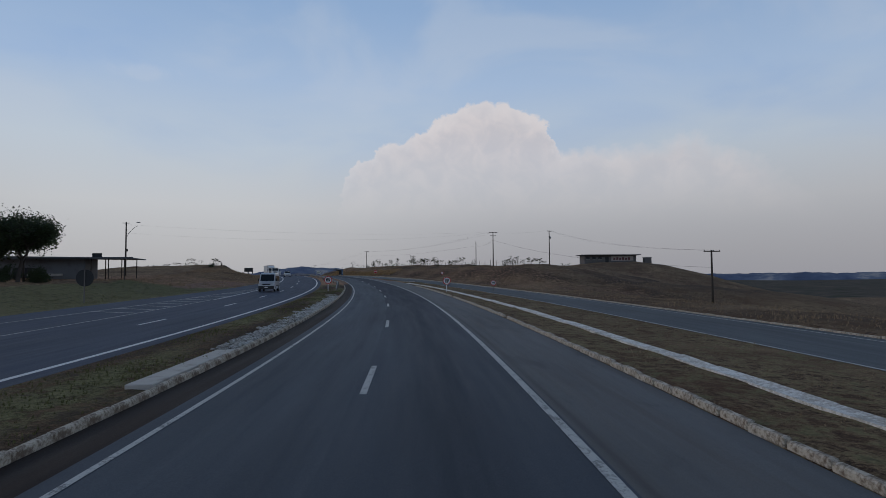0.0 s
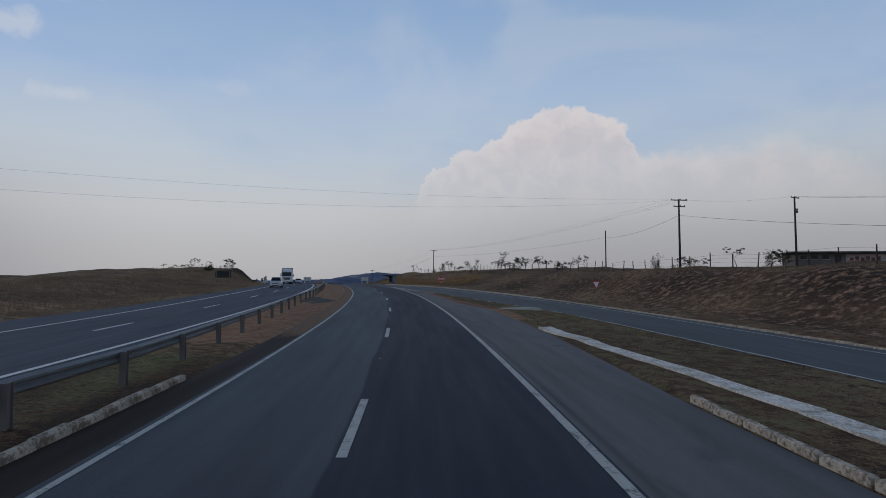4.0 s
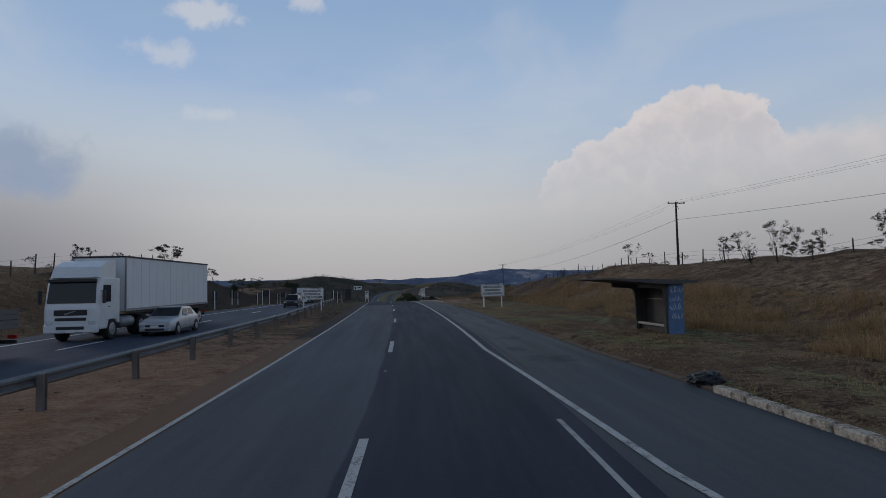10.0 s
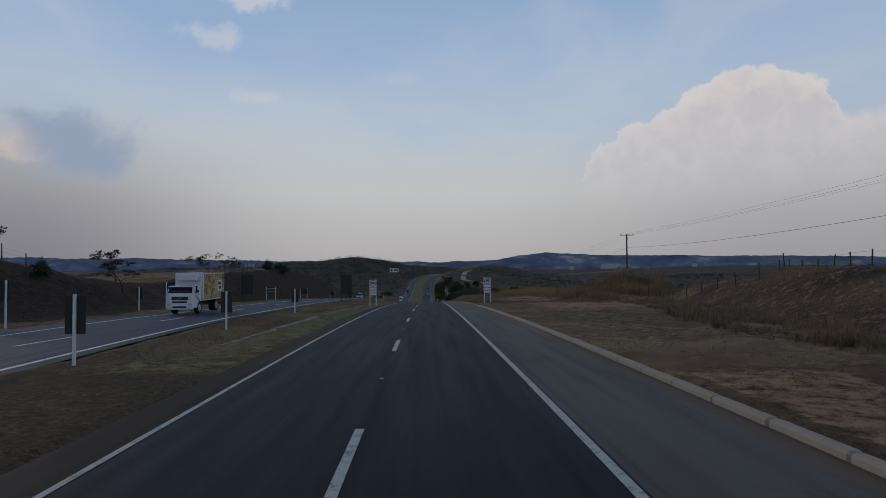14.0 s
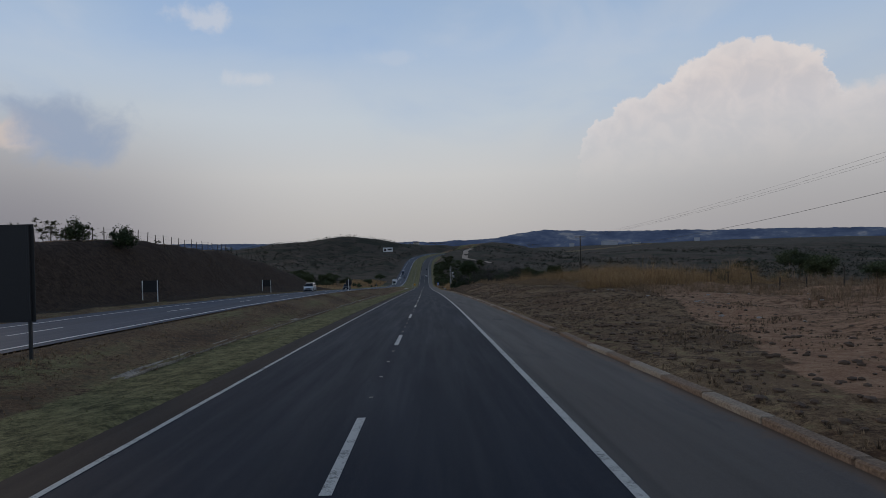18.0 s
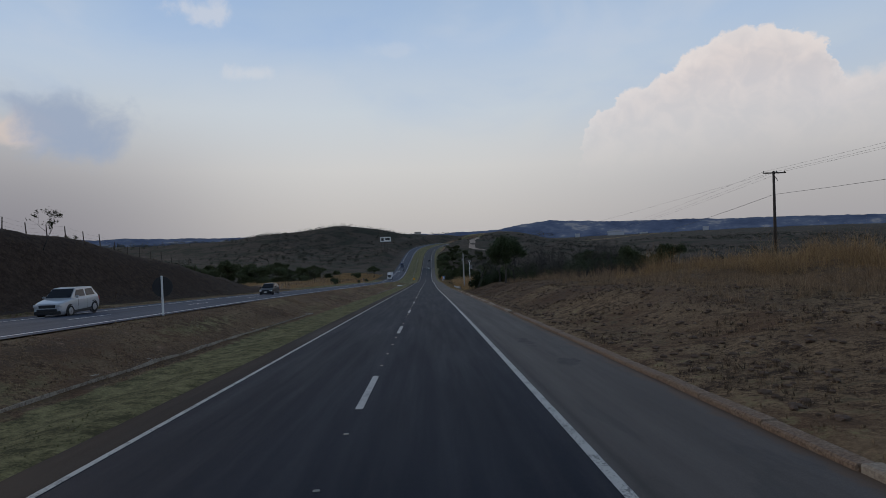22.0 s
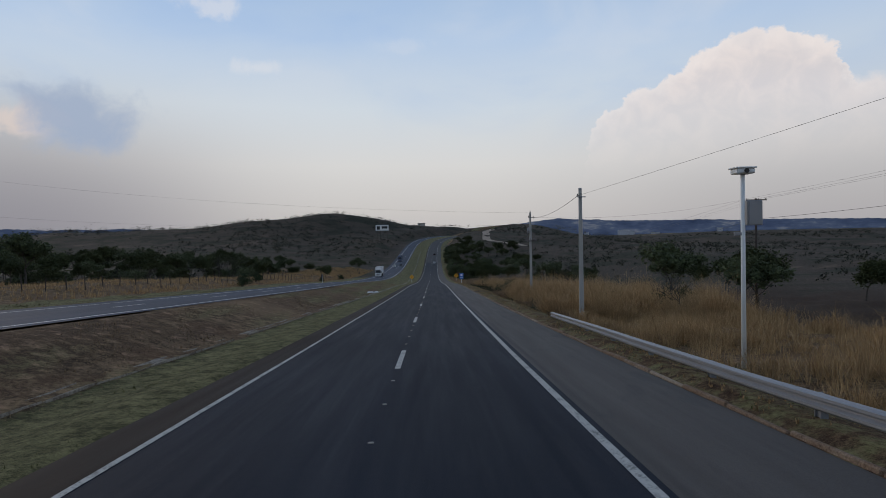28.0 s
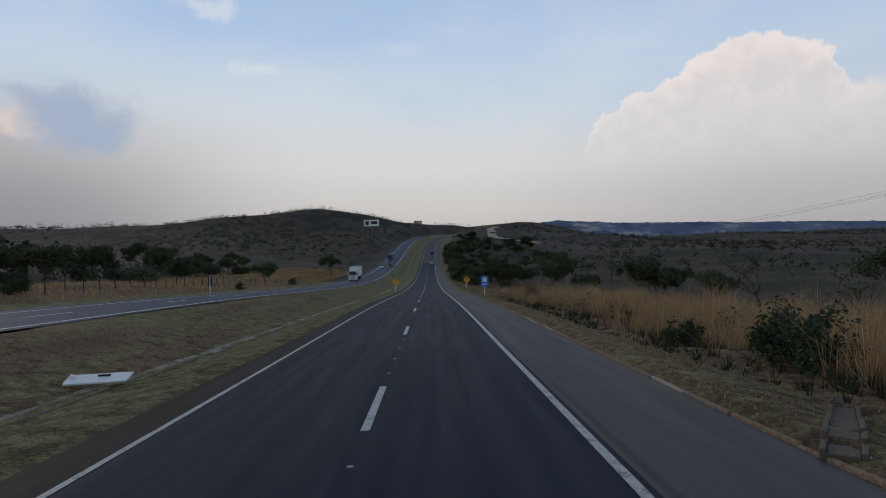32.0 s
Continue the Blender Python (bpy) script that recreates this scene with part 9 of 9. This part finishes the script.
grass("cut_dark_tufts", "dark dead tufts over the cut bank", 1800, (284, 352), lambda s, k: outer_right(s) + bank_right(s)[0] - 4.5 + 4.5 * k, 0.6, 14, M_DEAD, 62, 0.006, 0.9, 2.2, 0.8)
grass("verge_mat", "matted straw and green grass beside the kerb", 6000, (288, 372), beyond_right(0.3, 5.0), 0.11, 6, M_STRAW2, 63, 0.012, 0.9, 1.6)
grass("mound_grass", "tall dry grass crowning an earth mound", 10000, (380, 399), across(22.5, 38), 2.0, 9, M_STRAW2, 9, 0.009, 0.7, 1.5, 0.8)
grass("verge_grass", "short dry grass on the low roadside bank", 44000, (366, 556), beyond_right(0.3, 19), 0.13, 5, M_STRAW2, 10, 0.014)
grass("plateau_grass", "tall dry grass behind the low bank", 15000, (366, 532), lambda s, k: outer_right(s) + 14.5 + 3.5 * np.sin(s * 0.13) + 2.2 * np.sin(s * 0.43) + 25 * k, 0.95, 12, M_STRAW2, 11, 0.007, 0.9, 1.6, 0.9)
grass("high_plateau_grass", "head-high golden grass behind the crest of the bank", 9000, (432, 505), lambda s, k: outer_right(s) + lerp(s, (432, 11.5), (445, 14.0), (465, 23.0), (480, 20.0), (505, 14.0)) + 2.0 * np.sin(s * 0.17) + 1.3 * np.sin(s * 0.51) + 20 * k, 2.3, 14, M_STRAW, 71, 0.007, 0.9, 1.7, 1.1)
grass("near_plateau_grass", "tall straw grass above the low bank", 5000, (472, 536), beyond_right(6.5, 20), 0.75, 11, M_STRAW2, 31, 0.009, 0.7)
grass("golden_grass", "tall golden grass between the concrete poles", 15000, (594, 635), lambda s, k: outer_right(s) + 3.5 + 0.9 * np.sin(s * 0.33) * np.sin(s * 0.11 + 1) + 0.8 * np.sin(s * 0.9) + 14 * k ** 1.3, 2.5, 18, M_STRAW, 12, 0.0065, 1.0, 1.7, 1.3)
grass("golden_foot_grass", "matted brown and straw grass at the foot of the tall grass", 5000, (592, 637), lambda s, k: outer_right(s) + 2.6 + 0.7 * np.sin(s * 0.41) + 2.6 * k, 0.8, 14, M_STRAW2, 51, 0.006, 1.1, 1.8, 1.0)
grass("golden_weeds", "green weeds along the foot of the tall grass", 700, (594, 637), lambda s, k: outer_right(s) + 2.4 + 2.2 * k, 0.55, 12, M_LEAF3, 52, 0.02, 1.0, 2.4, 1.0)
grass("rail_grass", "tall straw grass behind the short guard rail", 9000, (548, 596), lambda s, k: outer_right(s) + lerp(s, (548, 5.2), (560, 2.8), (596, 3.0)) + 13 * k, 1.2, 14, M_STRAW, 53, 0.006, 0.9, 1.9, 1.0)
grass("low_golden_grass", "knee-high dry grass with green weeds behind the verge", 20000, (636, 725), beyond_right(5.6, 34), 2.3, 14, M_STRAW, 41, 0.007, 0.9, 1.8, 1.0)
grass("verge_weeds", "green weeds among the dry grass", 2500, (640, 712), beyond_right(3.2, 12), 0.8, 10, M_LEAF3, 42, 0.02, 0.8, 1.8)
grass("shoulder_grass", "short green and dry grass beside the shoulder", 7000, (545, 720), beyond_right(0.3, 5), 0.13, 5, M_GREEN, 14, 0.014)
grass("shoulder_dry_grass", "short dry grass beside the shoulder", 15000, (545, 720), beyond_right(0.3, 5), 0.14, 5, M_STRAW, 15, 0.014)
grass("median_green", "short green grass strip in the median", 30000, (308, 720), across(-5.9, -8.4), 0.065, 5, M_GREEN, 16, 0.012)
grass("median_dry", "short dry grass on the median slope", 30000, (315, 720), across(-8.9, -13.8), 0.13, 5, M_STRAW2, 17, 0.016)
grass("left_field_grass", "dry grass on the rise beside the opposite carriageway", 17000, (95, 272), beyond_left(1.2, 22), 0.5, 8, M_STRAW2, 18, 0.008)
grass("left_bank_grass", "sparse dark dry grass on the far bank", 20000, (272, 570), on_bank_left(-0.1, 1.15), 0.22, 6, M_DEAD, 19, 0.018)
grass("left_verge_grass", "short grass beside the opposite carriageway", 9000, (262, 640), beyond_left(0.2, 3.0), 0.13, 5, M_GREEN, 20, 0.018)
grass("left_meadow", "golden dry meadow inside the fence", 22000, (585, 850), beyond_left(6.0, 46), 0.8, 9, M_STRAW, 21, 0.018)
grass("slope_meadow", "golden dry grass beside the far bend", 9000, (800, 880), beyond_left(6, 34), 0.8, 7, M_STRAW, 22, 0.04)
grass("shed_grass", "short green grass in front of the shed", 5000, (30, 112), beyond_left(0.6, 14), 0.16, 6, M_GREEN, 23, 0.02)
grass("right_valley_grass", "dry grass along the far shoulder", 6000, (690, 900), beyond_right(1.0, 9), 0.6, 7, M_STRAW2, 24, 0.03)

grass("thicket_stems", "dense thin dark stems under the roadside trees", 2600, (512, 562), beyond_right(8.5, 28), 2.2, 7, M_CHAR, 32, 0.014, 0.3)
grass("thicket_straw", "pale straw stems under the roadside trees", 5200, (505, 565), beyond_right(6.0, 26), 1.4, 9, M_STRAW2, 33, 0.009, 0.4)
grass("face_clumps", "matted clumps of dead grass on the bank face", 20000, (372, 545), beyond_right(0.5, 17), 0.17, 9, M_DEAD, 34, 0.013, 1.0, 1.5)
grass("face_straw_clumps", "matted clumps of straw on the bank face", 14000, (372, 545), beyond_right(0.5, 17), 0.15, 8, M_STRAW2, 35, 0.010, 1.0, 1.5)
grass("cut_face_clumps", "dark dead tufts on the cut bank", 5000, (100, 345), on_bank(-0.05, 1.1), 0.16, 10, M_DEAD, 36, 0.010, 0.8)
grass("median_clumps", "matted dead grass on the median slope", 12000, (315, 640), across(-8.9, -13.6), 0.09, 8, M_DEAD, 37, 0.012, 0.9)
